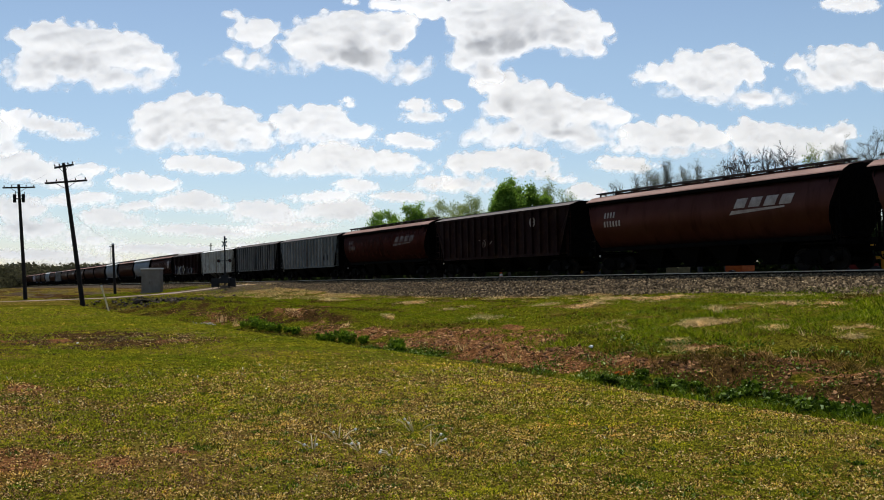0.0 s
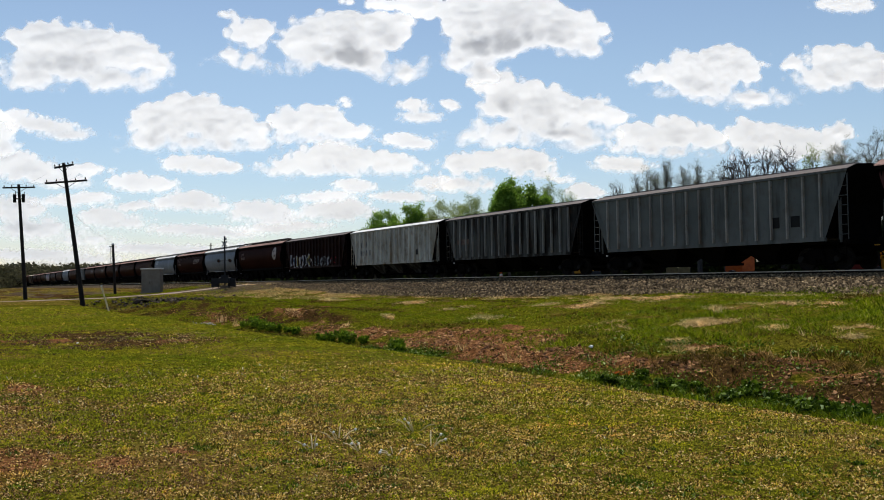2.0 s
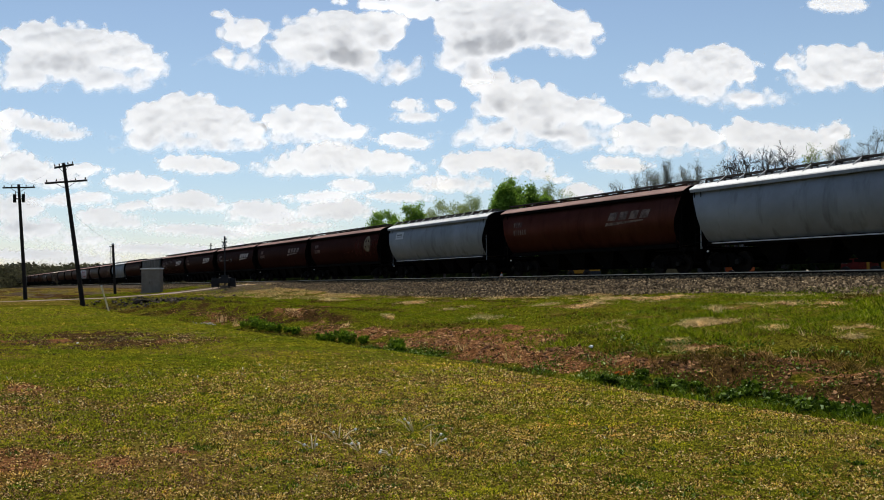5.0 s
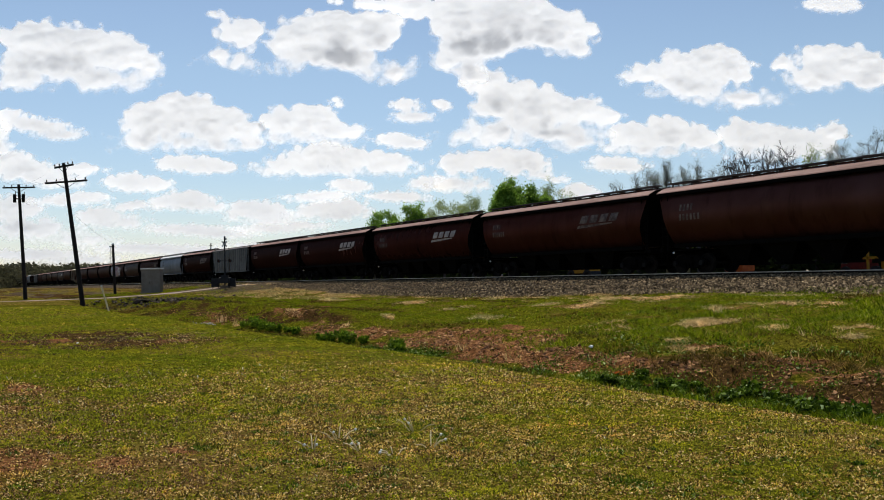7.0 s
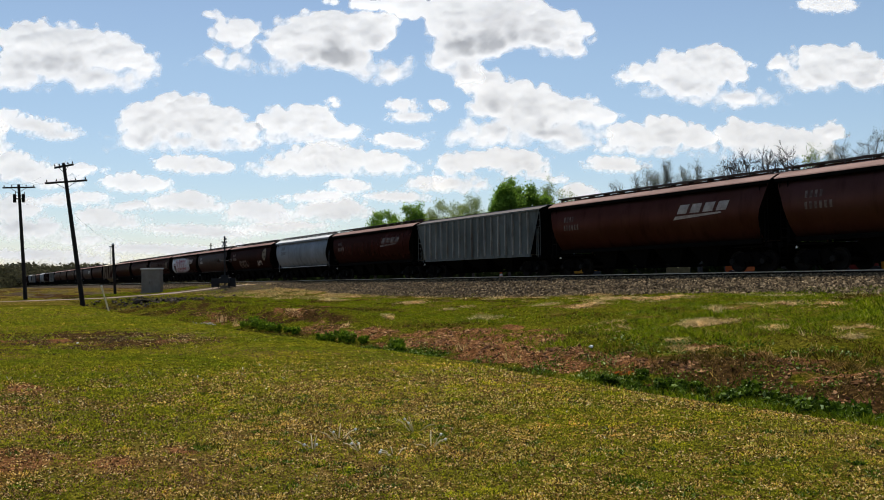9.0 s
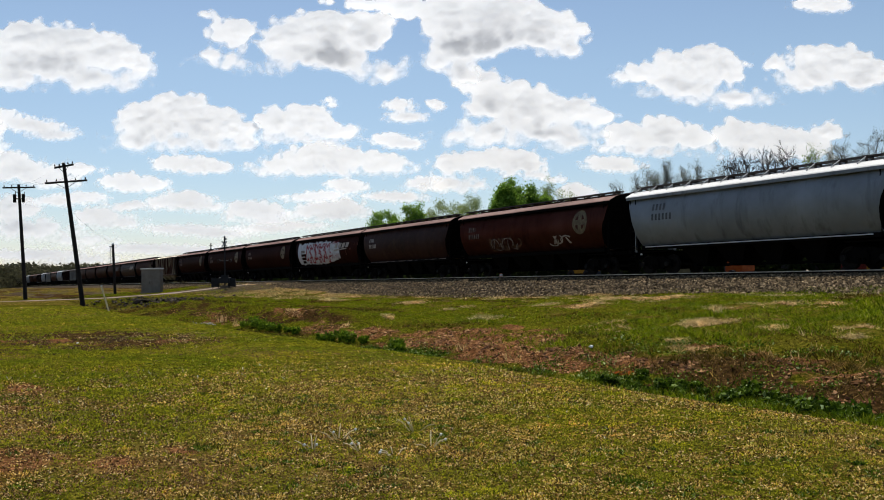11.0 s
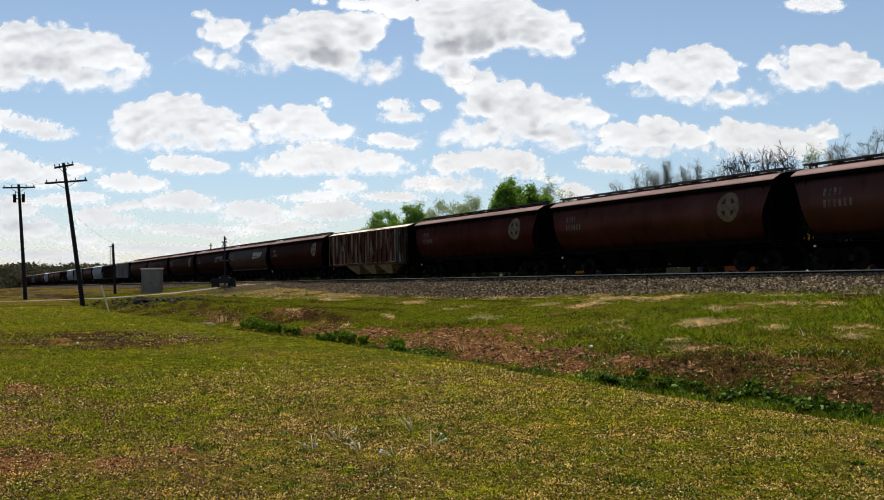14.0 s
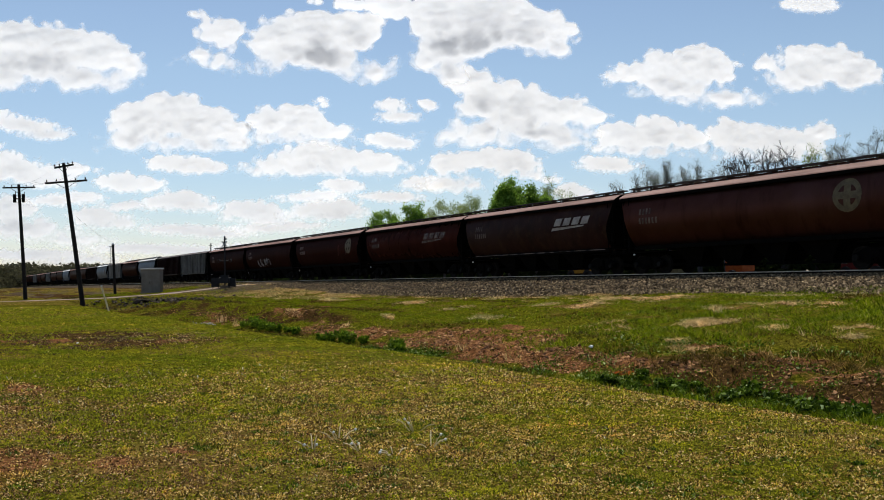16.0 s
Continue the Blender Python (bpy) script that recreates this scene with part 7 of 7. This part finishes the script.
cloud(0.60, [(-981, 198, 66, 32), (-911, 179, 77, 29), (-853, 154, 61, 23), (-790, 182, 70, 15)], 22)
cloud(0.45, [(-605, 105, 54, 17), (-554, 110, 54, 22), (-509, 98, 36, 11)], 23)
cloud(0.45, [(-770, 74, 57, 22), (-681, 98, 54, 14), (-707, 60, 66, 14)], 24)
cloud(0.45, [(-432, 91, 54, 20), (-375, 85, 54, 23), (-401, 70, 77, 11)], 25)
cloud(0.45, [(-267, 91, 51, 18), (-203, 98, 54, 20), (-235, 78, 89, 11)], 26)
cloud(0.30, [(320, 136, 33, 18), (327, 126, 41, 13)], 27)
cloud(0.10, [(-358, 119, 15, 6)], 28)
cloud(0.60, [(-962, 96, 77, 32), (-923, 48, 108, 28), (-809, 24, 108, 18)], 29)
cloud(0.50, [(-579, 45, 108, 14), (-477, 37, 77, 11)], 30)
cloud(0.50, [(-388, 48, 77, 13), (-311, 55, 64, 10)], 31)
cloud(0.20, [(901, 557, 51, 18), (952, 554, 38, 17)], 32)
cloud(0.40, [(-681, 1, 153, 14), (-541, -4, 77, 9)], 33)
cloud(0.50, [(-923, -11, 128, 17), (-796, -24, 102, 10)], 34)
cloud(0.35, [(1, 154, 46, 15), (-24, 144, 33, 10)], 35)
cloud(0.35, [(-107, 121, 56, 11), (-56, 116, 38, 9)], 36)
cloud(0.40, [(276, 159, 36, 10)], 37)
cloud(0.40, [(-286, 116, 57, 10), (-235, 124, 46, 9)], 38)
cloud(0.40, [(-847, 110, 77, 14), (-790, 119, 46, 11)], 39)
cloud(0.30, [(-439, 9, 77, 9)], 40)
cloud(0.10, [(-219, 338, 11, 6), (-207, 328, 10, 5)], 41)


# ---- what moves ----
def motions():
    for car, rear, size in cars:
        walk(car, [(t, pose(p - rear + size / 2, TRACK_Y, RAIL_Z)) for t, p in TRAIN_AT])
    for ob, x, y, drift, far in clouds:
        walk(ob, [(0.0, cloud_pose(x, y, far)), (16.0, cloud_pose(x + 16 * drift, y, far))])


motions()
